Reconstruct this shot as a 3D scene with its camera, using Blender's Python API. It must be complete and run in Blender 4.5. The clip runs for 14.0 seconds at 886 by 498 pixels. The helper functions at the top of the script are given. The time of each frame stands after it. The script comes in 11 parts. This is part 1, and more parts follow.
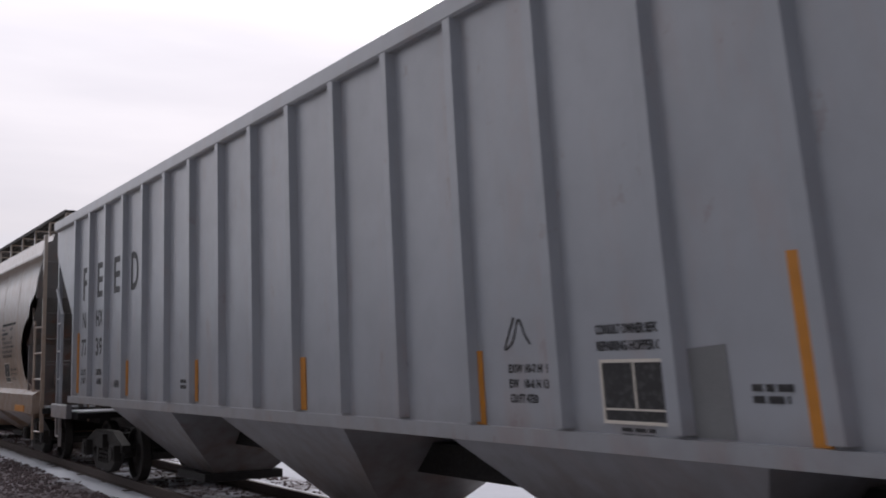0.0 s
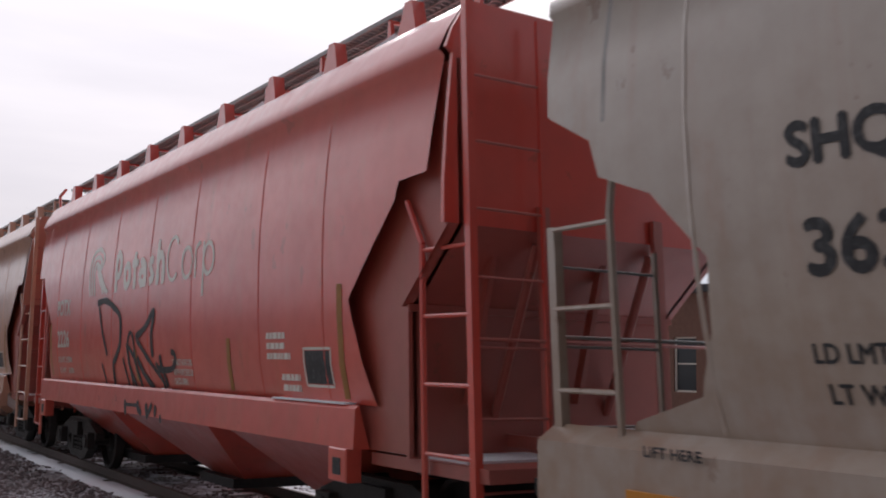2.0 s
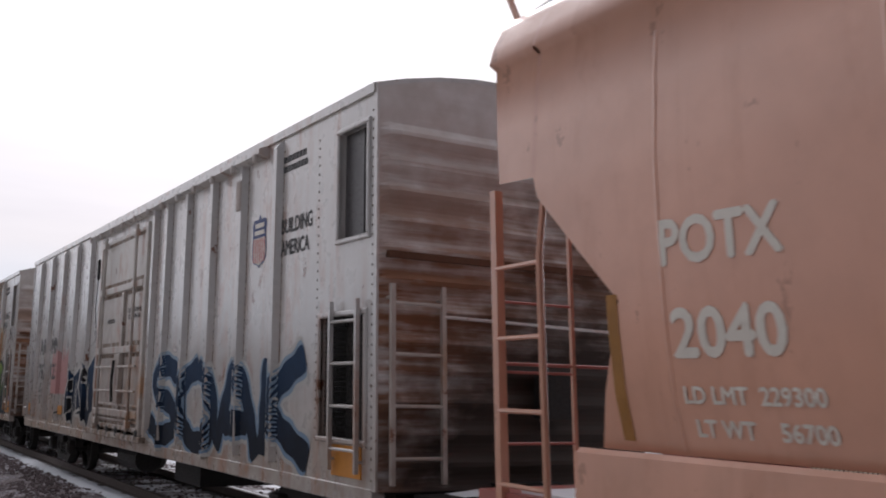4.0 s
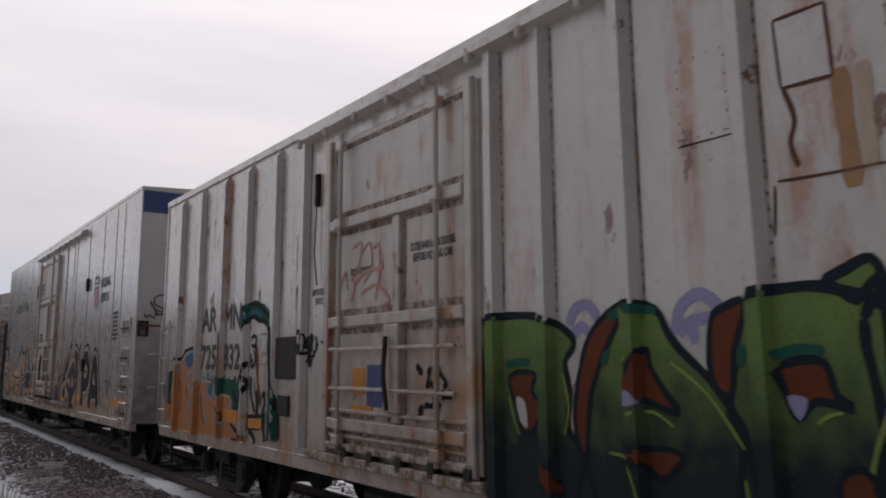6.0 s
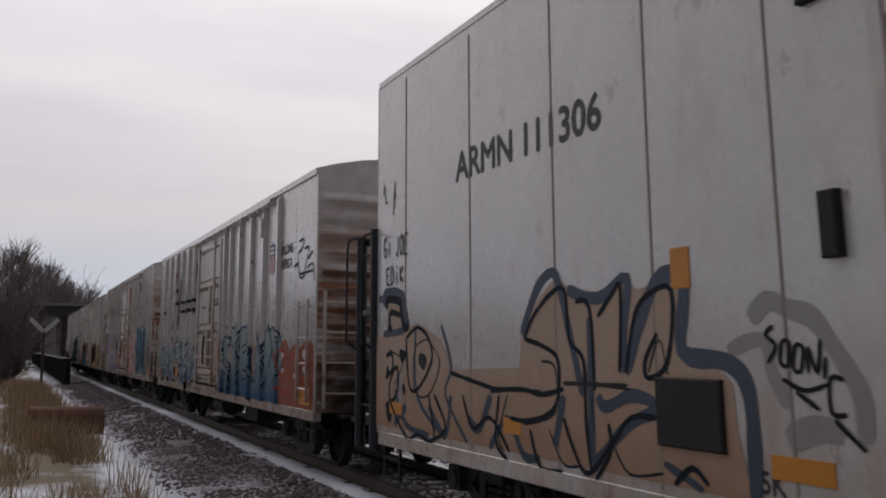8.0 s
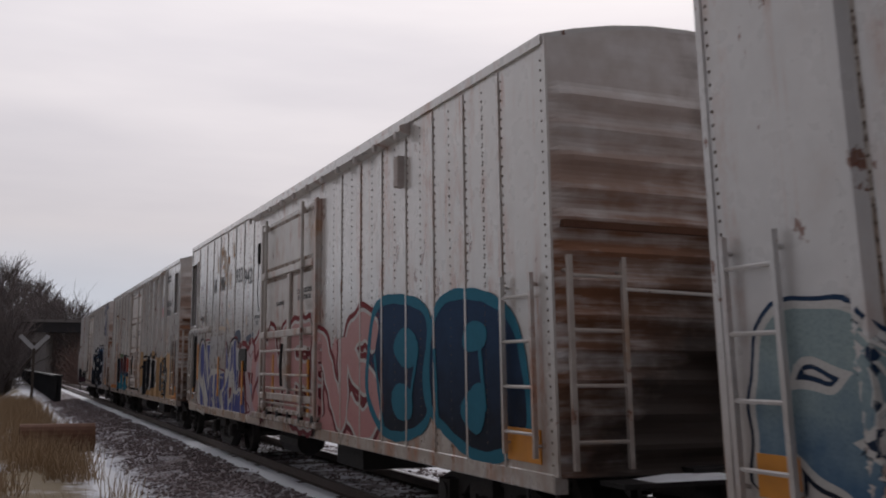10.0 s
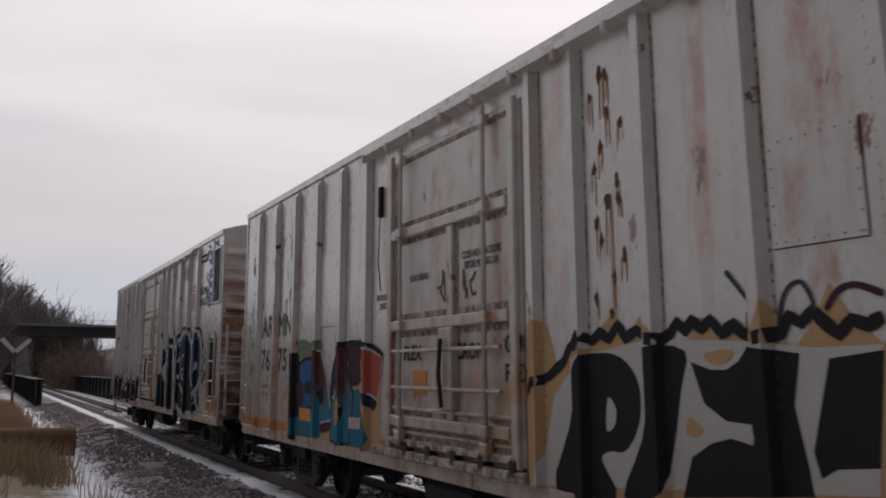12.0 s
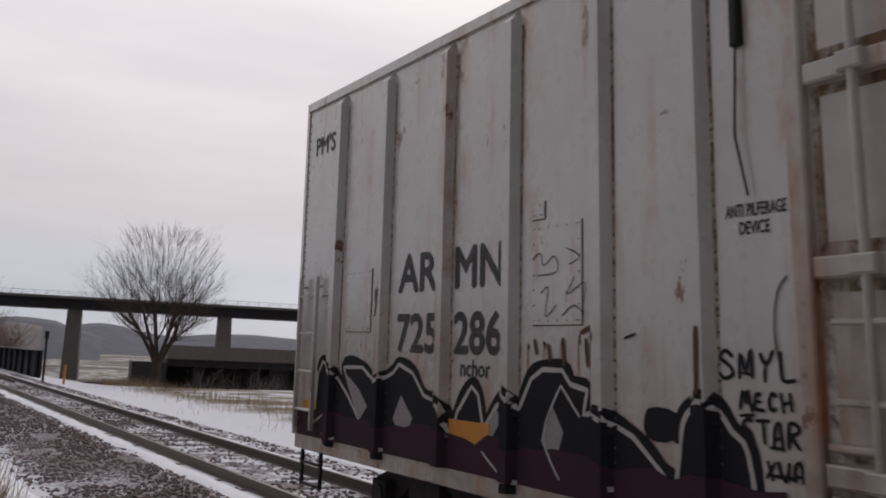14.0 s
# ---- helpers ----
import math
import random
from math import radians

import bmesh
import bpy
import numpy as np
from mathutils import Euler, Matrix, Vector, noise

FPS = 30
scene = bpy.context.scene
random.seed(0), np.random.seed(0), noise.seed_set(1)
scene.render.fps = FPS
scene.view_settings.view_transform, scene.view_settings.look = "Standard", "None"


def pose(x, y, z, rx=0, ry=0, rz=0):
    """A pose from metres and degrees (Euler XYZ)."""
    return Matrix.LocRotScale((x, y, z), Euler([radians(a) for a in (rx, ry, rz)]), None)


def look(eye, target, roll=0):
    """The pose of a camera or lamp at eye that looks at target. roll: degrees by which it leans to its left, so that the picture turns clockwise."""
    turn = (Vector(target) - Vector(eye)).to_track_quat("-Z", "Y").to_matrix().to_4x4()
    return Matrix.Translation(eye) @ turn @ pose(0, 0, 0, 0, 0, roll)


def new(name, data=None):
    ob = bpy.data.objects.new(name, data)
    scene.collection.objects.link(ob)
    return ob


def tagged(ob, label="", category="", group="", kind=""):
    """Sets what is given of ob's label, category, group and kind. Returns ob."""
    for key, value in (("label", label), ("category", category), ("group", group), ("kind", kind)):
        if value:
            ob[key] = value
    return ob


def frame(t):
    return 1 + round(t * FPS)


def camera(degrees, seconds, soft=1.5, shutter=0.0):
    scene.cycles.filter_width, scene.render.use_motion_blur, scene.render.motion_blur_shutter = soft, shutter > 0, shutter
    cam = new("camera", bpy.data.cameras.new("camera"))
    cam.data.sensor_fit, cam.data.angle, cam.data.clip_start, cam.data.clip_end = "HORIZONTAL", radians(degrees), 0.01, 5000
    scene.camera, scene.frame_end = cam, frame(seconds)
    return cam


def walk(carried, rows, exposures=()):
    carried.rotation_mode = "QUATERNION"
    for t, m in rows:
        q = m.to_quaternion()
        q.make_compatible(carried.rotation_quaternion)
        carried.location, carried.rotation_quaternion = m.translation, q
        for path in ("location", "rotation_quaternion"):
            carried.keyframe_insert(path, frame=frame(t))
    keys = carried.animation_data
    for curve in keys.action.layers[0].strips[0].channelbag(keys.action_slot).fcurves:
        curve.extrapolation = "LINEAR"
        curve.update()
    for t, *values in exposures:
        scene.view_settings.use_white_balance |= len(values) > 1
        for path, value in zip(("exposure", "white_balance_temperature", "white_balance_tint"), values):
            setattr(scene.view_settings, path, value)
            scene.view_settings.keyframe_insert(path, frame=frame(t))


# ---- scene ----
cam = camera(47.42, 14.0, soft=1.9, shutter=0.62)
# the phone reads its picture line by line from the top
scene.cycles.rolling_shutter_type = "TOP"
scene.cycles.rolling_shutter_duration = 0.1
EYE_Z = 1.79
PATH = [
    (0.0, pose(0, 0, EYE_Z, 96.66, 0.83, -32.74)), (0.5, pose(0, 0, EYE_Z, 96.99, 0.27, -33.08)),
    (1.0, pose(0, 0, EYE_Z, 96.78, -0.70, -33.18)), (1.5, pose(0, 0, EYE_Z, 96.72, -1.26, -33.13)),
    (2.0, pose(0, 0, EYE_Z, 96.70, -1.12, -33.54)), (2.5, pose(0, 0, EYE_Z, 96.84, 0.67, -34.66)),
    (3.0, pose(0, 0, EYE_Z, 97.84, -0.25, -33.51)), (5.5, pose(0, 0, EYE_Z, 97.39, -1.13, -29.89)),
    (6.0, pose(0, 0, EYE_Z, 97.31, -1.36, -29.36)), (6.5, pose(0, 0, EYE_Z, 95.84, -1.44, -27.55)),
    (7.0, pose(0, 0, EYE_Z, 95.38, -0.45, -26.72)), (7.5, pose(0, 0, EYE_Z, 96.36, -0.38, -24.99)),
    (8.0, pose(0, 0, EYE_Z, 96.00, -0.85, -22.98)), (8.5, pose(0, 0, EYE_Z, 95.94, -0.56, -22.49)),
    (10.8, pose(0, 0, EYE_Z, 97.34, -0.44, -24.24)), (11.0, pose(0, 0, EYE_Z, 97.44, -0.52, -24.38)),
    (11.5, pose(0, 0, EYE_Z, 97.25, -0.11, -24.63)), (12.0, pose(0, 0, EYE_Z, 97.21, -0.93, -24.33)),
    (12.5, pose(0, 0, EYE_Z, 97.08, -1.38, -24.40)), (13.0, pose(0, 0, EYE_Z, 96.93, -0.11, -25.85)),
    (13.5, pose(0, 0, EYE_Z, 97.25, -0.11, -25.94)), (14.0, pose(0, 0, EYE_Z, 96.25, -2.52, -29.62)),
]
EXPOSURES = [(0.0, 0.12, 6160, 13), (1.0, 0.12, 6160, 13), (1.5, 0.06, 6180, 13), (2.0, 0.16, 6180, 13), (2.5, 0.5, 6150, 12), (3.0, 0.5, 6150, 12), (5.5, -0.02, 6320, 12), (8.5, -0.14, 6320, 12), (14.0, -0.15, 6400, 12)]
walk(cam, PATH, EXPOSURES)

# ---- world and light ----
world = bpy.data.worlds.new("overcast_sky")
scene.world = world
world.use_nodes = True
wt = world.node_tree
wn, wl = wt.nodes, wt.links
for n in list(wn):
    wn.remove(n)
w_out, w_bg, w_sky = wn.new("ShaderNodeOutputWorld"), wn.new("ShaderNodeBackground"), wn.new("ShaderNodeTexSky")
w_sky.sky_type, w_sky.sun_disc = "NISHITA", False
w_sky.sun_elevation, w_sky.sun_rotation = radians(32), radians(35)
w_tc, w_sep, w_map = wn.new("ShaderNodeTexCoord"), wn.new("ShaderNodeSeparateXYZ"), wn.new("ShaderNodeMapping")
w_noise, w_ramp, w_ramp2 = wn.new("ShaderNodeTexNoise"), wn.new("ShaderNodeValToRGB"), wn.new("ShaderNodeValToRGB")
w_mix, w_mul, w_sc = wn.new("ShaderNodeMix"), wn.new("ShaderNodeMix"), wn.new("ShaderNodeMix")
for m in (w_mix, w_mul, w_sc):
    m.data_type = "RGBA"
w_mul.blend_type = w_sc.blend_type = "MULTIPLY"
wl.new(w_tc.outputs["Generated"], w_sep.inputs[0])
wl.new(w_tc.outputs["Generated"], w_map.inputs[0])
w_map.inputs["Scale"].default_value = (1.2, 1.2, 7.0)
wl.new(w_map.outputs[0], w_noise.inputs["Vector"])
w_noise.inputs["Scale"].default_value, w_noise.inputs["Detail"].default_value = 1.6, 5
# cloud deck: pale blue-grey near the horizon, warm grey above, bright overhead
er = w_ramp.color_ramp
er.elements[0].position, er.elements[0].color = 0.0, (0.56, 0.60, 0.68, 1)
er.elements[1].position, er.elements[1].color = 0.9, (0.95, 0.93, 0.94, 1)
for p, c in ((0.07, (0.57, 0.60, 0.66, 1)), (0.13, (0.69, 0.65, 0.65, 1)), (0.3, (0.86, 0.82, 0.82, 1))):
    e = er.elements.new(p)
    e.color = c
wl.new(w_sep.outputs["Z"], w_ramp.inputs[0])
w_ramp2.color_ramp.elements[0].position, w_ramp2.color_ramp.elements[0].color = 0.3, (0.86, 0.86, 0.88, 1)
w_ramp2.color_ramp.elements[1].position, w_ramp2.color_ramp.elements[1].color = 0.7, (1.08, 1.07, 1.06, 1)
wl.new(w_noise.outputs[0], w_ramp2.inputs[0])
w_mul.inputs[0].default_value = 1.0
wl.new(w_ramp.outputs[0], w_mul.inputs[6])
wl.new(w_ramp2.outputs[0], w_mul.inputs[7])
# the deck is brightest round the veiled sun and dull on the other side
w_dot, w_ramp3, w_mul2 = wn.new("ShaderNodeVectorMath"), wn.new("ShaderNodeValToRGB"), wn.new("ShaderNodeMix")
w_dot.operation, w_mul2.data_type, w_mul2.blend_type = "DOT_PRODUCT", "RGBA", "MULTIPLY"
w_dot.inputs[1].default_value = (0.45, 0.72, 0.53)
wl.new(w_tc.outputs["Generated"], w_dot.inputs[0])
w_half = wn.new("ShaderNodeMath")
w_half.operation = "MULTIPLY_ADD"
w_half.inputs[1].default_value = w_half.inputs[2].default_value = 0.5
wl.new(w_dot.outputs["Value"], w_half.inputs[0])
wl.new(w_half.outputs[0], w_ramp3.inputs[0])
w_ramp3.color_ramp.elements[0].position, w_ramp3.color_ramp.elements[0].color = 0.15, (0.14, 0.144, 0.156, 1)
w_ramp3.color_ramp.elements[1].position, w_ramp3.color_ramp.elements[1].color = 0.95, (1.12, 1.10, 1.09, 1)
e3 = w_ramp3.color_ramp.elements.new(0.72)
e3.color = (0.84, 0.84, 0.845, 1)
e3 = w_ramp3.color_ramp.elements.new(0.5)
e3.color = (0.33, 0.334, 0.345, 1)
w_mul2.inputs[0].default_value = 1.0
wl.new(w_mul.outputs[2], w_mul2.inputs[6])
wl.new(w_ramp3.outputs[0], w_mul2.inputs[7])
w_sc.inputs[0].default_value = 1.0
w_sc.inputs[7].default_value = (0.1, 0.1, 0.1, 1)
wl.new(w_sky.outputs[0], w_sc.inputs[6])
w_mix.inputs[0].default_value = 0.93
wl.new(w_sc.outputs[2], w_mix.inputs[6])
wl.new(w_mul2.outputs[2], w_mix.inputs[7])
wl.new(w_mix.outputs[2], w_bg.inputs[0])
w_bg.inputs[1].default_value = 1.0
wl.new(w_bg.outputs[0], w_out.inputs[0])
sun_data = bpy.data.lights.new("sun", "SUN")
sun_data.energy, sun_data.angle, sun_data.color = 0.7, radians(20), (1.0, 0.95, 0.9)
sun = new("sun", sun_data)
sun.matrix_world = look((20, 40, 35), (0, 0, 0))

# ---- materials ----


def nodes(name):
    m = bpy.data.materials.new(name)
    m.use_nodes = True
    t = m.node_tree
    return m, t, t.nodes["Principled BSDF"]


def mixer(t, fac, a, b, blend="MIX"):
    m = t.nodes.new("ShaderNodeMix")
    m.data_type, m.blend_type = "RGBA", blend
    for sock, v in ((m.inputs[0], fac), (m.inputs[6], a), (m.inputs[7], b)):
        if isinstance(v, (int, float)):
            sock.default_value = v
        elif isinstance(v, tuple):
            sock.default_value = (*v, 1)
        else:
            t.links.new(v, sock)
    return m.outputs[2]


def noise_of(t, scale, detail=4, stretch=(1, 1, 1), rough=0.55):
    tc, mp, nz = t.nodes.new("ShaderNodeTexCoord"), t.nodes.new("ShaderNodeMapping"), t.nodes.new("ShaderNodeTexNoise")
    t.links.new(tc.outputs["Object"], mp.inputs[0])
    mp.inputs["Scale"].default_value = stretch
    t.links.new(mp.outputs[0], nz.inputs["Vector"])
    nz.inputs["Scale"].default_value, nz.inputs["Detail"].default_value, nz.inputs["Roughness"].default_value = scale, detail, rough
    return nz.outputs[0]


def ranged(t, v, lo, hi, a=0.0, b=1.0):
    r = t.nodes.new("ShaderNodeMapRange")
    r.inputs[1].default_value, r.inputs[2].default_value, r.inputs[3].default_value, r.inputs[4].default_value = lo, hi, a, b
    t.links.new(v, r.inputs[0])
    return r.outputs[0]


def maths(t, op, a, b):
    m = t.nodes.new("ShaderNodeMath")
    m.operation = op
    for s, v in ((m.inputs[0], a), (m.inputs[1], b)):
        if isinstance(v, (int, float)):
            s.default_value = v
        else:
            t.links.new(v, s)
    return m.outputs[0]


def bumped(t, bsdf, height, strength=0.3, dist=0.01):
    b = t.nodes.new("ShaderNodeBump")
    b.inputs["Strength"].default_value, b.inputs["Distance"].default_value = strength, dist
    t.links.new(height, b.inputs["Height"])
    t.links.new(b.outputs[0], bsdf.inputs["Normal"])


def plain(name, color, rough=0.6, metal=0.0, vary=0.25, scale=3.0, bump=0.15):
    """A painted or raw surface with variation at two scales."""
    m, t, b = nodes(name)
    n1, n2 = noise_of(t, scale), noise_of(t, scale * 14, 3)
    dark = tuple(c * (1 - vary) for c in color)
    lite = tuple(min(1, c * (1 + vary)) for c in color)
    c = mixer(t, n1, dark, lite)
    c = mixer(t, ranged(t, n2, 0.35, 0.75, 0, 0.35), c, dark)
    t.links.new(c, b.inputs["Base Color"])
    b.inputs["Metallic"].default_value = metal
    t.links.new(ranged(t, n2, 0.3, 0.7, max(0.05, rough - 0.12), min(1, rough + 0.12)), b.inputs["Roughness"])
    bumped(t, b, n2, bump, 0.006)
    return m


def car_paint(name, color, rust=0.5, grime_shade=0.5, grime_shade_color=(0.34, 0.25, 0.17), rough=0.55, rust_color=(0.16, 0.055, 0.02), fade=0.12, waves=0.25, film_top=2.3, stain=0.0):
    """Weathered car paint: faded panels, rust in runs below chips, brown road film low down, deepened there for shade.
    """
    m, t, b = nodes(name)
    tc, sep = t.nodes.new("ShaderNodeTexCoord"), t.nodes.new("ShaderNodeSeparateXYZ")
    t.links.new(tc.outputs["Object"], sep.inputs[0])
    big, mid, fine = noise_of(t, 0.7, 3), noise_of(t, 5, 5), noise_of(t, 60, 3)
    runs = noise_of(t, 1.0, 5, (1, 3.2, 0.22), 0.6)
    spots = noise_of(t, 2.2, 6, (1, 1.3, 0.8), 0.68)
    c = mixer(t, ranged(t, big, 0.3, 0.7), tuple(v * (1 - fade) for v in color), tuple(min(0.95, v * (1 + fade * 0.6)) for v in color))
    c = mixer(t, ranged(t, mid, 0.45, 0.8, 0, 0.3), c, tuple(v * 0.75 for v in color))
    # the film thickens downwards; part of that darkening is shade in the colour
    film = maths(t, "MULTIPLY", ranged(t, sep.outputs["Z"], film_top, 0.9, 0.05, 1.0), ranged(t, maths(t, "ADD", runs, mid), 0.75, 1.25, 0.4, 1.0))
    c = mixer(t, maths(t, "MULTIPLY", film, grime_shade), c, grime_shade_color)
    streak = maths(t, "MULTIPLY", ranged(t, runs, 0.50, 0.63), ranged(t, spots, 0.43, 0.58))
    c = mixer(t, maths(t, "MULTIPLY", streak, rust * 0.75), c, tuple(min(1, v * 2.2) for v in rust_color))
    if stain:
        cloud = maths(t, "MULTIPLY", ranged(t, noise_of(t, 0.9, 5, (1, 1.2, 0.9), 0.62), 0.56, 0.68), ranged(t, mid, 0.35, 0.6))
        c = mixer(t, maths(t, "MULTIPLY", cloud, stain), c, (0.40, 0.215, 0.10))
    chips = ranged(t, spots, 0.635, 0.66)
    c = mixer(t, maths(t, "MULTIPLY", chips, min(1, rust * 1.6)), c, rust_color)
    t.links.new(c, b.inputs["Base Color"])
    t.links.new(ranged(t, mid, 0.3, 0.7, rough - 0.04, min(1, rough + 0.08)), b.inputs["Roughness"])
    b.inputs["Specular IOR Level"].default_value = 0.6
    b.inputs["Coat Weight"].default_value, b.inputs["Coat Roughness"].default_value, b.inputs["Coat IOR"].default_value = 1.0, max(0.12, rough - 0.08), 1.55
    waved = noise_of(t, 1.6, 2, (1, 1, 0.5))
    bumped(t, b, maths(t, "ADD", maths(t, "MULTIPLY", fine, 0.12), maths(t, "MULTIPLY", waved, 1.6)), waves * 0.55, 0.03)
    return m


def spray(name, low, high, z0=0.9, z1=2.4, rough=0.5):
    """Sprayed paint that fades from one colour to another with height."""
    m, t, b = nodes(name)
    tc, sep = t.nodes.new("ShaderNodeTexCoord"), t.nodes.new("ShaderNodeSeparateXYZ")
    t.links.new(tc.outputs["Object"], sep.inputs[0])
    mid, fine = noise_of(t, 4, 4), noise_of(t, 45, 3)
    h = maths(t, "ADD", sep.outputs["Z"], ranged(t, mid, 0.2, 0.8, -0.25, 0.25))
    c = mixer(t, ranged(t, h, z0, z1), low, high)
    c = mixer(t, ranged(t, fine, 0.45, 0.8, 0, 0.35), c, tuple(0.55 * v for v in low))
    t.links.new(c, b.inputs["Base Color"])
    b.inputs["Roughness"].default_value = 0.8
    b.inputs["Specular IOR Level"].default_value = 0.2
    return m


def ground_mat():
    m, t, b = nodes("snowy_ground")
    tc, sep = t.nodes.new("ShaderNodeTexCoord"), t.nodes.new("ShaderNodeSeparateXYZ")
    t.links.new(tc.outputs["Object"], sep.inputs[0])
    big, mid, fine, far = noise_of(t, 0.35, 4), noise_of(t, 2.2, 5), noise_of(t, 26, 4), noise_of(t, 0.03, 5)
    x = maths(t, "ADD", sep.outputs["X"], ranged(t, mid, 0.2, 0.8, -0.45, 0.45))
    # stony shoulder between two strips of snow
    stony = maths(t, "MULTIPLY", ranged(t, x, 2.35, 2.75), ranged(t, x, 4.55, 4.2))
    bed = maths(t, "MULTIPLY", ranged(t, x, 4.9, 5.2), ranged(t, mid, 0.42, 0.55))
    bed = maths(t, "MULTIPLY", bed, ranged(t, x, 8.4, 8.0))
    soil = maths(t, "MAXIMUM", stony, bed)
    pv, cells = t.nodes.new("ShaderNodeMapping"), t.nodes.new("ShaderNodeTexVoronoi")
    t.links.new(tc.outputs["Object"], pv.inputs[0])
    t.links.new(pv.outputs[0], cells.inputs["Vector"])
    cells.inputs["Scale"].default_value = 17.0
    shade = t.nodes.new("ShaderNodeSeparateColor")
    t.links.new(cells.outputs["Color"], shade.inputs[0])
    stone = mixer(t, shade.outputs[0], (0.04, 0.03, 0.03), (0.26, 0.2, 0.195))
    stone = mixer(t, maths(t, "MULTIPLY", ranged(t, cells.outputs["Distance"], 0.42, 0.62), ranged(t, big, 0.42, 0.6, 0.15, 0.8)), stone, (0.6, 0.6, 0.64))
    snow = mixer(t, mid, (0.62, 0.63, 0.68), (0.78, 0.79, 0.83))
    weeds = mixer(t, fine, (0.10, 0.075, 0.045), (0.26, 0.2, 0.12))
    off = maths(t, "MAXIMUM", ranged(t, x, 1.7, 1.2), ranged(t, x, 11.0, 13.0))
    patchy = maths(t, "MULTIPLY", off, ranged(t, maths(t, "ADD", big, maths(t, "MULTIPLY", fine, 0.25)), 0.50, 0.64))
    c = mixer(t, patchy, snow, weeds)
    c = mixer(t, maths(t, "MULTIPLY", soil, ranged(t, fine, 0.2, 0.4)), c, stone)
    wood = maths(t, "MULTIPLY", ranged(t, sep.outputs["Y"], 90, 130), ranged(t, far, 0.45, 0.55))
    c = mixer(t, wood, c, (0.09, 0.075, 0.06))
    t.links.new(c, b.inputs["Base Color"])
    b.inputs["Roughness"].default_value = 0.85
    bumped(t, b, maths(t, "ADD", maths(t, "ADD", fine, mid), maths(t, "MULTIPLY", maths(t, "MULTIPLY", cells.outputs["Distance"], soil), -2.0)), 0.6, 0.05)
    return m


def text_mat(name, color):
    m, t, b = nodes(name)
    n = noise_of(t, 25, 4)
    c = mixer(t, ranged(t, n, 0.5, 0.85, 0, 0.5), color, tuple(0.5 * v + 0.18 for v in color))
    t.links.new(c, b.inputs["Base Color"])
    b.inputs["Roughness"].default_value = 0.6
    b.inputs["Coat Weight"].default_value, b.inputs["Coat Roughness"].default_value = (0.7 if max(color) > 0.3 else 0.12), 0.24
    return m


# dirt and the pockets' shadow sides share this dark low film
M_GREY = car_paint("grey_hopper_paint", (0.335, 0.36, 0.40), rust=0.15, grime_shade=0.95, grime_shade_color=(0.15, 0.11, 0.085), rough=0.38, waves=0.15, film_top=1.55)
M_BEIGE = car_paint("warm_grey_hopper_paint", (0.44, 0.375, 0.315), rust=0.25, grime_shade=0.95, grime_shade_color=(0.30, 0.185, 0.115), rough=0.34, film_top=4.3)
M_RED = car_paint("red_hopper_paint", (0.68, 0.07, 0.045), rust=0.2, grime_shade=0.35, grime_shade_color=(0.44, 0.12, 0.06), rough=0.33)
M_ORANGE = car_paint("faded_orange_hopper_paint", (0.66, 0.33, 0.22), rust=0.25, grime_shade=0.4, grime_shade_color=(0.40, 0.22, 0.13), rough=0.35)
# darker, redder orange for the end sheet
M_ORANGE_END = car_paint("darker_orange_end_paint", (0.50, 0.17, 0.11), rust=0.3, grime_shade=0.5, grime_shade_color=(0.30, 0.12, 0.07), rough=0.4)
# darker paints for the recessed hopper ends: their shade is in the colour
M_REDDARK = car_paint("shaded_red_end_paint", (0.40, 0.065, 0.04), rust=0.3, grime_shade=0.4, grime_shade_color=(0.16, 0.07, 0.045))
M_GREYDARK = car_paint("dark_grey_steel_and_shade", (0.13, 0.125, 0.12), rust=0.5, grime_shade=1.0, grime_shade_color=(0.07, 0.045, 0.03), film_top=1.8)
M_WHITE = car_paint("weathered_white_paint", (0.60, 0.585, 0.57), stain=0.15, rust=0.75, grime_shade=0.8, grime_shade_color=(0.21, 0.135, 0.085), rough=0.28)
M_WHITE2 = car_paint("rusty_white_paint", (0.61, 0.59, 0.56), stain=0.38, rust=1.0, grime_shade=0.8, grime_shade_color=(0.21, 0.13, 0.075), rough=0.28)
M_CLEAN = car_paint("newer_white_paint", (0.62, 0.61, 0.605), rust=0.25, grime_shade=0.75, grime_shade_color=(0.30, 0.21, 0.14), waves=0.12, rough=0.27)
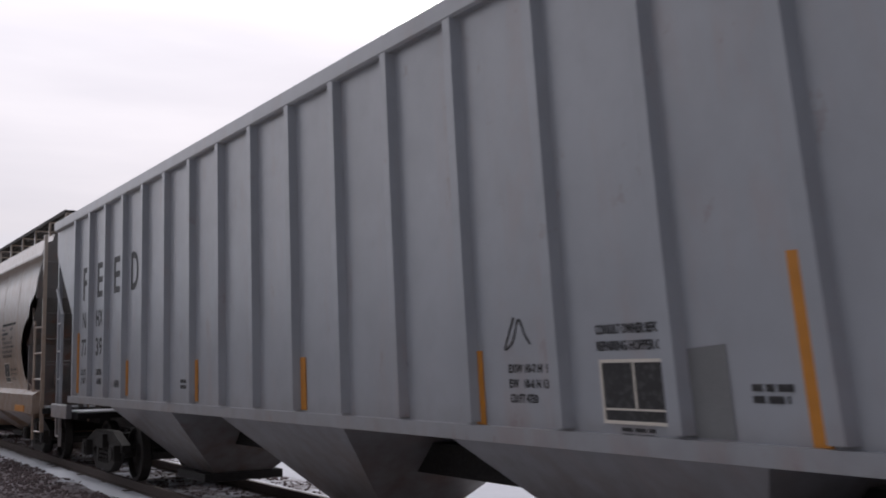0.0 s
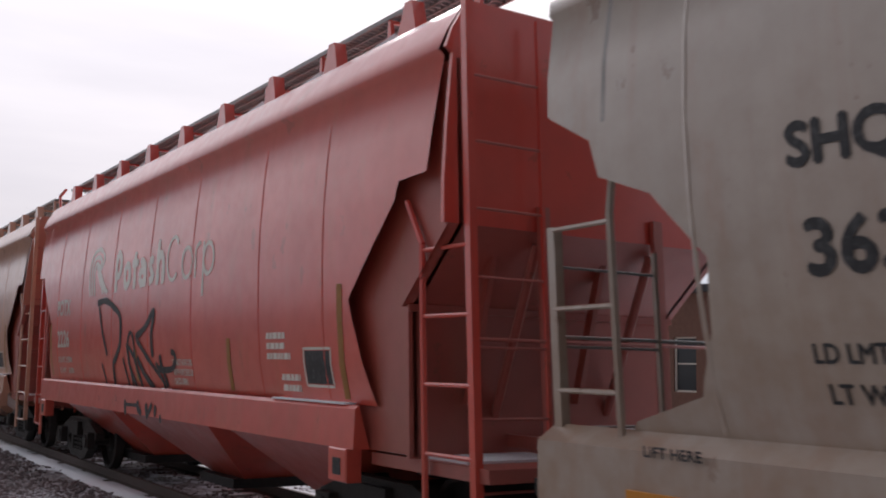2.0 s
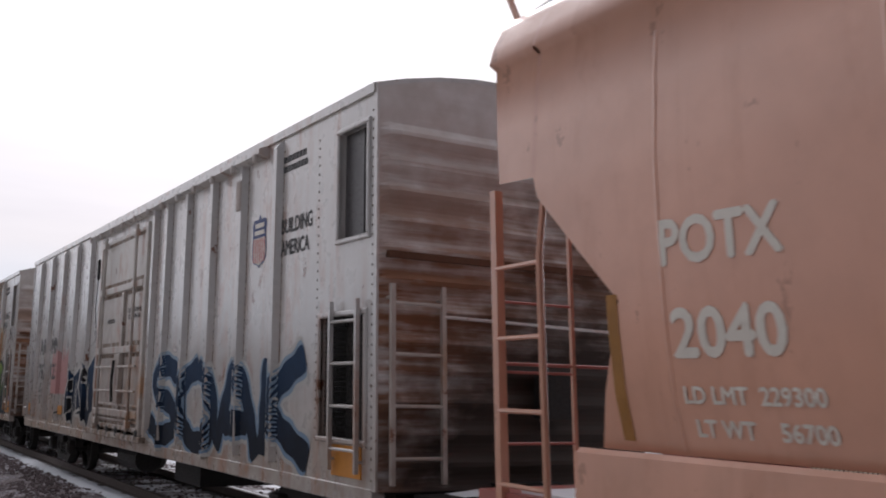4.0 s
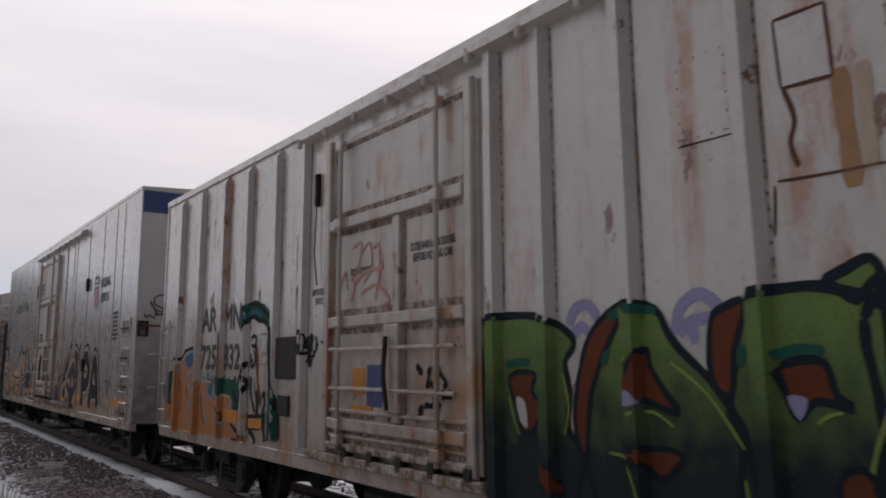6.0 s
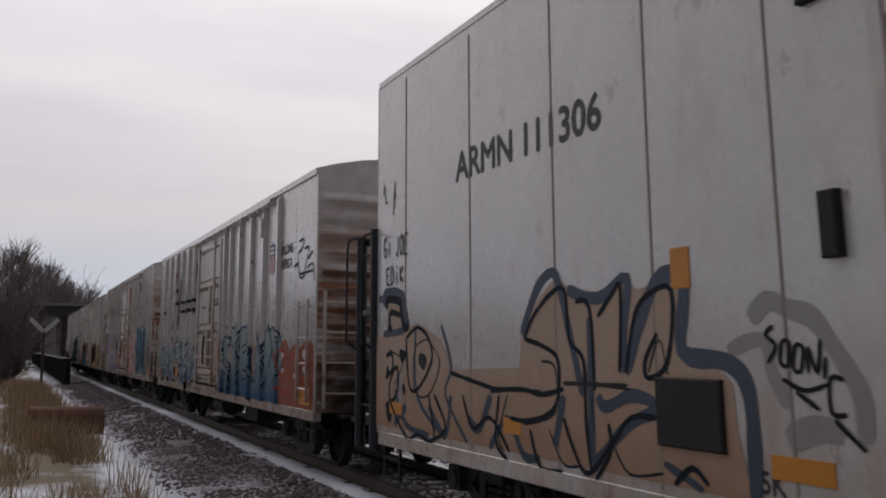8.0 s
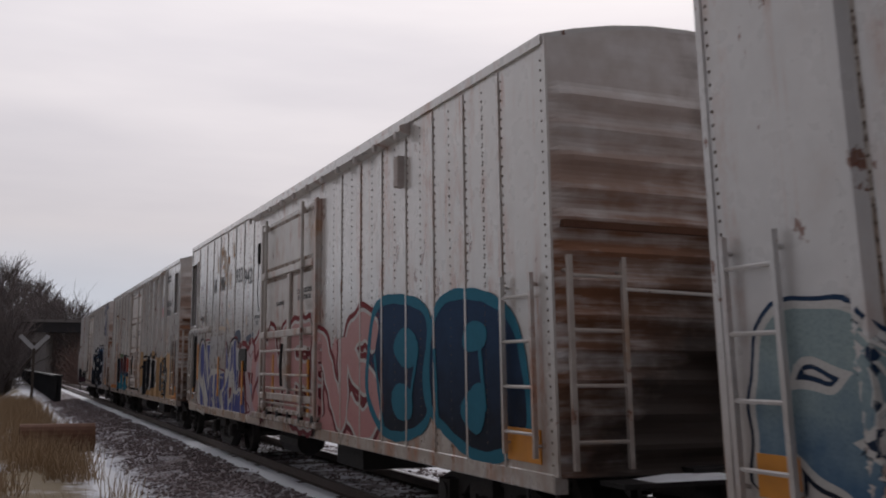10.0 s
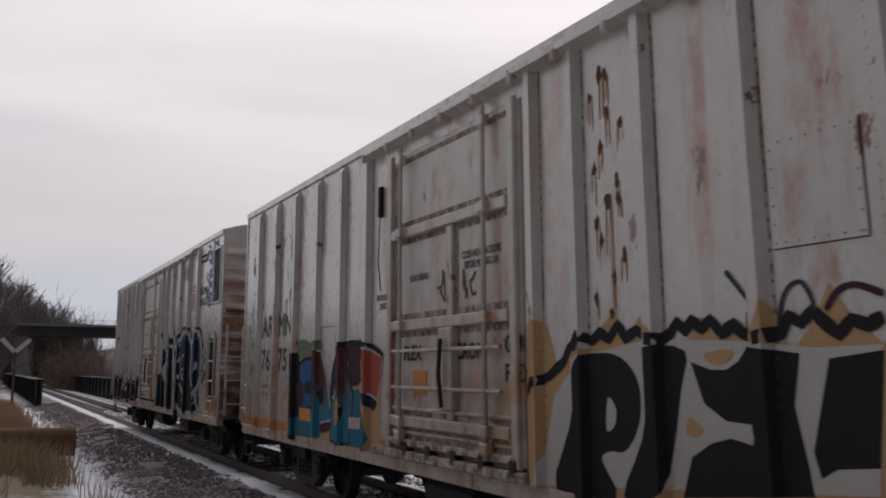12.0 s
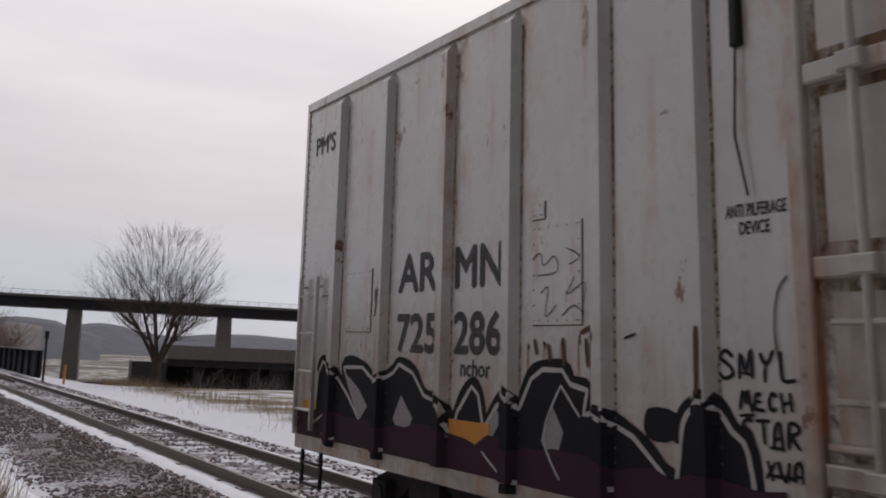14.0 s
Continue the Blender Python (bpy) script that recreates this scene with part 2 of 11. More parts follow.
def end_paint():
    """White end wall: rust washed out level along the pressings, soot and painted-in shade over the lower middle."""
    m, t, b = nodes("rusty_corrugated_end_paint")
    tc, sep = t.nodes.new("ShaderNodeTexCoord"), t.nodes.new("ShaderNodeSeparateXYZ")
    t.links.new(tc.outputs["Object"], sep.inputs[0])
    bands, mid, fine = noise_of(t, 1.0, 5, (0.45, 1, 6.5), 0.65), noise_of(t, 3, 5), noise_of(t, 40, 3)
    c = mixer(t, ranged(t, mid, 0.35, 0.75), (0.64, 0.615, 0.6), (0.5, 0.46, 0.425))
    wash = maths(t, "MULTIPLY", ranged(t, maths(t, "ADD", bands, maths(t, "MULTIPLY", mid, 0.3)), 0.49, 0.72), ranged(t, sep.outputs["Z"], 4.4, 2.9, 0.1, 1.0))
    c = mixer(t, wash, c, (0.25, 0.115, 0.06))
    # low, central darkening: soot, with the shade between cars put into the colour
    low_middle = maths(t, "ADD", ranged(t, sep.outputs["Z"], 3.1, 1.3, 0.0, 1.0), ranged(t, sep.outputs["X"], -1.6, 0.2, -0.25, 0.55))
    soot = ranged(t, maths(t, "ADD", low_middle, maths(t, "MULTIPLY", maths(t, "ADD", mid, bands), 0.6)), 1.0, 1.66)
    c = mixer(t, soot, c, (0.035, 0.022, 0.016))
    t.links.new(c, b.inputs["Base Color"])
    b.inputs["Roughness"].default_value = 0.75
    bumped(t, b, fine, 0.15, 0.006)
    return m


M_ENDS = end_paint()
M_BAYBACK = plain("dusty_radiator_core", (0.13, 0.115, 0.105), 0.8, 0, 0.35, 4)
M_BAY = plain("grimy_bay_panel", (0.075, 0.07, 0.072), 0.35, 0, 0.3, 3)
# dark lower end: dirt, with shadow put into the same tint
M_CLEANEND = car_paint("grimy_shaded_end_paint", (0.55, 0.54, 0.53), rust=0.3, grime_shade=1.0, grime_shade_color=(0.045, 0.035, 0.03), film_top=3.1, waves=0.12)
M_DOOR = car_paint("rust_stained_door_paint", (0.60, 0.565, 0.52), stain=1.0, rust=1.0, grime_shade=1.0, grime_shade_color=(0.15, 0.08, 0.045), film_top=3.8, rough=0.5)
M_STEEL = plain("dark_steel", (0.02, 0.018, 0.017), 0.65, 0.3)
M_TRUCK = plain("grimy_cast_steel", (0.03, 0.026, 0.023), 0.75, 0.1, 0.4, 6, 0.4)
M_RAIL = plain("rusty_rail", (0.085, 0.06, 0.048), 0.5, 0.5, 0.3, 9)
M_TIE = plain("weathered_tie_wood", (0.07, 0.055, 0.045), 0.85, 0, 0.4, 7, 0.5)
M_RIVET = plain("soot_edged_rivets", (0.12, 0.085, 0.062), 0.75, 0.0, 0.5, 4, 0.2)


def seam_stain():
    """Rust and soot that has crept out of the joints: broken up along its length."""
    m, t, b = nodes("rust_stained_seam")
    long, fine = noise_of(t, 1.0, 5, (1, 6, 1.1), 0.65), noise_of(t, 16, 4)
    c = mixer(t, ranged(t, long, 0.42, 0.62), (0.46, 0.42, 0.38), (0.20, 0.115, 0.065))
    c = mixer(t, ranged(t, fine, 0.45, 0.7), c, (0.085, 0.05, 0.032))
    t.links.new(c, b.inputs["Base Color"])
    b.inputs["Roughness"].default_value = 0.8
    return m


M_SEAMSTAIN = seam_stain()
M_BLACK = text_mat("black_lettering", (0.018, 0.018, 0.02))
M_LETTERWHITE = text_mat("white_lettering", (0.70, 0.65, 0.57))
M_YELLOW = plain("yellow_reflective_strip", (0.58, 0.23, 0.02), 0.4, 0, 0.2, 8)
M_GREEN = text_mat("green_lettering", (0.07, 0.12, 0.075))
M_REDTEXT = text_mat("red_lettering", (0.42, 0.13, 0.08))
M_BLUE = text_mat("blue_paint", (0.035, 0.06, 0.19))
M_FLAGRED = text_mat("red_stripe_paint", (0.45, 0.05, 0.05))
M_SNOW = plain("snow", (0.80, 0.81, 0.84), 0.9, 0, 0.06, 6, 0.3)
M_SNOW.node_tree.nodes["Principled BSDF"].inputs["Subsurface Weight"].default_value = 0.0
M_STONE = plain("ballast_stone", (0.15, 0.112, 0.112), 0.85, 0, 0.55, 2.5, 0.4)
M_GROUND = ground_mat()
M_GRASS = plain("dry_grass", (0.34, 0.24, 0.145), 0.9, 0, 0.4, 1.5, 0.1)
M_BARK = plain("bare_twig_bark", (0.075, 0.058, 0.048), 0.9, 0, 0.3, 3)
M_WOODS = plain("distant_bare_woods", (0.14, 0.12, 0.118), 0.95, 0, 0.45, 0.6)
M_TWIGS = plain("grey_brown_twigs", (0.19, 0.16, 0.155), 0.95, 0, 0.3, 0.5)
M_CONCRETE = plain("bridge_concrete", (0.22, 0.20, 0.19), 0.85, 0, 0.2, 1.2)
M_GIRDER = plain("black_girder_paint", (0.012, 0.012, 0.014), 0.6, 0.1, 0.4, 2)
M_DECK = plain("dark_bridge_steel", (0.04, 0.038, 0.042), 0.7, 0.1, 0.3, 0.7)
M_BRICK = plain("brown_brick", (0.17, 0.085, 0.06), 0.85, 0, 0.3, 6)
M_RUST = plain("rusted_steel", (0.12, 0.052, 0.028), 0.85, 0.1, 0.4, 5, 0.5)
M_HILL = plain("hazy_far_hill", (0.105, 0.11, 0.135), 0.95, 0, 0.4, 0.12)
M_RUSTBUSH = plain("brown_bush_stems", (0.2, 0.13, 0.11), 0.9, 0, 0.3, 1.0)
M_SIGNBACK = plain("weathered_sign_paint", (0.42, 0.42, 0.43), 0.7, 0, 0.2, 5)
M_GLASS = plain("dark_window_glass", (0.03, 0.035, 0.04), 0.12, 0, 0.1, 2, 0)

# ---- mesh helpers ----


class Geo:
    """Collects simple solids into one mesh."""

    def __init__(self):
        self.v, self.f = [], []

    def add(self, verts, faces):
        o = len(self.v)
        self.v += [tuple(p) for p in verts]
        self.f += [tuple(i + o for i in f) for f in faces]
        return self

    def box(self, x0, x1, y0, y1, z0, z1):
        v = [(x, y, z) for z in (z0, z1) for y in (y0, y1) for x in (x0, x1)]
        return self.add(v, [(0, 2, 3, 1), (4, 5, 7, 6), (0, 1, 5, 4), (2, 6, 7, 3), (0, 4, 6, 2), (1, 3, 7, 5)])

    def cbox(self, x0, x1, y0, y1, z0, z1, c=0.012):
        """A box whose edges are cut off at the -x face."""
        a = [(x1, y0, z0), (x1, y1, z0), (x1, y1, z1), (x1, y0, z1), (x0 + c, y0, z0), (x0 + c, y1, z0), (x0 + c, y1, z1), (x0 + c, y0, z1),
             (x0, y0 + c, z0 + c), (x0, y1 - c, z0 + c), (x0, y1 - c, z1 - c), (x0, y0 + c, z1 - c)]
        f = [(0, 1, 2, 3), (11, 10, 9, 8)]
        for i in range(4):
            j = (i + 1) % 4
            f += [(i, i + 4, j + 4, j), (i + 4, i + 8, j + 8, j + 4)]
        return self.add(a, f)

    def prism_x(self, poly, x0, x1):
        """A (y, z) outline pushed along x."""
        n = len(poly)
        v = [(x0, y, z) for y, z in poly] + [(x1, y, z) for y, z in poly]
        f = [tuple(range(n)), tuple(range(2 * n - 1, n - 1, -1))] + [(i, i + n, (i + 1) % n + n, (i + 1) % n) for i in range(n)]
        return self.add(v, f)

    def prism_y(self, poly, y0, y1):
        """An (x, z) outline pushed along y."""
        n = len(poly)
        v = [(x, y0, z) for x, z in poly] + [(x, y1, z) for x, z in poly]
        f = [tuple(range(n)), tuple(range(2 * n - 1, n - 1, -1))] + [(i, i + n, (i + 1) % n + n, (i + 1) % n) for i in range(n)]
        return self.add(v, f)

    def prism_z(self, poly, z0, z1):
        n = len(poly)
        v = [(x, y, z0) for x, y in poly] + [(x, y, z1) for x, y in poly]
        f = [tuple(range(n - 1, -1, -1)), tuple(range(n, 2 * n))] + [(i, (i + 1) % n, (i + 1) % n + n, i + n) for i in range(n)]
        return self.add(v, f)

    def tube(self, a, b, r0, r1=None, n=7):
        r1 = r0 if r1 is None else r1
        a, b = Vector(a), Vector(b)
        d = (b - a)
        if d.length < 1e-6:
            return self
        d.normalize()
        u = d.orthogonal().normalized()
        w = d.cross(u)
        v = []
        for p, r in ((a, r0), (b, r1)):
            v += [p + (u * math.cos(2 * math.pi * i / n) + w * math.sin(2 * math.pi * i / n)) * r for i in range(n)]
        f = [(i, (i + 1) % n, (i + 1) % n + n, i + n) for i in range(n)] + [tuple(range(n - 1, -1, -1)), tuple(range(n, 2 * n))]
        return self.add(v, f)

    def pipe(self, pts, r, n=6):
        for a, b in zip(pts, pts[1:]):
            self.tube(a, b, r, n=n)
        return self

    def frustum(self, top, z1, bottom, z0):
        """Between two rectangles (x0, x1, y0, y1)."""
        v = [(x, y, z) for (a, b, c, d), z in ((bottom, z0), (top, z1)) for x, y in ((a, c), (b, c), (b, d), (a, d))]
        return self.add(v, [(3, 2, 1, 0), (4, 5, 6, 7), (0, 1, 5, 4), (1, 2, 6, 5), (2, 3, 7, 6), (3, 0, 4, 7)])

    def holed_wall(self, x0, x1, y0, y1, z0, z1, holes=()):
        """An upright slab with rectangular openings (y0, y1, z0, z1)."""
        ys = sorted({y0, y1, *(h[0] for h in holes), *(h[1] for h in holes)})
        zs = sorted({z0, z1, *(h[2] for h in holes), *(h[3] for h in holes)})
        for a, b in zip(ys, ys[1:]):
            for c, d in zip(zs, zs[1:]):
                if not any(h[0] <= a and b <= h[1] and h[2] <= c and d <= h[3] for h in holes):
                    self.box(x0, x1, a, b, c, d)
        return self

    def mesh(self, name):
        m = bpy.data.meshes.new(name)
        m.from_pydata(self.v, [], self.f)
        m.update()
        return m


def ring_mesh(x, y, z, radius, r, n=22, m=6):
    """A round rim in an upright plane across the track, as one closed mesh."""
    v = []
    for k in range(n):
        a = 2 * math.pi * k / n
        for q in range(m):
            b = 2 * math.pi * q / m
            d = radius + r * math.cos(b)
            v.append((x + d * math.cos(a), y + r * math.sin(b), z + d * math.sin(a)))
    return Geo().add(v, [(k * m + q, k * m + (q + 1) % m, (k + 1) % n * m + (q + 1) % m, (k + 1) % n * m + q) for k in range(n) for q in range(m)])


def part(name, geo, material, parent, label="", smooth=False, kind=""):
    """Links a mesh as one object under a thing or under a part."""
    me = geo if isinstance(geo, bpy.types.Mesh) else geo.mesh(name)
    if not me.materials:
        me.materials.append(material)
    ob = new(name, me)
    ob.parent = parent
    if smooth:
        me.shade_smooth()
    if label or kind:
        tagged(ob, label, kind=kind)
    return ob


def thing(name, label, category, group="", at=None):
    ob = tagged(new(name), label, category, group)
    if at is not None:
        ob.matrix_world = at
    return ob


def lone(name, geo, material, label, category, kind="", group="", smooth=False):
    ob = part(name, geo, material, None, smooth=smooth)
    return tagged(ob, label, category, group, kind)


FOLDS, FOLDS_Z = {}, {}          # places at which a surface folds, along it and up it


def words(text, y, z, height, width=None, x=-1.53, bold=0.0, thick=0.003, surf=None):
    """Lettering on the near side of a car: its left end at y, its foot at z."""
    cu = bpy.data.curves.new("words", "FONT")
    cu.body, cu.size, cu.extrude = text, 1.0, 0.0
    cu.resolution_u = 3
    tmp = bpy.data.objects.new("words", cu)
    me = bpy.data.meshes.new_from_object(tmp)
    bpy.data.objects.remove(tmp)
    bpy.data.curves.remove(cu)
    xs, ys = [v.co.x for v in me.vertices], [v.co.y for v in me.vertices]
    if not xs:
        return me
    x0, x1, y0, y1 = min(xs), max(xs), min(ys), max(ys)
    b = height * min(0.045, 0.022 + bold) if bold > 0 else 0.0
    k = (height - 2 * b) / (y1 - y0)
    kw = (width - 2 * b) / (x1 - x0) if width else k
    for v in me.vertices:
        v.co = (0, y - b - (v.co.x - x0) * kw, z + b + (v.co.y - y0) * k)
    # cut along the folds of the surface, so that the paint lies on it
    bm = bmesh.new()
    bm.from_mesh(me)
    cuts = [((0, 0, q), (0, 0, 1)) for q in FOLDS_Z.get(surf, ()) if z < q < z + height]
    w_all = (x1 - x0) * kw
    cuts += [((0, q, 0), (0, 1, 0)) for q in FOLDS.get(surf, ()) if y - w_all < q < y]
    for co, no in cuts:
        bmesh.ops.bisect_plane(bm, geom=bm.verts[:] + bm.edges[:] + bm.faces[:], plane_co=co, plane_no=no)
    bm.verts.index_update()
    base = [tuple(v.co) for v in bm.verts]
    faces = [tuple(v.index for v in f.verts) for f in bm.faces]
    bm.free()
    g = Geo()
    # strokes are fattened by laying the outline down shifted a little each way
    for n, (dy, dz) in enumerate(((0, 0), (b, 0), (-b, 0), (0, b), (0, -b)) if b else ((0, 0),)):
        g.add([((surf(q, r) if surf else x) - thick - 0.0003 * n, q + dy, r + dz) for _, q, r in base], faces)
    bpy.data.meshes.remove(me)
    return g.mesh("words")


def bars(y, z, w, h, rows, x=-1.53, seed=1, surf=None):
    """Small writing that cannot be read: rows of plain bars, its left end at y and its top at z."""
    r, g = random.Random(seed), Geo()
    step = h / rows
    for i in range(rows):
        p, z1 = 0.0, z - i * step
        end = w * r.uniform(0.75, 1.0)
        while p < end:
            q = min(end, p + r.uniform(0.08, 0.2) * max(0.5, h))
            xx = surf(y - p, z1 - step * 0.3) if surf else x
            g.box(xx - 0.006, xx + 0.002, y - q, y - p, z1 - step * 0.62, z1)
            p = q + 0.05 * max(0.5, h)
    return g


def flat_side(y, z):
    return -1.53


def on_end(me, y0, x0, y_plane):
    """Turns side lettering on to an end wall that faces the camera."""
    me = me if isinstance(me, bpy.types.Mesh) else me.mesh("end_paint")
    for v in me.vertices:
        v.co = (x0 + (y0 - v.co.y), y_plane - 0.004, v.co.z)
    return me


def ribbon(pts, width, surf, lift=0.004):
    """A painted stroke along (y, z) points, lying on the surface."""
    fine = []
    for p, q in zip(pts, pts[1:]):
        n = max(1, int(math.hypot(q[0] - p[0], q[1] - p[1]) / 0.04))
        fine += [(p[0] + (q[0] - p[0]) * k / n, p[1] + (q[1] - p[1]) * k / n) for k in range(n)]
    fine.append(pts[-1])
    n = len(fine)
    m = 1 if surf is flat_side else max(1, int(width / 0.035))
    v = []
    for i, p in enumerate(fine):
        q0, q1 = fine[max(0, i - 1)], fine[min(n - 1, i + 1)]
        d = Vector((q1[0] - q0[0], q1[1] - q0[1]))
        d = d.normalized() if d.length > 1e-6 else Vector((1, 0))
        w = width * 0.5 * (0.7 if i in (0, n - 1) else 1) * (0.96 + 0.08 * math.sin(i * 0.7))
        for k in range(m + 1):
            s = 1 - 2 * k / m
            yy, zz = p[0] - s * d.y * w, p[1] + s * d.x * w
            v.append((surf(yy, zz) - lift, yy, zz))
    return Geo().add(v, [(i * (m + 1) + k, (i + 1) * (m + 1) + k, (i + 1) * (m + 1) + k + 1, i * (m + 1) + k + 1) for i in range(n - 1) for k in range(m)])




def filled(pts, surf, lift=0.003, col=0.03):
    """A painted patch inside a closed (y, z) outline, lying on the surface."""
    g, known = Geo(), {}
    y0, y1 = min(p[0] for p in pts), max(p[0] for p in pts)
    n = max(2, int((y1 - y0) / max(col, 0.06)))
    cuts = [y0 + (y1 - y0) * k / n for k in range(n + 1)] + [p[0] for p in pts] + [f for f in FOLDS.get(surf, ()) if y0 < f < y1]
    cuts = sorted(set(round(c, 4) for c in cuts))

    def vert(y, z):
        key = (round(y, 4), round(z, 3))
        if key not in known:
            known[key] = len(g.v)
            g.v.append((surf(y, z) - lift, y, z))
        return known[key]
    for ya, yb in zip(cuts, cuts[1:]):
        if yb - ya < 0.0006:
            continue
        ym, hits = (ya + yb) / 2, []
        for p, q in zip(pts, pts[1:] + pts[:1]):
            if (p[0] <= ym) != (q[0] <= ym):
                def on(y):
                    k = max(0.0, min(1.0, (y - p[0]) / (q[0] - p[0])))
                    return p[1] + (q[1] - p[1]) * k
                hits.append((on(ym), on(ya), on(yb)))
        hits.sort()
        for (m0, a0, b0), (m1, a1, b1) in zip(hits[::2], hits[1::2]):
            m = max(1, int((m1 - m0) / (0.5 if surf in FOLDS or surf is flat_side else 0.06)))
            for i in range(m):
                k0, k1 = i / m, (i + 1) / m
                f = [vert(ya, a0 + (a1 - a0) * k0), vert(yb, b0 + (b1 - b0) * k0), vert(yb, b0 + (b1 - b0) * k1), vert(ya, a0 + (a1 - a0) * k1)]
                f = [a for q, a in enumerate(f) if a not in f[:q]]
                if len(f) > 2:
                    g.f.append(tuple(f))
    return g


def curve_through(ctrl, closed=False, steps=7):
    """Catmull-Rom points through control points."""
    n, out = len(ctrl), []
    rng = range(n) if closed else range(n - 1)
    for i in rng:
        p0 = ctrl[(i - 1) % n] if closed else ctrl[max(0, i - 1)]
        p1, p2 = ctrl[i], ctrl[(i + 1) % n]
        p3 = ctrl[(i + 2) % n] if closed else ctrl[min(n - 1, i + 2)]
        for s in range(steps):
            t = s / steps
            out.append(tuple(0.5 * (2 * b + (c - a) * t + (2 * a - 5 * b + 4 * c - d) * t * t + (3 * b - a - 3 * c + d) * t ** 3)
                             for a, b, c, d in zip(p0, p1, p2, p3)))
    out.append(ctrl[0] if closed else ctrl[-1])
    return out


def patch(pts, x):
    return Geo().add([(x, y, z) for y, z in pts], [tuple(range(len(pts)))])


# ---- the ground and the track ----
RAIL_Z = 0.0
XC = 5.65           # middle of the track
SIDE = 1.53         # half the width of a car
GROUND_Z = -0.36


def ground():
    """One sheet out to the horizon, with the low ballast bed of the track on it."""
    xs = [-1500, -400, -120, -40, -15, -6, -2, 0, 1, 1.8, 2.4, 3.0, 3.6, 4.2, 4.7, 5.65, 6.6, 7.2, 8.0, 9.0, 10.5, 13, 18, 30, 60, 150, 500, 1800]
    ys = [-1500, -300, -80, -30] + [-20 + 2.0 * i for i in range(46)] + [75, 80, 90, 100, 120, 150, 200, 300, 600, 2500]
    v = []
    for y in ys:
        for x in xs:
            d = abs(x - XC)
            z = GROUND_Z + 0.20 * max(0.0, min(1.0, (3.2 - d) / 1.6))
            if d < 12:
                z += 0.035 * noise.noise((x * 0.9, y * 0.9, 0.0)) * min(1, abs(d - 0.8))
            if y > 55 and d > 4.5:
                z -= min(4.5, (y - 55) * 0.12) * min(1, (d - 4.5) / 6)
            v.append((x, y, z))
    n = len(xs)
    f = [(j * n + i, j * n + i + 1, (j + 1) * n + i + 1, (j + 1) * n + i) for j in range(len(ys) - 1) for i in range(n - 1)]
    lone("ground", Geo().add(v, f), M_GROUND, "stony trackside ground with patches of thin snow", "ground", "structure", smooth=True)


def rail_profile():
    half = [(0.07, -0.17), (0.07, -0.155), (0.012, -0.135), (0.012, -0.045), (0.036, -0.035), (0.036, -0.004), (0.03, 0.0)]
    return half + [(-x, z) for x, z in reversed(half)]


def track():
    bed = tagged(new("railway_track"), "single rusty railway track in snowy ballast", "track", kind="structure")
    for x in (XC - 0.752, XC + 0.752):
        g = Geo().prism_y([(x + a, b) for a, b in rail_profile()], -60, 400)
        part("rail", g, M_RAIL, bed)
    for x in (XC - 0.4, XC + 0.4):
        g = Geo().prism_y([(x + a, b - 0.02) for a, b in rail_profile()], 50, 200)
        part("guard_rail", g, M_RAIL, bed, "dark inner guard rail")
    g = Geo()
    g.box(XC - 1.3, XC + 1.3, -0.11, 0.11, -0.30, -0.155)
    me = g.mesh("sleeper")
    me.materials.append(M_TIE)
    for i in range(150):
        ob = new("sleeper", me)
        ob.parent = bed
        ob.location = (random.uniform(-0.02, 0.02), -18 + i * 0.54, random.uniform(-0.01, 0.0))


def stone_mesh(seed):
    r = random.Random(seed)
    bm = bmesh.new()
    bmesh.ops.create_icosphere(bm, subdivisions=1, radius=1.0)
    for v in bm.verts:
        v.co *= r.uniform(0.65, 1.15)
        v.co.z *= 0.7
    vs = [tuple(v.co) for v in bm.verts]
    fs = [tuple(v.index for v in f.verts) for f in bm.faces]
    bm.free()
    return vs, fs


def ballast():
    """Loose stones: the shoulder beside the path and between the rails."""
    shapes = [stone_mesh(i) for i in range(5)]
    r = random.Random(7)
    g = Geo()
    for _ in range(17000):
        y = 6 + 60 * r.random() ** 1.6
        k = r.random()
        if k < 0.7:
            x = 3.4 + 0.95 * r.uniform(-1, 1) + r.gauss(0, 0.15)
        elif k < 0.85:
            x = XC + r.uniform(-0.65, 0.65)
        else:
            x = XC + r.uniform(0.9, 2.4)
        if noise.noise((x * 1.3, y * 0.8, 3.0)) < -0.4:
            continue
        d = abs(x - XC)
        z = GROUND_Z + 0.20 * max(0.0, min(1.0, (3.2 - d) / 1.6)) + 0.01
        s = r.uniform(0.015, 0.042)
        vs, fs = shapes[r.randrange(5)]
        a = r.uniform(0, 6.28)
        ca, sa = math.cos(a) * s, math.sin(a) * s
        g.add([(x + px * ca - py * sa, y + px * sa + py * ca, z + pz * s) for px, py, pz in vs], fs)
    lone("ballast_stones", g, M_STONE, "loose purplish grey ballast stones lying in thin snow", "ballast", "stuff")


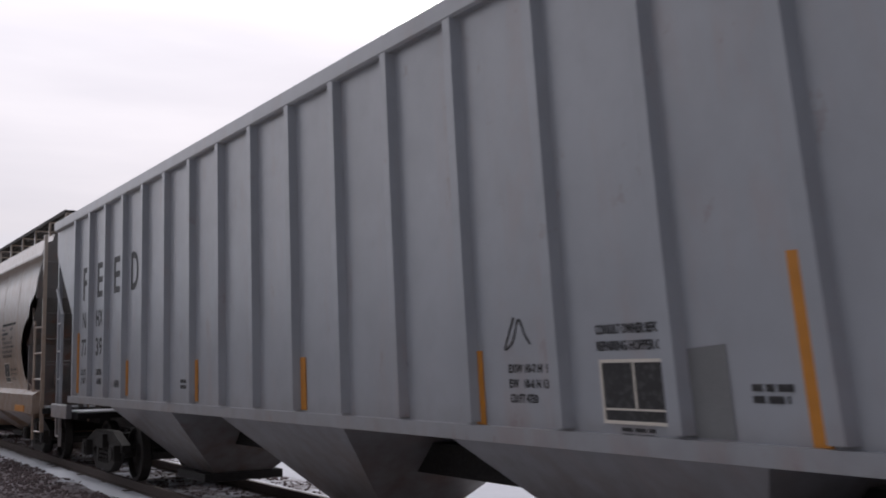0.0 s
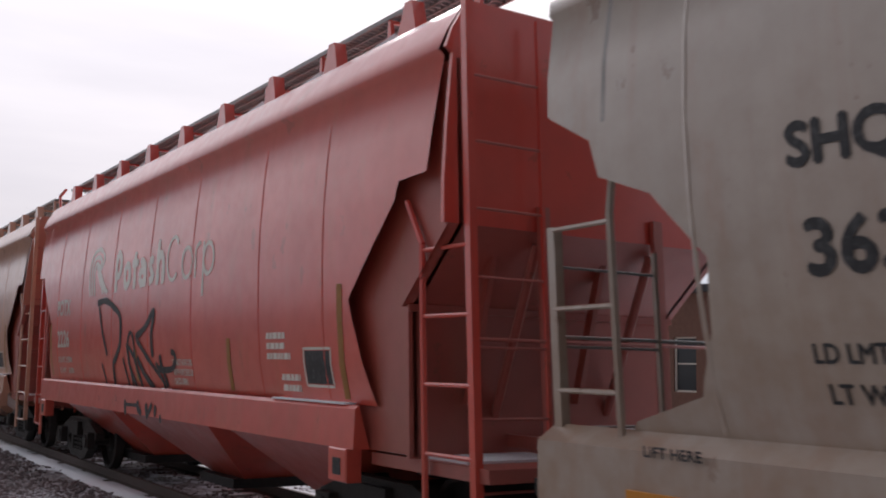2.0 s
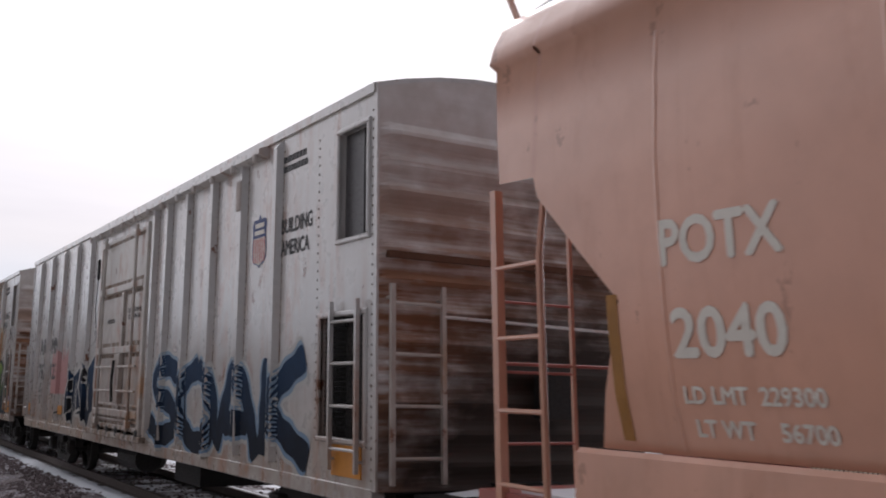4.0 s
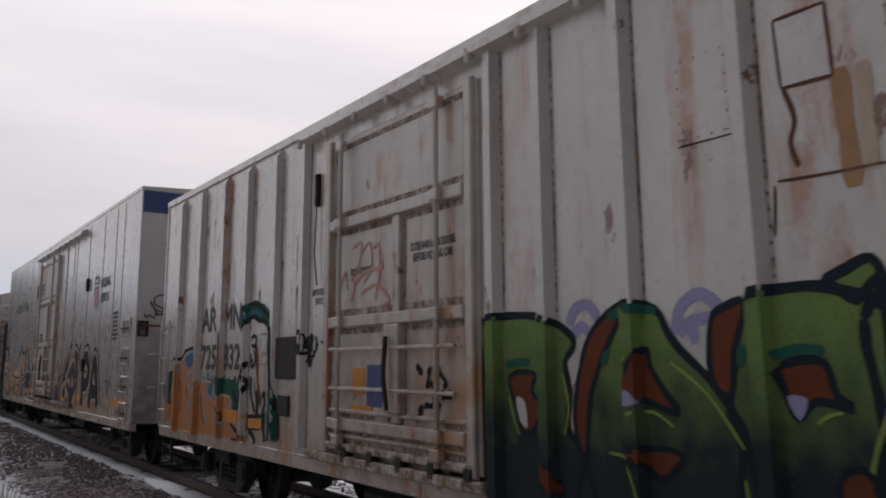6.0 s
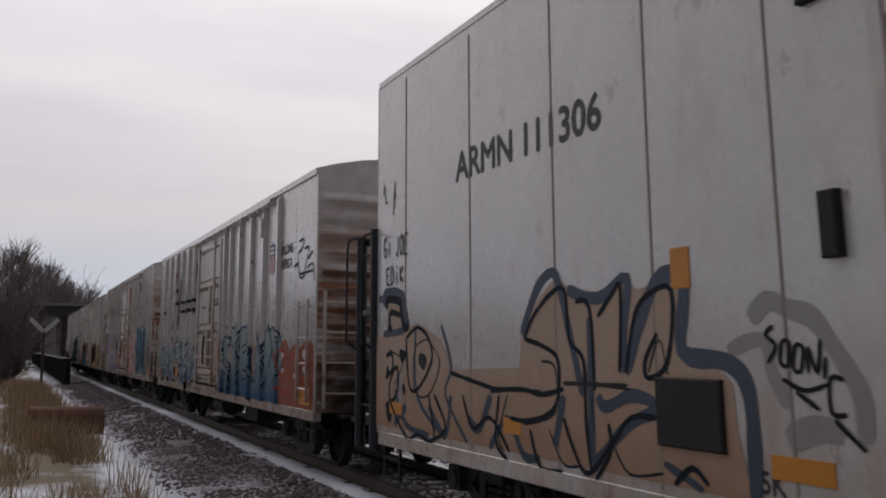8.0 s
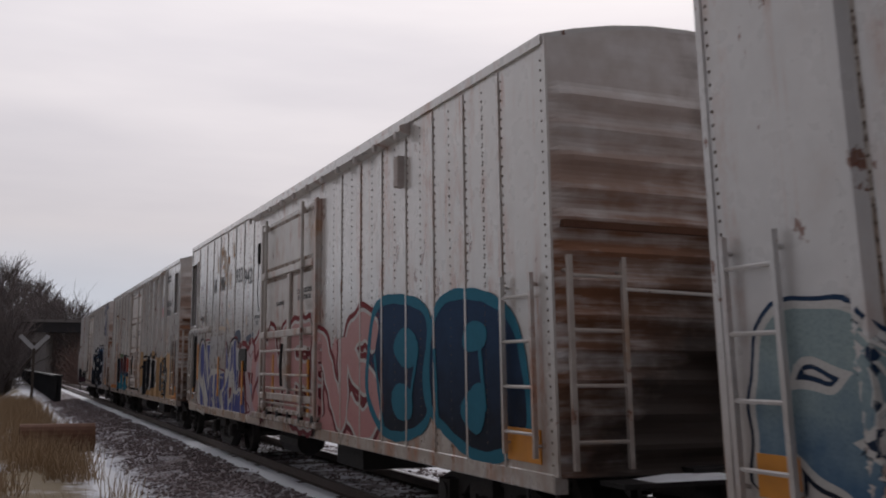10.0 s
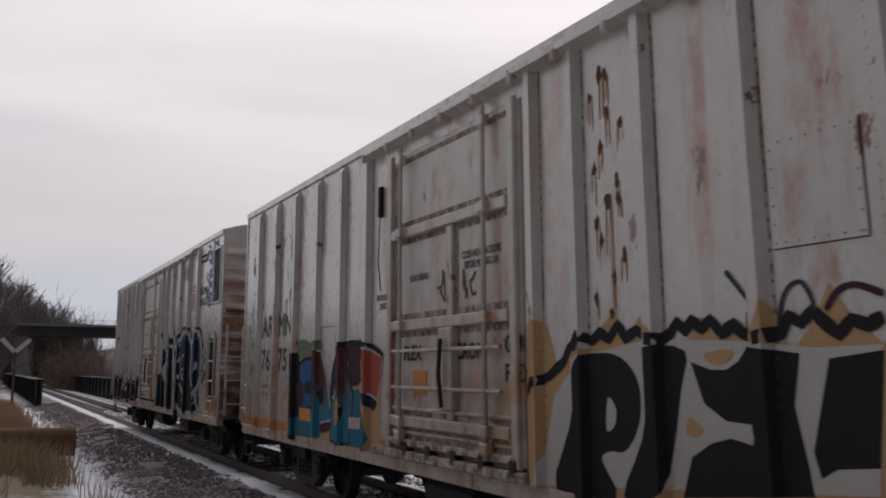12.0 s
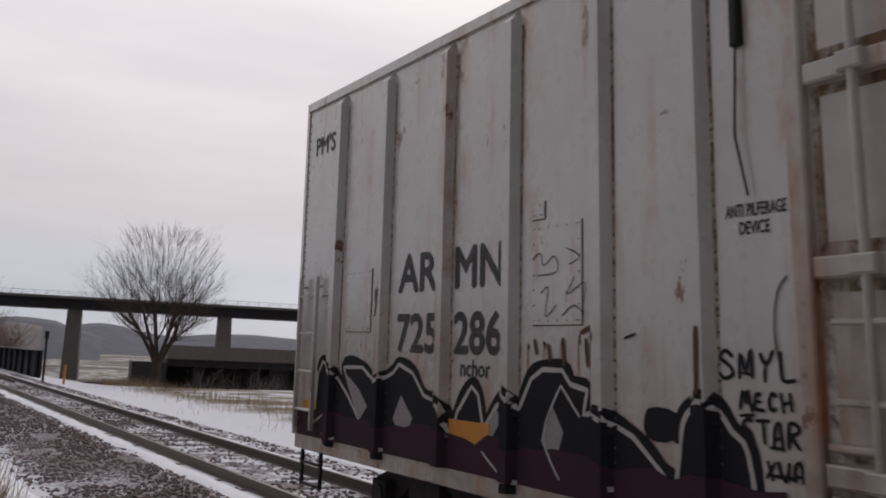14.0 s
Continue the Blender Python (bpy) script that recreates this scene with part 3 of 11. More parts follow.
def snow_drift():
    """Thin snow banked along the near rail."""
    g = Geo()
    for x0, w, h, seed in ((XC - 1.13, 0.30, 0.07, 1), (XC + 1.15, 0.32, 0.06, 2), (1.95, 0.5, 0.05, 3)):
        ys = [4 + 0.5 * i for i in range(170)]
        v = []
        for y in ys:
            q = w * (0.75 + 0.6 * noise.noise((y * 0.5, seed, 0)))
            d = abs(x0 - XC)
            base = GROUND_Z + 0.20 * max(0.0, min(1.0, (3.2 - d) / 1.6))
            hh = h * (0.8 + 0.6 * noise.noise((y * 0.7, seed, 5)))
            v += [(x0 - q, y, base - 0.03), (x0 - q * 0.4, y, base + hh * 0.8), (x0 + q * 0.4, y, base + hh), (x0 + q, y, base - 0.03)]
        f = [(j * 4 + i, j * 4 + i + 1, j * 4 + i + 5, j * 4 + i + 4) for j in range(len(ys) - 1) for i in range(3)]
        g.add(v, f)
    lone("snow_strip", g, M_SNOW, "narrow strips of old snow along the rails", "snow", "stuff", smooth=True)


ground()
track()
ballast()
snow_drift()

# ---- rolling stock ----
S_KNOTS = [(13.6854, -3.6595, 1.8890, -0.5721)]


def travelled(t):
    """Metres that the train has run since the clip's start."""
    v, a, b, c = S_KNOTS[0]
    k = t / 7 - 1
    return v * t + a * k ** 2 + b * k ** 3 + c * k ** 4 + 6.1207


TRAIN = []           # (car, place of its leading end at the start)
WHEELS = []


def wheelset_mesh():
    g = Geo()
    n = 22
    for sx in (-1, 1):
        prof = [(0.46, 0.66), (0.457, 0.79), (0.40, 0.80), (0.39, 0.72), (0.17, 0.74), (0.15, 0.80), (0.09, 0.80)]
        rings = [[(sx * w, r * math.cos(2 * math.pi * i / n), r * math.sin(2 * math.pi * i / n)) for i in range(n)] for r, w in prof]
        v = [p for ring in rings for p in ring]
        f = [(k * n + i, k * n + (i + 1) % n, (k + 1) * n + (i + 1) % n, (k + 1) * n + i) for k in range(len(prof) - 1) for i in range(n)]
        f.append(tuple((len(prof) - 1) * n + i for i in range(n)))
        g.add(v, f)
        v2 = [(sx * 0.64, 0.46 * math.cos(2 * math.pi * i / n), 0.46 * math.sin(2 * math.pi * i / n)) for i in range(n)]
        g.add(v2, [tuple(range(n))])
        for k in range(3):
            a = 2.1 * k
            g.tube((sx * 0.72, 0.28 * math.cos(a), 0.28 * math.sin(a)), (sx * 0.745, 0.28 * math.cos(a), 0.28 * math.sin(a)), 0.05)
    g.tube((-0.98, 0, 0), (0.98, 0, 0), 0.075, n=10)
    return g.mesh("wheelset")


WHEELSET = wheelset_mesh()
WHEELSET.materials.append(M_TRUCK)


def truck_mesh():
    """Cast side frames with their windows, bolster, springs and journal boxes."""
    g = Geo()
    for sx in (-1, 1):
        x0, x1 = sx * 0.93, sx * 1.07
        a, b = min(x0, x1), max(x0, x1)
        top = [(-1.15, 0.60), (-1.15, 0.48), (-0.62, 0.46), (-0.42, 0.62), (0.42, 0.62), (0.62, 0.46), (1.15, 0.48), (1.15, 0.60), (0.55, 0.80), (-0.55, 0.80)]
        g.prism_x(top, a, b)
        g.prism_x([(-0.95, 0.47), (-0.45, 0.14), (0.45, 0.14), (0.95, 0.47), (0.72, 0.47), (0.36, 0.26), (-0.36, 0.26), (-0.72, 0.47)], a, b)
        for y in (-0.40, 0.40):
            g.box(a, b, y - 0.07, y + 0.07, 0.2, 0.66)
        for y in (-0.9, 0.9):
            g.cbox(sx * 1.12 - 0.06, sx * 1.12 + 0.06, y - 0.14, y + 0.14, 0.34, 0.60)
            g.tube((sx * 1.05, y, 0.46), (sx * 1.2, y, 0.46), 0.11, n=10)
        for y in (-0.2, 0.0, 0.2):
            for k in range(4):
                g.tube((sx * 1.0, y, 0.27 + k * 0.07), (sx * 1.0, y, 0.31 + k * 0.07), 0.085, n=9)
    g.box(-1.15, 1.15, -0.24, 0.24, 0.52, 0.74)
    g.box(-0.7, 0.7, -1.3, -1.2, 0.36, 0.46)
    g.box(-0.7, 0.7, 1.2, 1.3, 0.36, 0.46)
    return g.mesh("truck")


TRUCK = truck_mesh()
TRUCK.materials.append(M_TRUCK)


def running_gear(car, ys, sill=0.9):
    for y in ys:
        tr = part("truck", TRUCK, M_TRUCK, car, "grimy four-wheel truck with cast side frames")
        tr.location = (0, y, 0)
        for dy in (-0.9, 0.9):
            w = part("wheelset", WHEELSET, M_TRUCK, tr)
            w.location = (0, dy, 0.46)
            WHEELS.append(w)


def coupler(car, y, sign):
    g = Geo()
    g.box(-0.09, 0.09, min(y, y + sign * 0.75), max(y, y + sign * 0.75), 0.72, 0.95)
    g.prism_z([(-0.16, y + sign * 0.7), (0.19, y + sign * 0.7), (0.22, y + sign * 0.98), (0.05, y + sign * 1.05), (-0.12, y + sign * 0.92)], 0.66, 1.0)
    part("coupler", g, M_TRUCK, car, "grimy knuckle coupler")
    g = Geo()
    pts = [(0.25, y + sign * k * 0.14, 0.72 - 0.32 * math.sin(math.pi * k / 6)) for k in range(7)]
    part("air_hose", g.pipe(pts, 0.03), M_STEEL, car, "black rubber brake hose")


def ladder(car, pts_low, height, y_w, rungs, mat, x=None, along="y", lean=0.0, label="", r=0.02, name="ladder"):
    """Two stiles and rungs; along 'y' lies on the side, along 'x' on the end. pts_low: the first stile's foot."""
    g = Geo()
    x0, y0, z0 = pts_low
    step = Vector((0, y_w, 0)) if along == "y" else Vector((y_w, 0, 0))
    out = Vector((-0.06, 0, 0)) if along == "y" else Vector((0, -0.06, 0))
    a = Vector((x0, y0, z0)) + out
    for s in (0, 1):
        p = a + step * s
        g.box(p.x - r, p.x + r, p.y - r, p.y + r, z0, z0 + height)
        for zz in (z0 + 0.1, z0 + height - 0.1):
            q = p - out
            g.tube(p + Vector((0, 0, zz - z0)), q + Vector((0, 0, zz - z0)), r * 0.8, n=5)
    for i in range(rungs):
        zz = z0 + height * (i + 0.5) / rungs
        g.tube(a + Vector((0, 0, zz - z0)), a + step + Vector((0, 0, zz - z0)), r * 0.8, n=6)
    return part(name, g, mat, car, label)


def shield(car, y, z, h, x):
    """Railway shield: blue head with plain white bars, red and white stripes below, in a blue rim."""
    w = h * 0.72

    def outline(k):
        p = [(-0.5, 0.30), (-0.42, 0.40), (-0.25, 0.42), (-0.12, 0.40), (0.0, 0.5), (0.12, 0.40), (0.25, 0.42), (0.42, 0.40), (0.5, 0.30), (0.44, 0.16), (0.46, 0.0),
             (0.5, -0.16), (0.47, -0.32), (0.32, -0.42), (0.1, -0.45), (0.0, -0.5), (-0.1, -0.45), (-0.32, -0.42), (-0.47, -0.32), (-0.5, -0.16), (-0.46, 0.0), (-0.44, 0.16)]
        return [(y - a * w * k, z + b * h * k) for a, b in p]
    rim = part("railway_shield", patch(outline(1.0), x - 0.003), M_BLUE, car, "blue, red and white shield emblem")
    low = [(y - a * w, z + b * h) for a, b in ((-0.4, 0.06), (0.4, 0.06), (0.45, -0.16), (0.42, -0.29), (0.28, -0.39), (0.0, -0.45), (-0.28, -0.39), (-0.42, -0.29), (-0.45, -0.16))]
    part("white_field", patch(low, x - 0.005), M_LETTERWHITE, rim)
    g = Geo()
    for i in range(6):
        a = -0.36 + i * 0.144
        foot = -0.42 + 0.16 * abs(a) ** 1.4
        g.box(x - 0.0075, x - 0.006, y - (a + 0.035) * w, y - (a - 0.035) * w, z + foot * h, z + 0.05 * h)
    part("red_stripes", g, M_FLAGRED, rim)
    g = Geo()
    g.box(x - 0.006, x - 0.004, y - 0.30 * w, y + 0.30 * w, z + 0.25 * h, z + 0.335 * h)
    g.box(x - 0.006, x - 0.004, y - 0.33 * w, y + 0.33 * w, z + 0.12 * h, z + 0.2 * h)
    part("white_bars", g, M_LETTERWHITE, rim)


def corrugated_end(y, sign, z0, z1, half, pitch=0.27, depth=0.075):
    """A pressed end wall with horizontal corrugations that die out at its edges."""
    g = Geo()
    nz, xs = 90, [-half, -half * 0.93, -half * 0.86, -half * 0.4, 0, half * 0.4, half * 0.86, half * 0.93, half]
    v = []
    for j in range(nz + 1):
        z = z0 + (z1 - z0) * j / nz
        for i, x in enumerate(xs):
            k = 0.0 if i in (0, 8) else (0.6 if i in (1, 7) else 1.0)
            top = 1.0 if z < z1 - 0.35 else 0.0
            v.append((x, y + sign * (0.02 + depth * k * top * (0.5 + 0.5 * math.sin(2 * math.pi * z / pitch)) ** 1.5), z))
    n = len(xs)
    g.add(v, [(j * n + i, j * n + i + 1, (j + 1) * n + i + 1, (j + 1) * n + i) for j in range(nz) for i in range(n - 1)])
    # roof gable
    top = [(half * a, z1 + 0.24 * (1 - a * a)) for a in (-1, -0.66, -0.33, 0, 0.33, 0.66, 1)]
    o = [(x, y + sign * 0.02, z) for x, z in top] + [(half * a, y + sign * 0.02, z1) for a in (-1, -0.66, -0.33, 0, 0.33, 0.66, 1)]
    g.add(o, [(i, i + 1, i + 8, i + 7) for i in range(6)])
    return g


def rivets(lines, x, r=0.016, pitch=0.09):
    """Rows of rivet heads along upright (y, z0, z1) or level (z, y0, y1, 'h') lines."""
    g = Geo()
    for ln in lines:
        level = len(ln) == 4
        c, a, b = ln[:3]
        for k in range(int((b - a) / pitch) + 1):
            y, z = (a + k * pitch, c) if level else (c, a + k * pitch)
            g.add([(x, y - r, z), (x, y, z - r), (x, y + r, z), (x, y, z + r), (x - r * 0.7, y, z)], [(0, 1, 4), (1, 2, 4), (2, 3, 4), (3, 0, 4)])
    return g


def plug_door(car, y0, y1, z0, z1, x, mat, bars_z, mullions=(0.45,), label="weathered white plug door with locking bars"):
    """A sliding plug door: panels, level beams, upright lock rods in brackets, operating gear."""
    d = part("door", Geo().cbox(x - 0.035, x + 0.02, y0, y1, z0, z1, 0.015), mat, car, label)
    w = y1 - y0
    for yy in (y0 + 0.02, y1 - 0.14):
        part("door_post", Geo().cbox(x - 0.085, x - 0.036, yy, yy + 0.12, z0 - 0.02, z1 + 0.02), mat, d)
    for zz in bars_z:
        part("door_beam", Geo().cbox(x - 0.095, x - 0.037, y0 + 0.16, y1 - 0.16, zz - 0.055, zz + 0.055), mat, d)
    prev = [z0] + list(bars_z) + [z1]
    for i, m in enumerate(mullions):
        ym = y0 + w * m
        part("door_stile", Geo().cbox(x - 0.08, x - 0.037, ym - 0.07, ym + 0.07, bars_z[0] + 0.06, bars_z[-1] - 0.06), mat, d)
    for yy in (y0 + w * 0.18, y1 - w * 0.16):
        rod = part("lock_rod", Geo().tube((x - 0.115, yy, z0 + 0.02), (x - 0.115, yy, z1 + 0.04), 0.026, n=8), mat, d, "upright lock rod, rust-stained")
        for zz in list(bars_z) + [z0 + 0.12, z1 - 0.1]:
            part("bracket", Geo().cbox(x - 0.15, x - 0.08, yy - 0.075, yy + 0.075, zz - 0.05, zz + 0.05), M_DOOR, rod)
    ym = y0 + w * 0.46
    gear = part("lock_gear", Geo().cbox(x - 0.12, x - 0.04, ym - 0.16, ym + 0.14, z0 + 0.42, bars_z[1 if len(bars_z) > 2 else 0] - 0.06), mat, d, "door operating gear box")
    part("handle", Geo().pipe([(x - 0.15, ym + 0.02, z0 + 1.1), (x - 0.17, ym + 0.02, z0 + 0.75), (x - 0.17, ym - 0.05, z0 + 0.45)], 0.022), M_STEEL, gear)
    for zz in (0.62, 1.0):
        part("cross_rod", Geo().tube((x - 0.11, y0 + 0.25, z0 + zz), (x - 0.11, y1 - 0.28, z0 + zz), 0.02), M_DOOR, d)
    for k in range(5):
        part("roller", Geo().cbox(x - 0.1, x - 0.02, y0 + 0.05 + k * w / 5.2, y0 + 0.17 + k * w / 5.2, z0 - 0.09, z0 + 0.06), M_STEEL, d)
    # rust and grease stains round the panels' edges and below the beams
    for k, (a, b) in enumerate(zip(prev, prev[1:])):
        whole = k == len(bars_z)
        for q in range(1 if whole else 2):
            ya, yb = (y0 + 0.16, y1 - 0.16) if whole else (y0 + 0.16, y0 + w * 0.45 - 0.08) if q == 0 else (y0 + w * 0.45 + 0.08, y1 - 0.16)
            f = part("panel_stain", Geo().box(x - 0.0365, x - 0.035, ya, yb, a + 0.065, a + 0.13).box(x - 0.0365, x - 0.035, ya, yb, b - 0.12, b - 0.062).box(x - 0.0362, x - 0.035, ya, ya + 0.06, a + 0.13, b - 0.12).box(x - 0.0362, x - 0.035, yb - 0.06, yb, a + 0.13, b - 0.12), M_SEAMSTAIN, d, "rust stains round a door panel")
    part("lower_rail", Geo().cbox(x - 0.09, x - 0.037, y0 + 0.05, y1 - 0.05, z0 + 0.02, z0 + 0.09), M_SEAMSTAIN, d, "rust-streaked lower door rail")
    for k, zz in enumerate((z0 + 0.16, z0 + 0.4)):
        part("rub_rail", Geo().cbox(x - 0.07, x - 0.037, y0 + 0.16, y1 - 0.16, zz - 0.02, zz + 0.02), M_DOOR, d)
    return d


def door_track(car, y0, y1, z, x, mat):
    t_ = part("door_track", Geo().prism_y([(x + 0.02, z - 0.10), (x - 0.02, z - 0.10), (x - 0.13, z - 0.07), (x - 0.13, z - 0.01), (x + 0.02, z + 0.05)], y0, y1), mat, car, "overhead door track")
    for k in range(int((y1 - y0 - 0.1) / 0.75) + 1):
        yk = y0 + 0.1 + 0.75 * k
        part("track_hanger", Geo().cbox(x - 0.145, x - 0.1, yk, yk + 0.07, z - 0.15, z - 0.05), M_ENDS, t_)


def sill_and_steps(car, y0, y1, z, mat, x=-SIDE):
    part("side_sill", Geo().cbox(x - 0.01, x + 0.12, y0 + 0.05, y1 - 0.05, z - 0.14, z + 0.02), mat, car, "riveted side sill")
    part("centre_sill", Geo().box(-0.35, 0.35, y0 - 0.2, y1 + 0.2, z - 0.2, z + 0.05), M_STEEL, car)
    part("underframe", Geo().box(-1.35, 1.35, y0 + 0.3, y1 - 0.3, z - 0.06, z + 0.04), M_STEEL, car)
    for yy in (y0 + 0.12, y1 - 0.62):
        g = Geo()
        for s in (0, 0.5):
            g.box(x + 0.05, x + 0.08, yy + s - 0.02, yy + s + 0.02, z - 0.52, z - 0.1)
        for zz in (z - 0.5, z - 0.28):
            g.box(x + 0.04, x + 0.09, yy, yy + 0.5, zz - 0.012, zz + 0.012)
        part("sill_step", g, M_STEEL, car)
    ym = (y0 + y1) / 2
    part("brake_gear", Geo().box(-0.9, 0.9, ym - 2.2, ym - 1.0, 0.35, z - 0.06), M_STEEL, car)
    part("air_tank", Geo().tube((-0.9, ym + 0.5, 0.55), (-0.9, ym + 1.7, 0.55), 0.22, n=12), M_STEEL, car)


def roof(car, y0, y1, z, mat, rise=0.24, half=SIDE):
    prof = [(half * a, z + rise * (1 - a * a)) for a in (-1, -0.8, -0.55, -0.28, 0, 0.28, 0.55, 0.8, 1)]
    prof = [(-half - 0.03, z - 0.10), (-half - 0.03, z - 0.01)] + prof[1:-1] + [(half + 0.03, z - 0.01), (half + 0.03, z - 0.10)]
    return part("roof", Geo().prism_y(prof, y0 + 0.01, y1 - 0.01), mat, car, "arched white roof with a rounded eave")


def louvre_recess(car, y0, y1, z0, z1, x, mesh_grille=False):
    g = Geo()
    g.box(x + 0.30, x + 0.34, y0 - 0.05, y1 + 0.05, z0 - 0.05, z1 + 0.05)
    back = part("machine_bay", g, M_BAYBACK if mesh_grille else M_STEEL, car, "dark open machinery bay")
    g = Geo()
    if mesh_grille:
        n = int((y1 - y0) / 0.045)
        for i in range(1, n):
            yy = y0 + (y1 - y0) * i / n
            g.box(x + 0.03, x + 0.036, yy - 0.004, yy + 0.004, z0, z1)
        n = int((z1 - z0) / 0.045)
        for i in range(1, n):
            zz = z0 + (z1 - z0) * i / n
            g.box(x + 0.036, x + 0.042, y0, y1, zz - 0.004, zz + 0.004)
        part("mesh_screen", g, M_STEEL, back, "dark wire mesh screen")
    else:
        part("bay_panel", g.box(x + 0.06, x + 0.08, y0, y1, z0, z1), M_BAY, back, "grimy dark panel set into the bay")
        part("panel_rib", Geo().box(x + 0.045, x + 0.06, y0 + 0.3 * (y1 - y0), y0 + 0.36 * (y1 - y0), z0, z1), M_BAY, back)
    g = Geo()
    t = 0.05
    for a, b, c, d in ((y0 - t, y1 + t, z1, z1 + t), (y0 - t, y1 + t, z0 - t, z0), (y0 - t, y0, z0, z1), (y1, y1 + t, z0, z1)):
        g.cbox(x - 0.03, x + 0.02, a, b, c, d)
    part("bay_frame", g, M_WHITE, car)


def reefer(name, u, length, marks, mat=M_WHITE, unit_end="near", label="", top=4.60, ribs_near=(2.3, 3.38, 4.45, 5.5, 6.42, 7.1), ribs_far=(11.05, 11.95, 13.02, 14.02, 15.16, 16.25),
           door=(7.3, 10.35), rib_style="hat", shields=True, upper=True, door_top=4.22, marks_y=(14.95, 13.92)):
    """A mechanical refrigerator car with a plug door, hat-section posts and a machinery end."""
    car = thing(name, label, "railway car", "cars of the train")
    x = -SIDE
    z0 = 0.92
    holes = []
    if unit_end == "near":
        if upper:
            holes = [(0.16, 0.76, 3.2, 4.24), (0.2, 1.14, 1.34, 2.46)]
    else:
        holes = [(length - 0.8, length - 0.12, 2.75, 4.2), (length - 1.1, length - 0.3, 1.2, 2.5)]
    part("side_wall", Geo().holed_wall(x, x + 0.08, 0, length, z0, top - 0.05, holes), mat, car)
    part("far_side_wall", Geo().box(-x - 0.08, -x, 0, length, z0, top - 0.05), mat, car)
    for y, s in ((0.0, -1), (length, 1)):
        part("end_wall", corrugated_end(y, s, z0, top - 0.05, SIDE), M_ENDS, car, "corrugated end wall with rust and soot, darkened low for shade", smooth=False)
        part("belt_strip", Geo().box(-1.45, 1.45, min(y, y + s * 0.105), max(y, y + s * 0.105), 2.96, 3.02), M_RUST, car, "rusty riveted belt strip")
        for sx in (-1, 1):
            part("corner_post", Geo().box(sx * SIDE - 0.012, sx * SIDE + 0.012, y - 0.03, y + 0.03, z0, top - 0.02), mat, car)
    roof(car, 0, length, top, mat)
    part("floor_pan", Geo().box(-1.45, 1.45, 0.05, length - 0.05, z0 - 0.02, z0 + 0.06), M_STEEL, car)
    for h in holes:
        louvre_recess(car, *h, x, mesh_grille=h[3] < 3)
    rl = []
    for yy in (*ribs_near, *ribs_far):
        if rib_style == "hat":
            p = [(yy - 0.085, 0), (yy - 0.05, 0.07), (yy + 0.05, 0.07), (yy + 0.085, 0)]
            a, b = z0 + 0.1, top - 0.2
            v = [(x - d, q, zz) for zz in (a, b) for q, d in p]
            v += [(x, yy - 0.06, b + 0.1), (x, yy + 0.06, b + 0.1)]
            part("side_post", Geo().add(v, [(0, 1, 5, 4), (1, 2, 6, 5), (2, 3, 7, 6), (0, 3, 2, 1), (4, 5, 8), (5, 6, 9, 8), (6, 7, 9)]), mat, car)
            rl += [(yy - 0.11, a, b), (yy + 0.11, a, b)]
        else:
            part("side_seam", Geo().cbox(x - 0.012, x + 0.01, yy - 0.02, yy + 0.02, z0, top - 0.12, 0.004), mat, car)
            rl += [(yy - 0.06, z0 + 0.1, top - 0.2), (yy + 0.36, z0 + 0.1, top - 0.2)]
    rl += [(0.07, z0, top - 0.2), (length - 0.07, z0, top - 0.2), (1.25, z0 + 0.4, top - 0.3)]
    part("rivets", rivets(rl, x), M_RIVET, car, kind="stuff")
    for yy in (*ribs_near, *ribs_far):
        for dy, ww in (((-0.115, 0.035), (0.1, 0.022)) if rib_style == "hat" else ((-0.03, 0.03),)):
            part("seam_stain", ribbon([(yy + dy, z0 + 0.05), (yy + dy + 0.006, 2.0), (yy + dy, top - 0.25)], ww, flat_side, 0.0012), M_SEAMSTAIN, car)
    plug_door(car, door[0], door[1], 1.05, door_top, x, M_DOOR, (1.32, 2.32, 3.32))
    door_track(car, 2.65 if unit_end == "near" else door[0] - 3.5, door[1] + 0.7, top - 0.13, x, mat)
    part("door_sill", Geo().cbox(x - 0.1, x + 0.02, door[0] - 0.1, door[1] + 3.0 - 2.6, 0.93, 1.02), M_SEAMSTAIN, car, "rusty lower door rail")
    sill_and_steps(car, 0, length, z0, mat)
    part("vent_hatch", Geo().cbox(x - 0.09, x + 0.01, 3.33, 3.47, 3.85, 4.21), M_ENDS, car)
    yk = door[1] + 0.35
    latch = part("door_latch", Geo().cbox(x - 0.05, x + 0.01, yk - 0.035, yk + 0.035, 3.62, 3.98), M_STEEL, car, "dark steel door latch")
    part("latch_rod", Geo().pipe([(x - 0.03, yk, 3.62), (x - 0.04, yk + 0.02, 3.1), (x - 0.03, yk - 0.05, 2.75)], 0.008, 5), M_STEEL, latch)
    ladder(car, (x, 0.25, 1.05), 1.55, 0.55, 4, mat, name="side_ladder")
    ladder(car, (x, length - 0.6, 1.0), 1.6, 0.45, 4, mat, name="side_ladder")
    for yy in (-0.13, length + 0.13):
        rail = None
        for xx in (x + 0.1, x + 0.62):
            st = part("stile" if rail else "end_ladder", Geo().box(xx - 0.022, xx + 0.022, yy - 0.02, yy + 0.02, 0.98, 2.72), M_DOOR, rail or car)
            rail = rail or st
            part("stay", Geo().tube((xx, yy, 2.6), (xx, 0.0 if yy < 0 else length, 2.6), 0.016, n=5), M_DOOR, rail)
        for k in range(4):
            part("rung", Geo().tube((x + 0.1, yy, 1.2 + k * 0.45), (x + 0.62, yy, 1.2 + k * 0.45), 0.016), M_DOOR, rail)
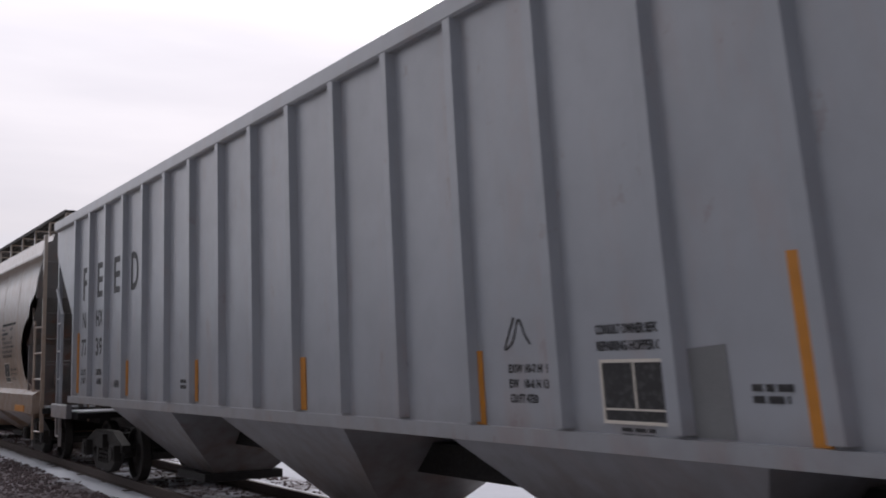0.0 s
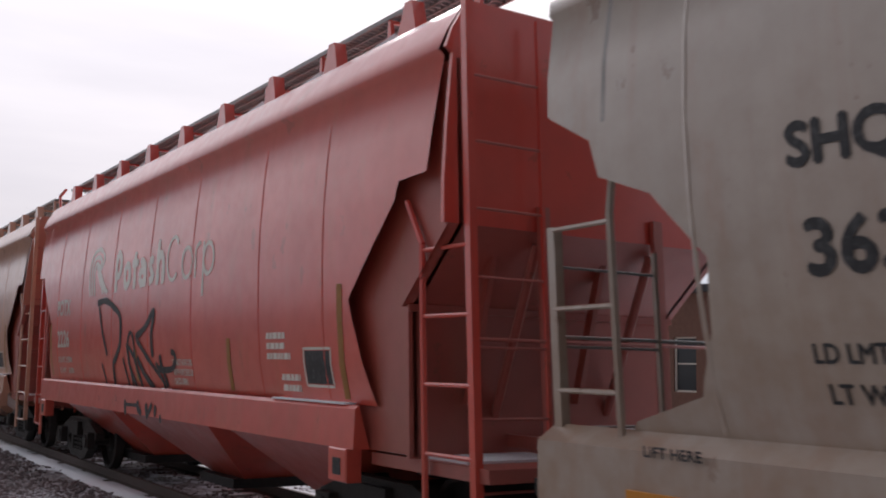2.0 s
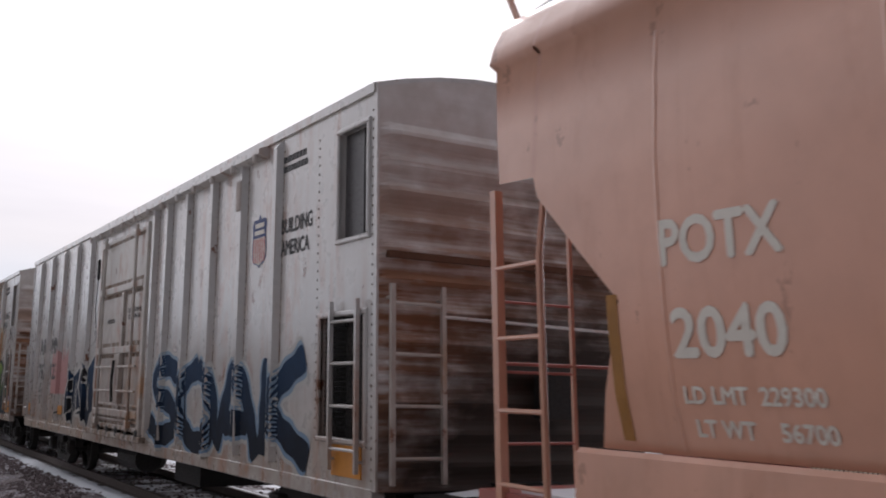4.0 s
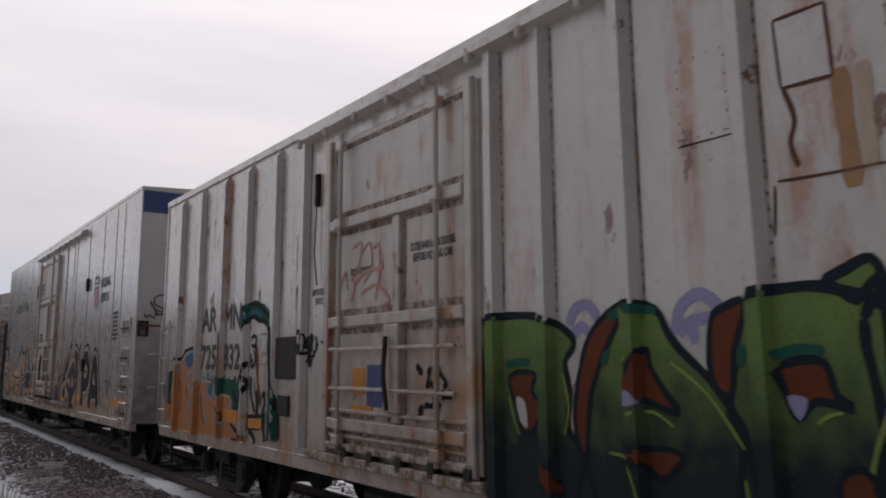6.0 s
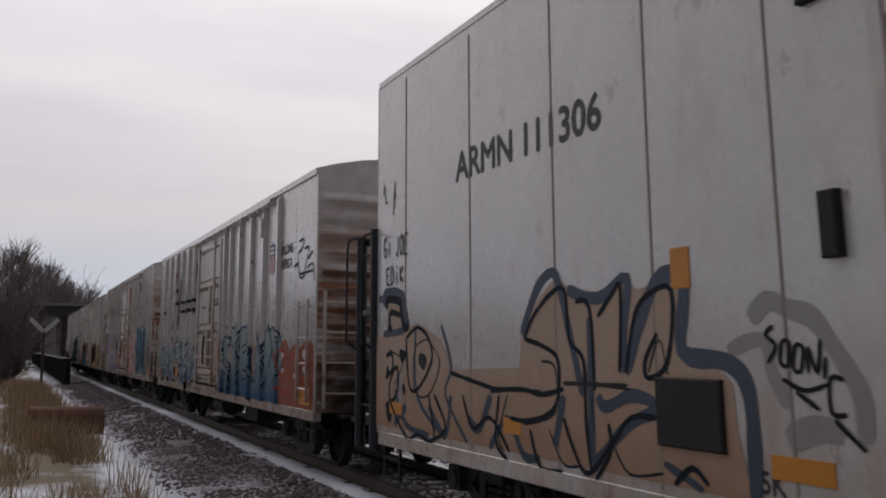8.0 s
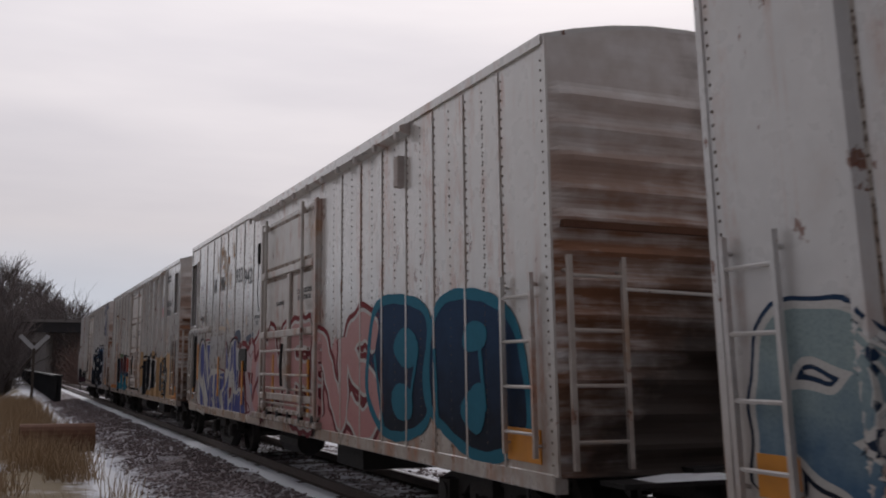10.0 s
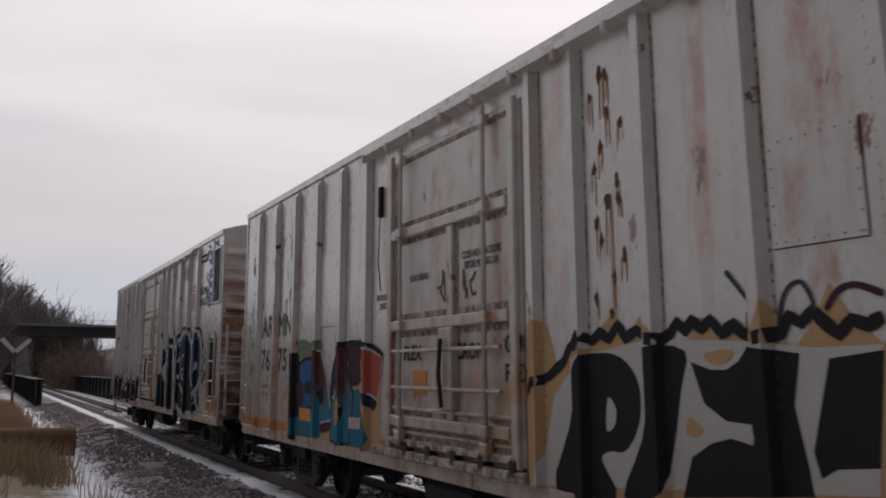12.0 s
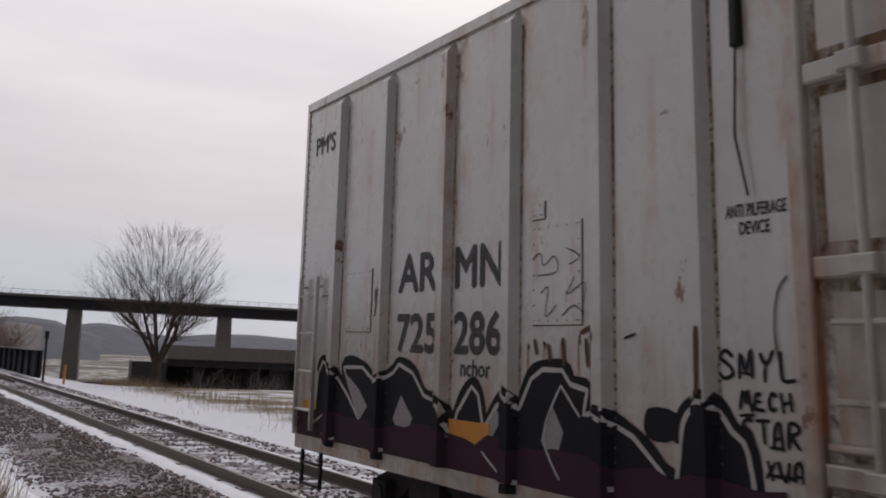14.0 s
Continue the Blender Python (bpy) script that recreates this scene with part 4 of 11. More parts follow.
    part("grab_rail", Geo().tube((x + 0.62, -0.14, 2.45), (1.3, -0.14, 2.4), 0.016), mat, car)
    for yy, s in ((-0.1, -1), (length + 0.1, 1)):
        part("brake_box", Geo().cbox(0.1, 0.45, min(yy, yy + s * 0.2), max(yy, yy + s * 0.2), 1.55, 1.95), M_STEEL, car)
    for ya in (-0.45, length + 0.1):
        part("end_platform", Geo().box(-1.2, 1.2, ya, ya + 0.35, 0.86, 0.9), M_STEEL, car, "steel crossover platform dusted with snow")
        part("platform_snow", Geo().frustum((-0.6, 0.7, ya + 0.05, ya + 0.3), 0.93, (-0.9, 1.0, ya + 0.02, ya + 0.33), 0.9), M_SNOW, car, "thin snow on the platform")
    coupler(car, -0.1, -1)
    coupler(car, length + 0.1, 1)
    running_gear(car, (2.2, length - 2.3))
    for y0, y1, za, zb in ((0.25, 0.85, 1.0, 1.28), (length - 0.6, length - 0.25, 1.05, 1.3)) + (((13.3, 13.9, 1.15, 1.32),) if rib_style == "hat" else ()):
        part("reflector", Geo().cbox(x - 0.012, x + 0.0, y0, y1, za, zb, 0.002), M_YELLOW, car, "faded yellow reflective patch")
    if unit_end == "near" and upper:
        part("small_placard", bars(2.2, 4.28, 0.7, 0.22, 2, x, 11), M_BLACK, car)
    if shields:
        shield(car, 2.87, 3.43, 0.62, x)
        part("slogan", words("BUILDING", 2.22, 3.42, 0.17, 0.82, x, 0.01), M_BLACK, car)
        part("slogan", words("AMERICA", 2.22, 3.18, 0.17, 0.75, x, 0.01), M_BLACK, car)
    if marks:
        a, b, two = marks
        m0, m1 = marks_y
        part("lettering", words(a[:2], m0, 2.36, 0.35, 0.72, x, 0.02), M_BLACK, car)
        part("lettering", words(a[2:], m1, 2.36, 0.35, 0.73, x, 0.02), M_BLACK, car)
        part("lettering", words(b[:3], m0, 1.83, 0.35, 0.75, x, 0.02), M_BLACK, car)
        part("lettering", words(b[3:], m1, 1.83, 0.35, 0.72, x, 0.02), M_BLACK, car)
        if two:
            part("weight_lettering", words("LD. LMT. " + two[0], m0 - 0.1, 1.56, 0.075, 0.8, x, 0.005), M_BLACK, car)
            part("weight_lettering", words("LT. WT.   " + two[1], m0 - 0.1, 1.42, 0.075, 0.8, x, 0.005), M_BLACK, car)
    part("notice", words("ANTI PILFERAGE", 10.85, 2.64, 0.075, 0.44, x, 0.006), M_BLACK, car)
    part("notice", words("DEVICE", 10.75, 2.54, 0.075, 0.22, x, 0.006), M_BLACK, car)
    part("notice", words("CLOSE AND LOCK DOORS", door[0] + 1.15, 2.9, 0.075, 0.8, x - 0.036, 0.006), M_BLACK, car)
    part("notice", words("BEFORE MOVING CAR", door[0] + 1.1, 2.8, 0.075, 0.7, x - 0.036, 0.006), M_BLACK, car)
    part("notice", words("DOOR OPENING", door[0] + 2.45, 2.78, 0.07, 0.5, x - 0.036, 0.006), M_BLACK, car)
    TRAIN.append((car, u))
    return car


def posts_surface(posts, depth=0.07, x=-SIDE):
    """The side's face with its hat-section posts."""
    def at(y, z):
        for p in posts:
            d = abs(y - p)
            if d < 0.088:
                return x - depth * min(1, (0.088 - d) / 0.035) if z < 4.3 else x
        return x
    FOLDS[at] = [p + d for p in posts for d in (-0.089, -0.053, 0.053, 0.089)]
    return at


def hopper_surface(profile):
    def at(y, z):
        for (xa, za), (xb, zb) in zip(profile, profile[1:]):
            if za <= z <= zb:
                return xa + (xb - xa) * (z - za) / max(1e-6, zb - za)
        return profile[0][0] if z < profile[0][1] else profile[-1][0]
    FOLDS_Z[at] = [z for _, z in profile]
    return at


def interp(pairs, z):
    for (za, a), (zb, b) in zip(pairs, pairs[1:]):
        if za <= z <= zb:
            return a + (b - a) * (z - za) / max(1e-6, zb - za)
    return pairs[0][1] if z < pairs[0][0] else pairs[-1][1]


def hopper(name, u, length, profile, cut, mat, dark, label, sill, pockets, seams=(), post_off=0.2, sill_z=(0.98, 1.45), roof_top=4.72, end_lines=(3.3, 1.0, 2.35), wheel=None, trail=None, step_in=0.4, end_mat=None):
    """A covered hopper: side sheets cut back at the ends, slope sheets, end posts, pockets below."""
    car = thing(name, label, "railway car", "cars of the train")
    zs = sorted({z for _, z in profile} | {z for z, _ in cut if profile[0][1] <= z <= profile[-1][1]})
    surf = hopper_surface(profile)
    ny = 12
    for sx, nm in ((1, "side_sheet"), (-1, "far_side_sheet")):
        v = []
        for z in zs:
            ins = interp(cut, z)
            for k in range(ny + 1):
                y = ins + (length - 2 * ins) * k / ny
                v.append((sx * surf(y, z), y, z))
        w = ny + 1
        f = [(j * w + i, j * w + i + 1, (j + 1) * w + i + 1, (j + 1) * w + i) for j in range(len(zs) - 1) for i in range(ny)]
        part(nm, Geo().add(v, f), mat, car, smooth=len(profile) > 4)
    xt, zt = profile[-1]
    r = Geo().prism_y([(xt, zt - 0.02), (xt * 0.7, roof_top - 0.03), (0, roof_top), (-xt * 0.7, roof_top - 0.03), (-xt, zt - 0.02)], 0.02, length - 0.02)
    part("roof", r, mat, car, smooth=False)
    for y, s in ((0, 1), (length, -1)):
        # the round cars' trailing ends are cut back further than their leading ends
        y_top, (zc, yl_, zl_) = (0.6, (3.3, 3.1, 1.4)) if trail and s < 0 else (-0.06 if trail else 0.03, end_lines)
        hw_ = 1.36 if trail and s < 0 else 1.48
        side_ = [(surf(0, q), q) for q in [zc] + [z for _, z in profile if z > zc]]
        g = Geo().prism_y(side_ + [(-a, b) for a, b in reversed(side_)], y + s * y_top, y + s * (y_top + 0.04))
        part("end_sheet", g, end_mat or mat, car)
        g = Geo()
        for d in (0.0, 0.05):
            g.add([(-hw_, y + s * (y_top + d), zc), (hw_, y + s * (y_top + d), zc), (hw_, y + s * (yl_ + d), zl_), (-hw_, y + s * (yl_ + d), zl_)], [(0, 1, 2, 3) if d else (3, 2, 1, 0)])
        # recessed sheets take the darker paint, which holds their shade
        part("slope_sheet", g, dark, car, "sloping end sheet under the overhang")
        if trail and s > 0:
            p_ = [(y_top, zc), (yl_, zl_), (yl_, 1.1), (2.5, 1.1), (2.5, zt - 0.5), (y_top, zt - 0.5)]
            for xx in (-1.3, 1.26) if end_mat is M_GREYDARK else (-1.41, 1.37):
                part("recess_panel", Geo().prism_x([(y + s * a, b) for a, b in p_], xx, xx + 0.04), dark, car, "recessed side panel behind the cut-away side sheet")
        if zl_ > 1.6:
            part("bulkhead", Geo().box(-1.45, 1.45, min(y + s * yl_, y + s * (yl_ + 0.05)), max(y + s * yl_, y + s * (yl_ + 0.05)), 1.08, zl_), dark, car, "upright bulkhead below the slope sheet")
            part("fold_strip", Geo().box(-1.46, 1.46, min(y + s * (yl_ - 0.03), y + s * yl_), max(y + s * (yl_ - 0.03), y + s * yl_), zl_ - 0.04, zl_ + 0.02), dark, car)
            for xx in (-0.95, 0.2):
                part("gusset", Geo().prism_x([(y + s * 0.06, zc + 0.1), (y + s * 0.14, zc + 0.1), (y + s * (yl_ - 0.01), 1.5), (y + s * (yl_ - 0.1), 1.5)], xx, xx + 0.05), dark, car)
        for xx in (-0.5, 0.42):
            part("slope_beam", Geo().box(xx, xx + 0.08, min(y - s * 0.1, y + s * 2.2), max(y - s * 0.1, y + s * 2.2), 1.15, 1.25), dark, car)
        for xx in (-0.62, 0.62):
            grey_tail = not trail and s < 0
            if (s > 0 or not trail) and not (grey_tail and xx > 0):
                d_ = 0.45 if grey_tail else 0.09
                part("end_post", Geo().box(xx - 0.05, xx + 0.05, y - s * d_ - 0.025, y - s * d_ + 0.025, 1.0, min(zc + 0.2, 3.9)), dark, car)
                part("end_brace", Geo().tube((xx, y + s * (y_top + 0.06), zc - 0.1), (xx, y + s * min(yl_, 1.2), 1.4), 0.04), dark, car)
        part("air_tank", Geo().tube((-0.5, y + s * 0.85, 1.32), (0.6, y + s * 0.85, 1.32), 0.2, n=12), M_STEEL if end_mat is M_GREYDARK else dark, car)
        if end_mat is not M_GREYDARK and trail:
            part("snow_lump", Geo().frustum((0.2, 0.9, min(y + s * 0.3, y + s * 0.7), max(y + s * 0.3, y + s * 0.7)), 1.28, (0.0, 1.1, min(y + s * 0.15, y + s * 0.9), max(y + s * 0.15, y + s * 0.9)), 1.08), M_SNOW, car, "lump of old snow")
        part("end_platform", Geo().box(-1.4, 1.4, min(y - s * 0.35, y + s * 1.3), max(y - s * 0.35, y + s * 1.3), 0.98, 1.08), dark if trail and end_mat is not M_GREYDARK else M_STEEL, car, "end platform with a skin of snow")
        part("snow_skin", Geo().box(-1.3, -0.3, min(y + s * 0.05, y + s * 1.2), max(y + s * 0.05, y + s * 1.2), 1.08, 1.10), M_SNOW, car, "thin snow")
        # posts and ladder at the corner; the trailing corner of the round cars has a short post only
        low_ = bool(trail) and s < 0
        off_ = 0.04 if low_ else post_off
        for xx in (-1.40, 1.40):
            part("corner_post", Geo().box(xx - 0.035, xx + 0.035, y - s * off_ - 0.035, y - s * off_ + 0.035, 0.62, 2.7 if xx > 0 else (trail if low_ else zt - 0.05)), mat, car)
        yl = y + s * (0.55 if low_ else step_in)
        st = part("end_ladder", Geo().pipe([(-1.45, y - s * off_, 3.35) if step_in < 0.3 else (-1.45, y + s * 0.62, 3.12), (-1.45, yl, 2.85 if step_in < 0.3 else 2.75), (-1.45, yl, 0.45)], 0.028), mat, car)
        for k in range(5):
            zz = 0.62 + k * 0.52
            part("rung", Geo().tube((-1.45, yl, zz), (-1.42, y - s * off_, zz), 0.018), mat, st)
        xi_ = -0.5 if end_mat is M_GREYDARK else -0.715
        for k in range(0 if grey_tail else 4 if low_ else 7):
            zz = 0.9 + k * 0.52
            part("cross_rung", Geo().tube((-1.36, y - s * off_, zz), (xi_, y - s * off_, zz), 0.011), dark, car)
        if not grey_tail:
            part("inner_stile", Geo().box(xi_ - 0.015, xi_ + 0.015, y - s * off_ - 0.015, y - s * off_ + 0.015, 0.8, (trail if low_ else zt) - 0.1), mat, car)
        part("grab_rail", Geo().tube((-1.36, y - s * off_, 2.0), (1.36, y - s * off_, 2.0), 0.014), dark, car)
        coupler(car, y - s * 0.1, -s)
    if wheel:
        wx, wy, wz = wheel
        n = 22
        hub = part("brake_wheel", ring_mesh(wx, wy, wz, 0.3, 0.022, n), M_STEEL, car, "round black hand brake wheel")
        part("hub", Geo().tube((wx, wy, wz), (wx, wy + 0.18, wz), 0.07, n=12).tube((wx, wy + 0.01, wz), (wx, wy + 0.03, wz), 0.15, n=14), M_STEEL, hub)
        for k in range(7):
            a = 2 * math.pi * k / 7
            part("spoke", Geo().tube((wx, wy, wz), (wx + 0.29 * math.cos(a), wy, wz + 0.29 * math.sin(a)), 0.018, n=5), M_STEEL, hub)
        part("brake_post", Geo().box(wx - 0.07, wx + 0.07, wy + 0.16, wy + 0.24, 1.0, wz + 0.25), M_STEEL, car, "upright carrying the hand brake gear")
        part("gear_case", Geo().cbox(wx - 0.17, wx + 0.17, wy + 0.05, wy + 0.17, wz - 0.25, wz + 0.14), M_STEEL, car)
        if wy > 5:
            wheel = None
    if wheel:
        part("brake_cylinder", Geo().tube((-0.75, wy + 0.35, 1.75), (-0.35, wy + 0.35, 1.75), 0.17, n=14).tube((-0.35, wy + 0.35, 1.75), (0.3, wy + 0.35, 1.7), 0.03), dark, car, "dusty brake cylinder on its bracket")
        v_ = part("control_valve", Geo().cbox(-0.55, -0.2, wy + 0.05, wy + 0.3, 1.3, 1.58), M_STEEL, car, "black brake control valve")
        part("valve_cover", Geo().tube((-0.38, wy + 0.05, 1.44), (-0.38, wy - 0.04, 1.44), 0.12, n=12), M_STEEL, v_)
        part("valve_box", Geo().cbox(-0.15, 0.2, wy + 0.12, wy + 0.4, 1.08, 1.95), M_STEEL, car, "dark steel box topped with snow")
        part("box_snow", Geo().frustum((-0.1, 0.15, wy + 0.16, wy + 0.36), 2.0, (-0.15, 0.2, wy + 0.12, wy + 0.4), 1.95), M_SNOW, car, "cap of snow")
        for k, (a_, b_) in enumerate(((-1.1, 1.2), (-0.6, 1.28), (0.4, 1.15))):
            part("brake_pipe", Geo().pipe([(a_, wy + 0.1, 1.1), (a_, wy + 0.1, b_), (a_ + 0.5, wy + 0.3, b_ + 0.1)], 0.02), M_STEEL, car)
        part("brake_chain", Geo().pipe([(wx + 0.08, wy + 0.1, wz - 0.2), (wx + 0.1, wy + 0.12, wz - 0.7), (wx + 0.3, wy + 0.2, 1.1)], 0.018), M_RUST, car)
    s0, s1 = sill
    if sill_z[1] - sill_z[0] > 0.3:
        p = [(-1.40 if sill_z[0] < 1 else -1.52, sill_z[1]), (-1.56, sill_z[1] - (0.10 if sill_z[0] < 1 else 0.03)), (-1.58, sill_z[0]), (-1.42, sill_z[0])]
    else:
        p = [(-1.5, sill_z[1]), (-1.56, sill_z[1]), (-1.56, sill_z[0]), (-1.5, sill_z[0])]
    part("side_sill", Geo().prism_y(p, s0, s1), mat, car)
    part("far_side_sill", Geo().prism_y([(-a, b) for a, b in p], s0, s1), mat, car)
    part("centre_sill", Geo().box(-0.3, 0.3, -0.3, length + 0.3, 0.75, 1.05), M_STEEL, car)
    for a, b in pockets:
        m_ = (a + b) / 2
        pk = part("hopper_pocket", Geo().frustum((-1.46, 1.46, a, b), sill_z[0] + 0.05, (-0.42, 0.42, m_ - 0.55, m_ + 0.55), 0.3), mat, car)
        part("outlet_gate", Geo().box(-0.6, 0.6, m_ - 0.6, m_ + 0.6, 0.2, 0.32), M_STEEL, pk)
    part("belly", Geo().box(-1.3, 1.3, pockets[0][0], pockets[-1][1], sill_z[0] - 0.0, sill_z[0] + 0.1), dark, car)
    for yy in seams:
        zz = [profile[0][1] + 0.02 + (4.0 - profile[0][1]) * k / 14 for k in range(15)]
        g = Geo()
        v = []
        for z in zz:
            v += [(surf(yy, z) - 0.001, yy - 0.018, z), (surf(yy, z) - 0.008, yy, z), (surf(yy, z) - 0.001, yy + 0.018, z)]
        g.add(v, [(k * 3 + i, k * 3 + i + 1, k * 3 + i + 4, k * 3 + i + 3) for k in range(14) for i in range(2)])
        part("weld_seam", g, mat, car)
    running_gear(car, (1.75, length - 1.75))
    TRAIN.append((car, u))
    return car, surf


def walkway(car, x0, x1, z, y0, y1, mat, post_mat, pitch, bracket=0.25, rim=0.0):
    """Roof walkway: an open grating on brackets."""
    g = Geo()
    n = int((y1 - y0) / 0.09)
    for k in range(n):
        yy = y0 + (y1 - y0) * k / n
        g.box(x0, x1, yy, yy + 0.03, z - 0.02, z + 0.01)
    for k in range(6):
        xx = x0 + (x1 - x0) * k / 5
        g.box(xx - 0.012, xx + 0.012, y0, y1, z - 0.03, z + 0.012)
    if rim:
        g.box(x0 - 0.02, x0, y0, y1, z - rim, z + 0.02)
    w = part("roof_walkway", g, mat, car, "steel grating walkway on the roof")
    k = y0 + 0.1
    while k < y1:
        b = Geo().prism_x([(k - 0.02, z - 0.03), (k + 0.02, z - 0.03), (k + 0.05, z - bracket), (k - 0.05, z - bracket)], x0, x0 + 0.04)
        b.box(x0, x1 + 0.3, k - 0.02, k + 0.02, z - 0.06, z - 0.03)
        part("walkway_bracket", b, post_mat, w)
        k += pitch


M_YELLOW_DULL = plain("dull_yellow_strip", (0.33, 0.15, 0.03), 0.6, 0, 0.3, 8)
M_PRIMER = plain("grey_primer", (0.20, 0.205, 0.21), 0.6, 0, 0.15, 4)

# grey ribbed grain hopper
GREY_PROFILE = [(-1.5, 1.36), (-1.5, 2.8), (-1.5, 4.0), (-1.5, 4.42)]
GREY_CUT = [(1.3, 1.2), (2.75, 1.2), (3.98, -0.12), (4.5, -0.15)]
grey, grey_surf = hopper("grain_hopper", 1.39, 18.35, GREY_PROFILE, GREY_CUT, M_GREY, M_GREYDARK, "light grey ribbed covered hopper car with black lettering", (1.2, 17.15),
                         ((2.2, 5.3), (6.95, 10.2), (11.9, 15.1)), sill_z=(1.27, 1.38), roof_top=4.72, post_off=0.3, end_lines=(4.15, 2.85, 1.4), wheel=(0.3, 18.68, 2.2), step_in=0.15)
own = set(grey.children)
part("top_chord", Geo().cbox(-1.58, -1.45, -1.45, 17.1, 4.42, 4.60, 0.02), M_GREY, grey)
for k in range(16):
    yy = 15.45 - k * 1.006
    p = [(yy - 0.085, 0.0), (yy - 0.05, 0.075), (yy + 0.05, 0.075), (yy + 0.085, 0.0)]
    v = [(-1.5 - d, q, z) for z in (1.40, 4.43) for q, d in p]
    part("side_rib", Geo().add(v, [(0, 1, 5, 4), (1, 2, 6, 5), (2, 3, 7, 6), (0, 3, 2, 1), (4, 5, 6, 7)]), M_GREY, grey)
for ch, yy, zz in (("F", 15.05, 2.99), ("E", 14.1, 2.99), ("E", 13.1, 2.99), ("D", 12.15, 2.97)):
    part("lettering", words(ch, yy, zz, 0.56, 0.36, -1.5, 0.001), M_BLACK, grey)
for tx, yy, zz, hh, ww in (("NA", 15.05, 2.52, 0.27, 0.4), ("HX", 14.15, 2.52, 0.27, 0.42), ("770", 15.1, 2.05, 0.29, 0.56), ("395", 14.15, 2.05, 0.29, 0.62),
                           ("LD LMT", 15.1, 1.74, 0.1, 0.38), ("LT WT", 15.1, 1.59, 0.1, 0.34), ("202700", 14.1, 1.74, 0.1, 0.34), ("60300", 14.05, 1.59, 0.1, 0.28), ("NEW 12-80", 13.0, 1.55, 0.11, 0.52)):
    part("lettering", words(tx, yy, zz, hh, ww, -1.5, 0.012), M_BLACK, grey)
for yy, za, zb in ((15.32, 1.44, 2.45), (12.32, 1.44, 1.95), (9.3, 1.42, 1.92), (6.25, 1.4, 1.9), (3.3, 1.38, 1.9), (0.48, 1.38, 2.34)):
    part("reflector", Geo().cbox(-1.512, -1.5, yy - 0.055, yy + 0.055, za, zb, 0.003), M_YELLOW, grey, "upright orange reflective strip")
sign_g = Geo().cbox(-1.51, -1.5, 1.46, 1.98, 1.46, 1.80, 0.002)
sign = part("consolidated_stencil", sign_g, M_BLACK, grey, "black inspection stencil in a white border")
g = Geo()
for a, b, c, d in ((1.44, 2.0, 1.80, 1.82), (1.44, 2.0, 1.44, 1.46), (1.44, 1.46, 1.46, 1.80), (1.98, 2.0, 1.46, 1.80), (1.46, 1.98, 1.52, 1.532), (1.7, 1.715, 1.532, 1.80)):
    g.box(-1.514, -1.5, a, b, c, d)
part("border", g, M_LETTERWHITE, sign)
for tx, zz, ww in (("CONSULT OWNER BEFORE", 1.97, 0.6), ("REPAIRING HOPPER CAR", 1.87, 0.62)):
    part("lettering", words(tx, 2.02, zz, 0.062, ww, -1.5, 0.02), M_BLACK, grey)
for tx, zz, ww in (("EXW 10-7 H  9-0", 1.74, 0.5), ("EW   10-6 H 13-10", 1.64, 0.52), ("CU FT 4750", 1.54, 0.3)):
    part("lettering", words(tx, 2.94, zz, 0.062, ww, -1.5, 0.02), M_BLACK, grey)
part("small_writing", bars(1.86, 1.42, 0.3, 0.07, 2, -1.5, 5), M_BLACK, grey)
part("small_writing", bars(4.5, 1.83, 0.22, 0.1, 2, -1.5, 6), M_BLACK, grey)
part("small_writing", bars(9.9, 1.68, 0.75, 0.14, 2, -1.5, 8), M_BLACK, grey)
part("small_writing", bars(0.86, 1.68, 0.3, 0.12, 2, -1.5, 9), M_BLACK, grey)
part("drawn_scribble", ribbon(curve_through([(2.85, 2.12), (2.93, 1.98), (2.97, 1.9), (2.88, 1.95), (2.80, 2.1), (2.74, 2.0), (2.68, 1.93)]), 0.018, grey_surf), M_BLACK, grey)
part("primer_patch", filled([(1.43, 1.39), (1.43, 1.86), (1.0, 1.89), (1.0, 1.39)], grey_surf), M_PRIMER, grey, "darker grey touch-up paint")
walkway(grey, -0.75, -0.2, 4.82, -0.9, 16.5, M_STEEL, M_GREY, 1.6)
g = Geo().cbox(-1.56, -1.46, 15.9, 17.1, 0.98, 1.22)
part("end_sill", g, M_GREY, grey)
for ob in grey.children:
    if ob not in own:
        ob.location.y = 1.35

# warm grey centre-flow hopper
CF_PROFILE = [(-1.40, 1.44), (-1.48, 1.75), (-1.53, 2.2), (-1.55, 2.7), (-1.54, 3.2), (-1.49, 3.7), (-1.40, 4.14), (-1.43, 4.17), (-1.41, 4.28), (-1.34, 4.31), (-1.33, 4.44), (-1.24, 4.48), (-1.20, 4.62)]
CF_CUT = [(1.4, 0.55), (1.5, 0.65), (1.66, 1.2), (2.0, 1.34), (2.4, 1.38), (2.8, 1.0), (2.96, 0.57), (3.2, 0.5), (3.41, 0.12), (3.44, 0.08), (4.62, 0.0)]
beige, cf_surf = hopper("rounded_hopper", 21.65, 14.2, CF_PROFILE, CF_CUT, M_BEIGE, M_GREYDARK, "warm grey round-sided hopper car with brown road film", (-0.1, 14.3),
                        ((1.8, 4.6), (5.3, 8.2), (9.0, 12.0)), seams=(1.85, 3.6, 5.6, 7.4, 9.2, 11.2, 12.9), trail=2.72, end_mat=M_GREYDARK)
walkway(beige, -1.0, -0.35, 5.12, -0.1, 14.2, M_STEEL, M_BEIGE, 1.55, 0.46, 0.05)
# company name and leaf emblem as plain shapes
M_FADED = text_mat("faded_name_paint", (0.13, 0.12, 0.105))
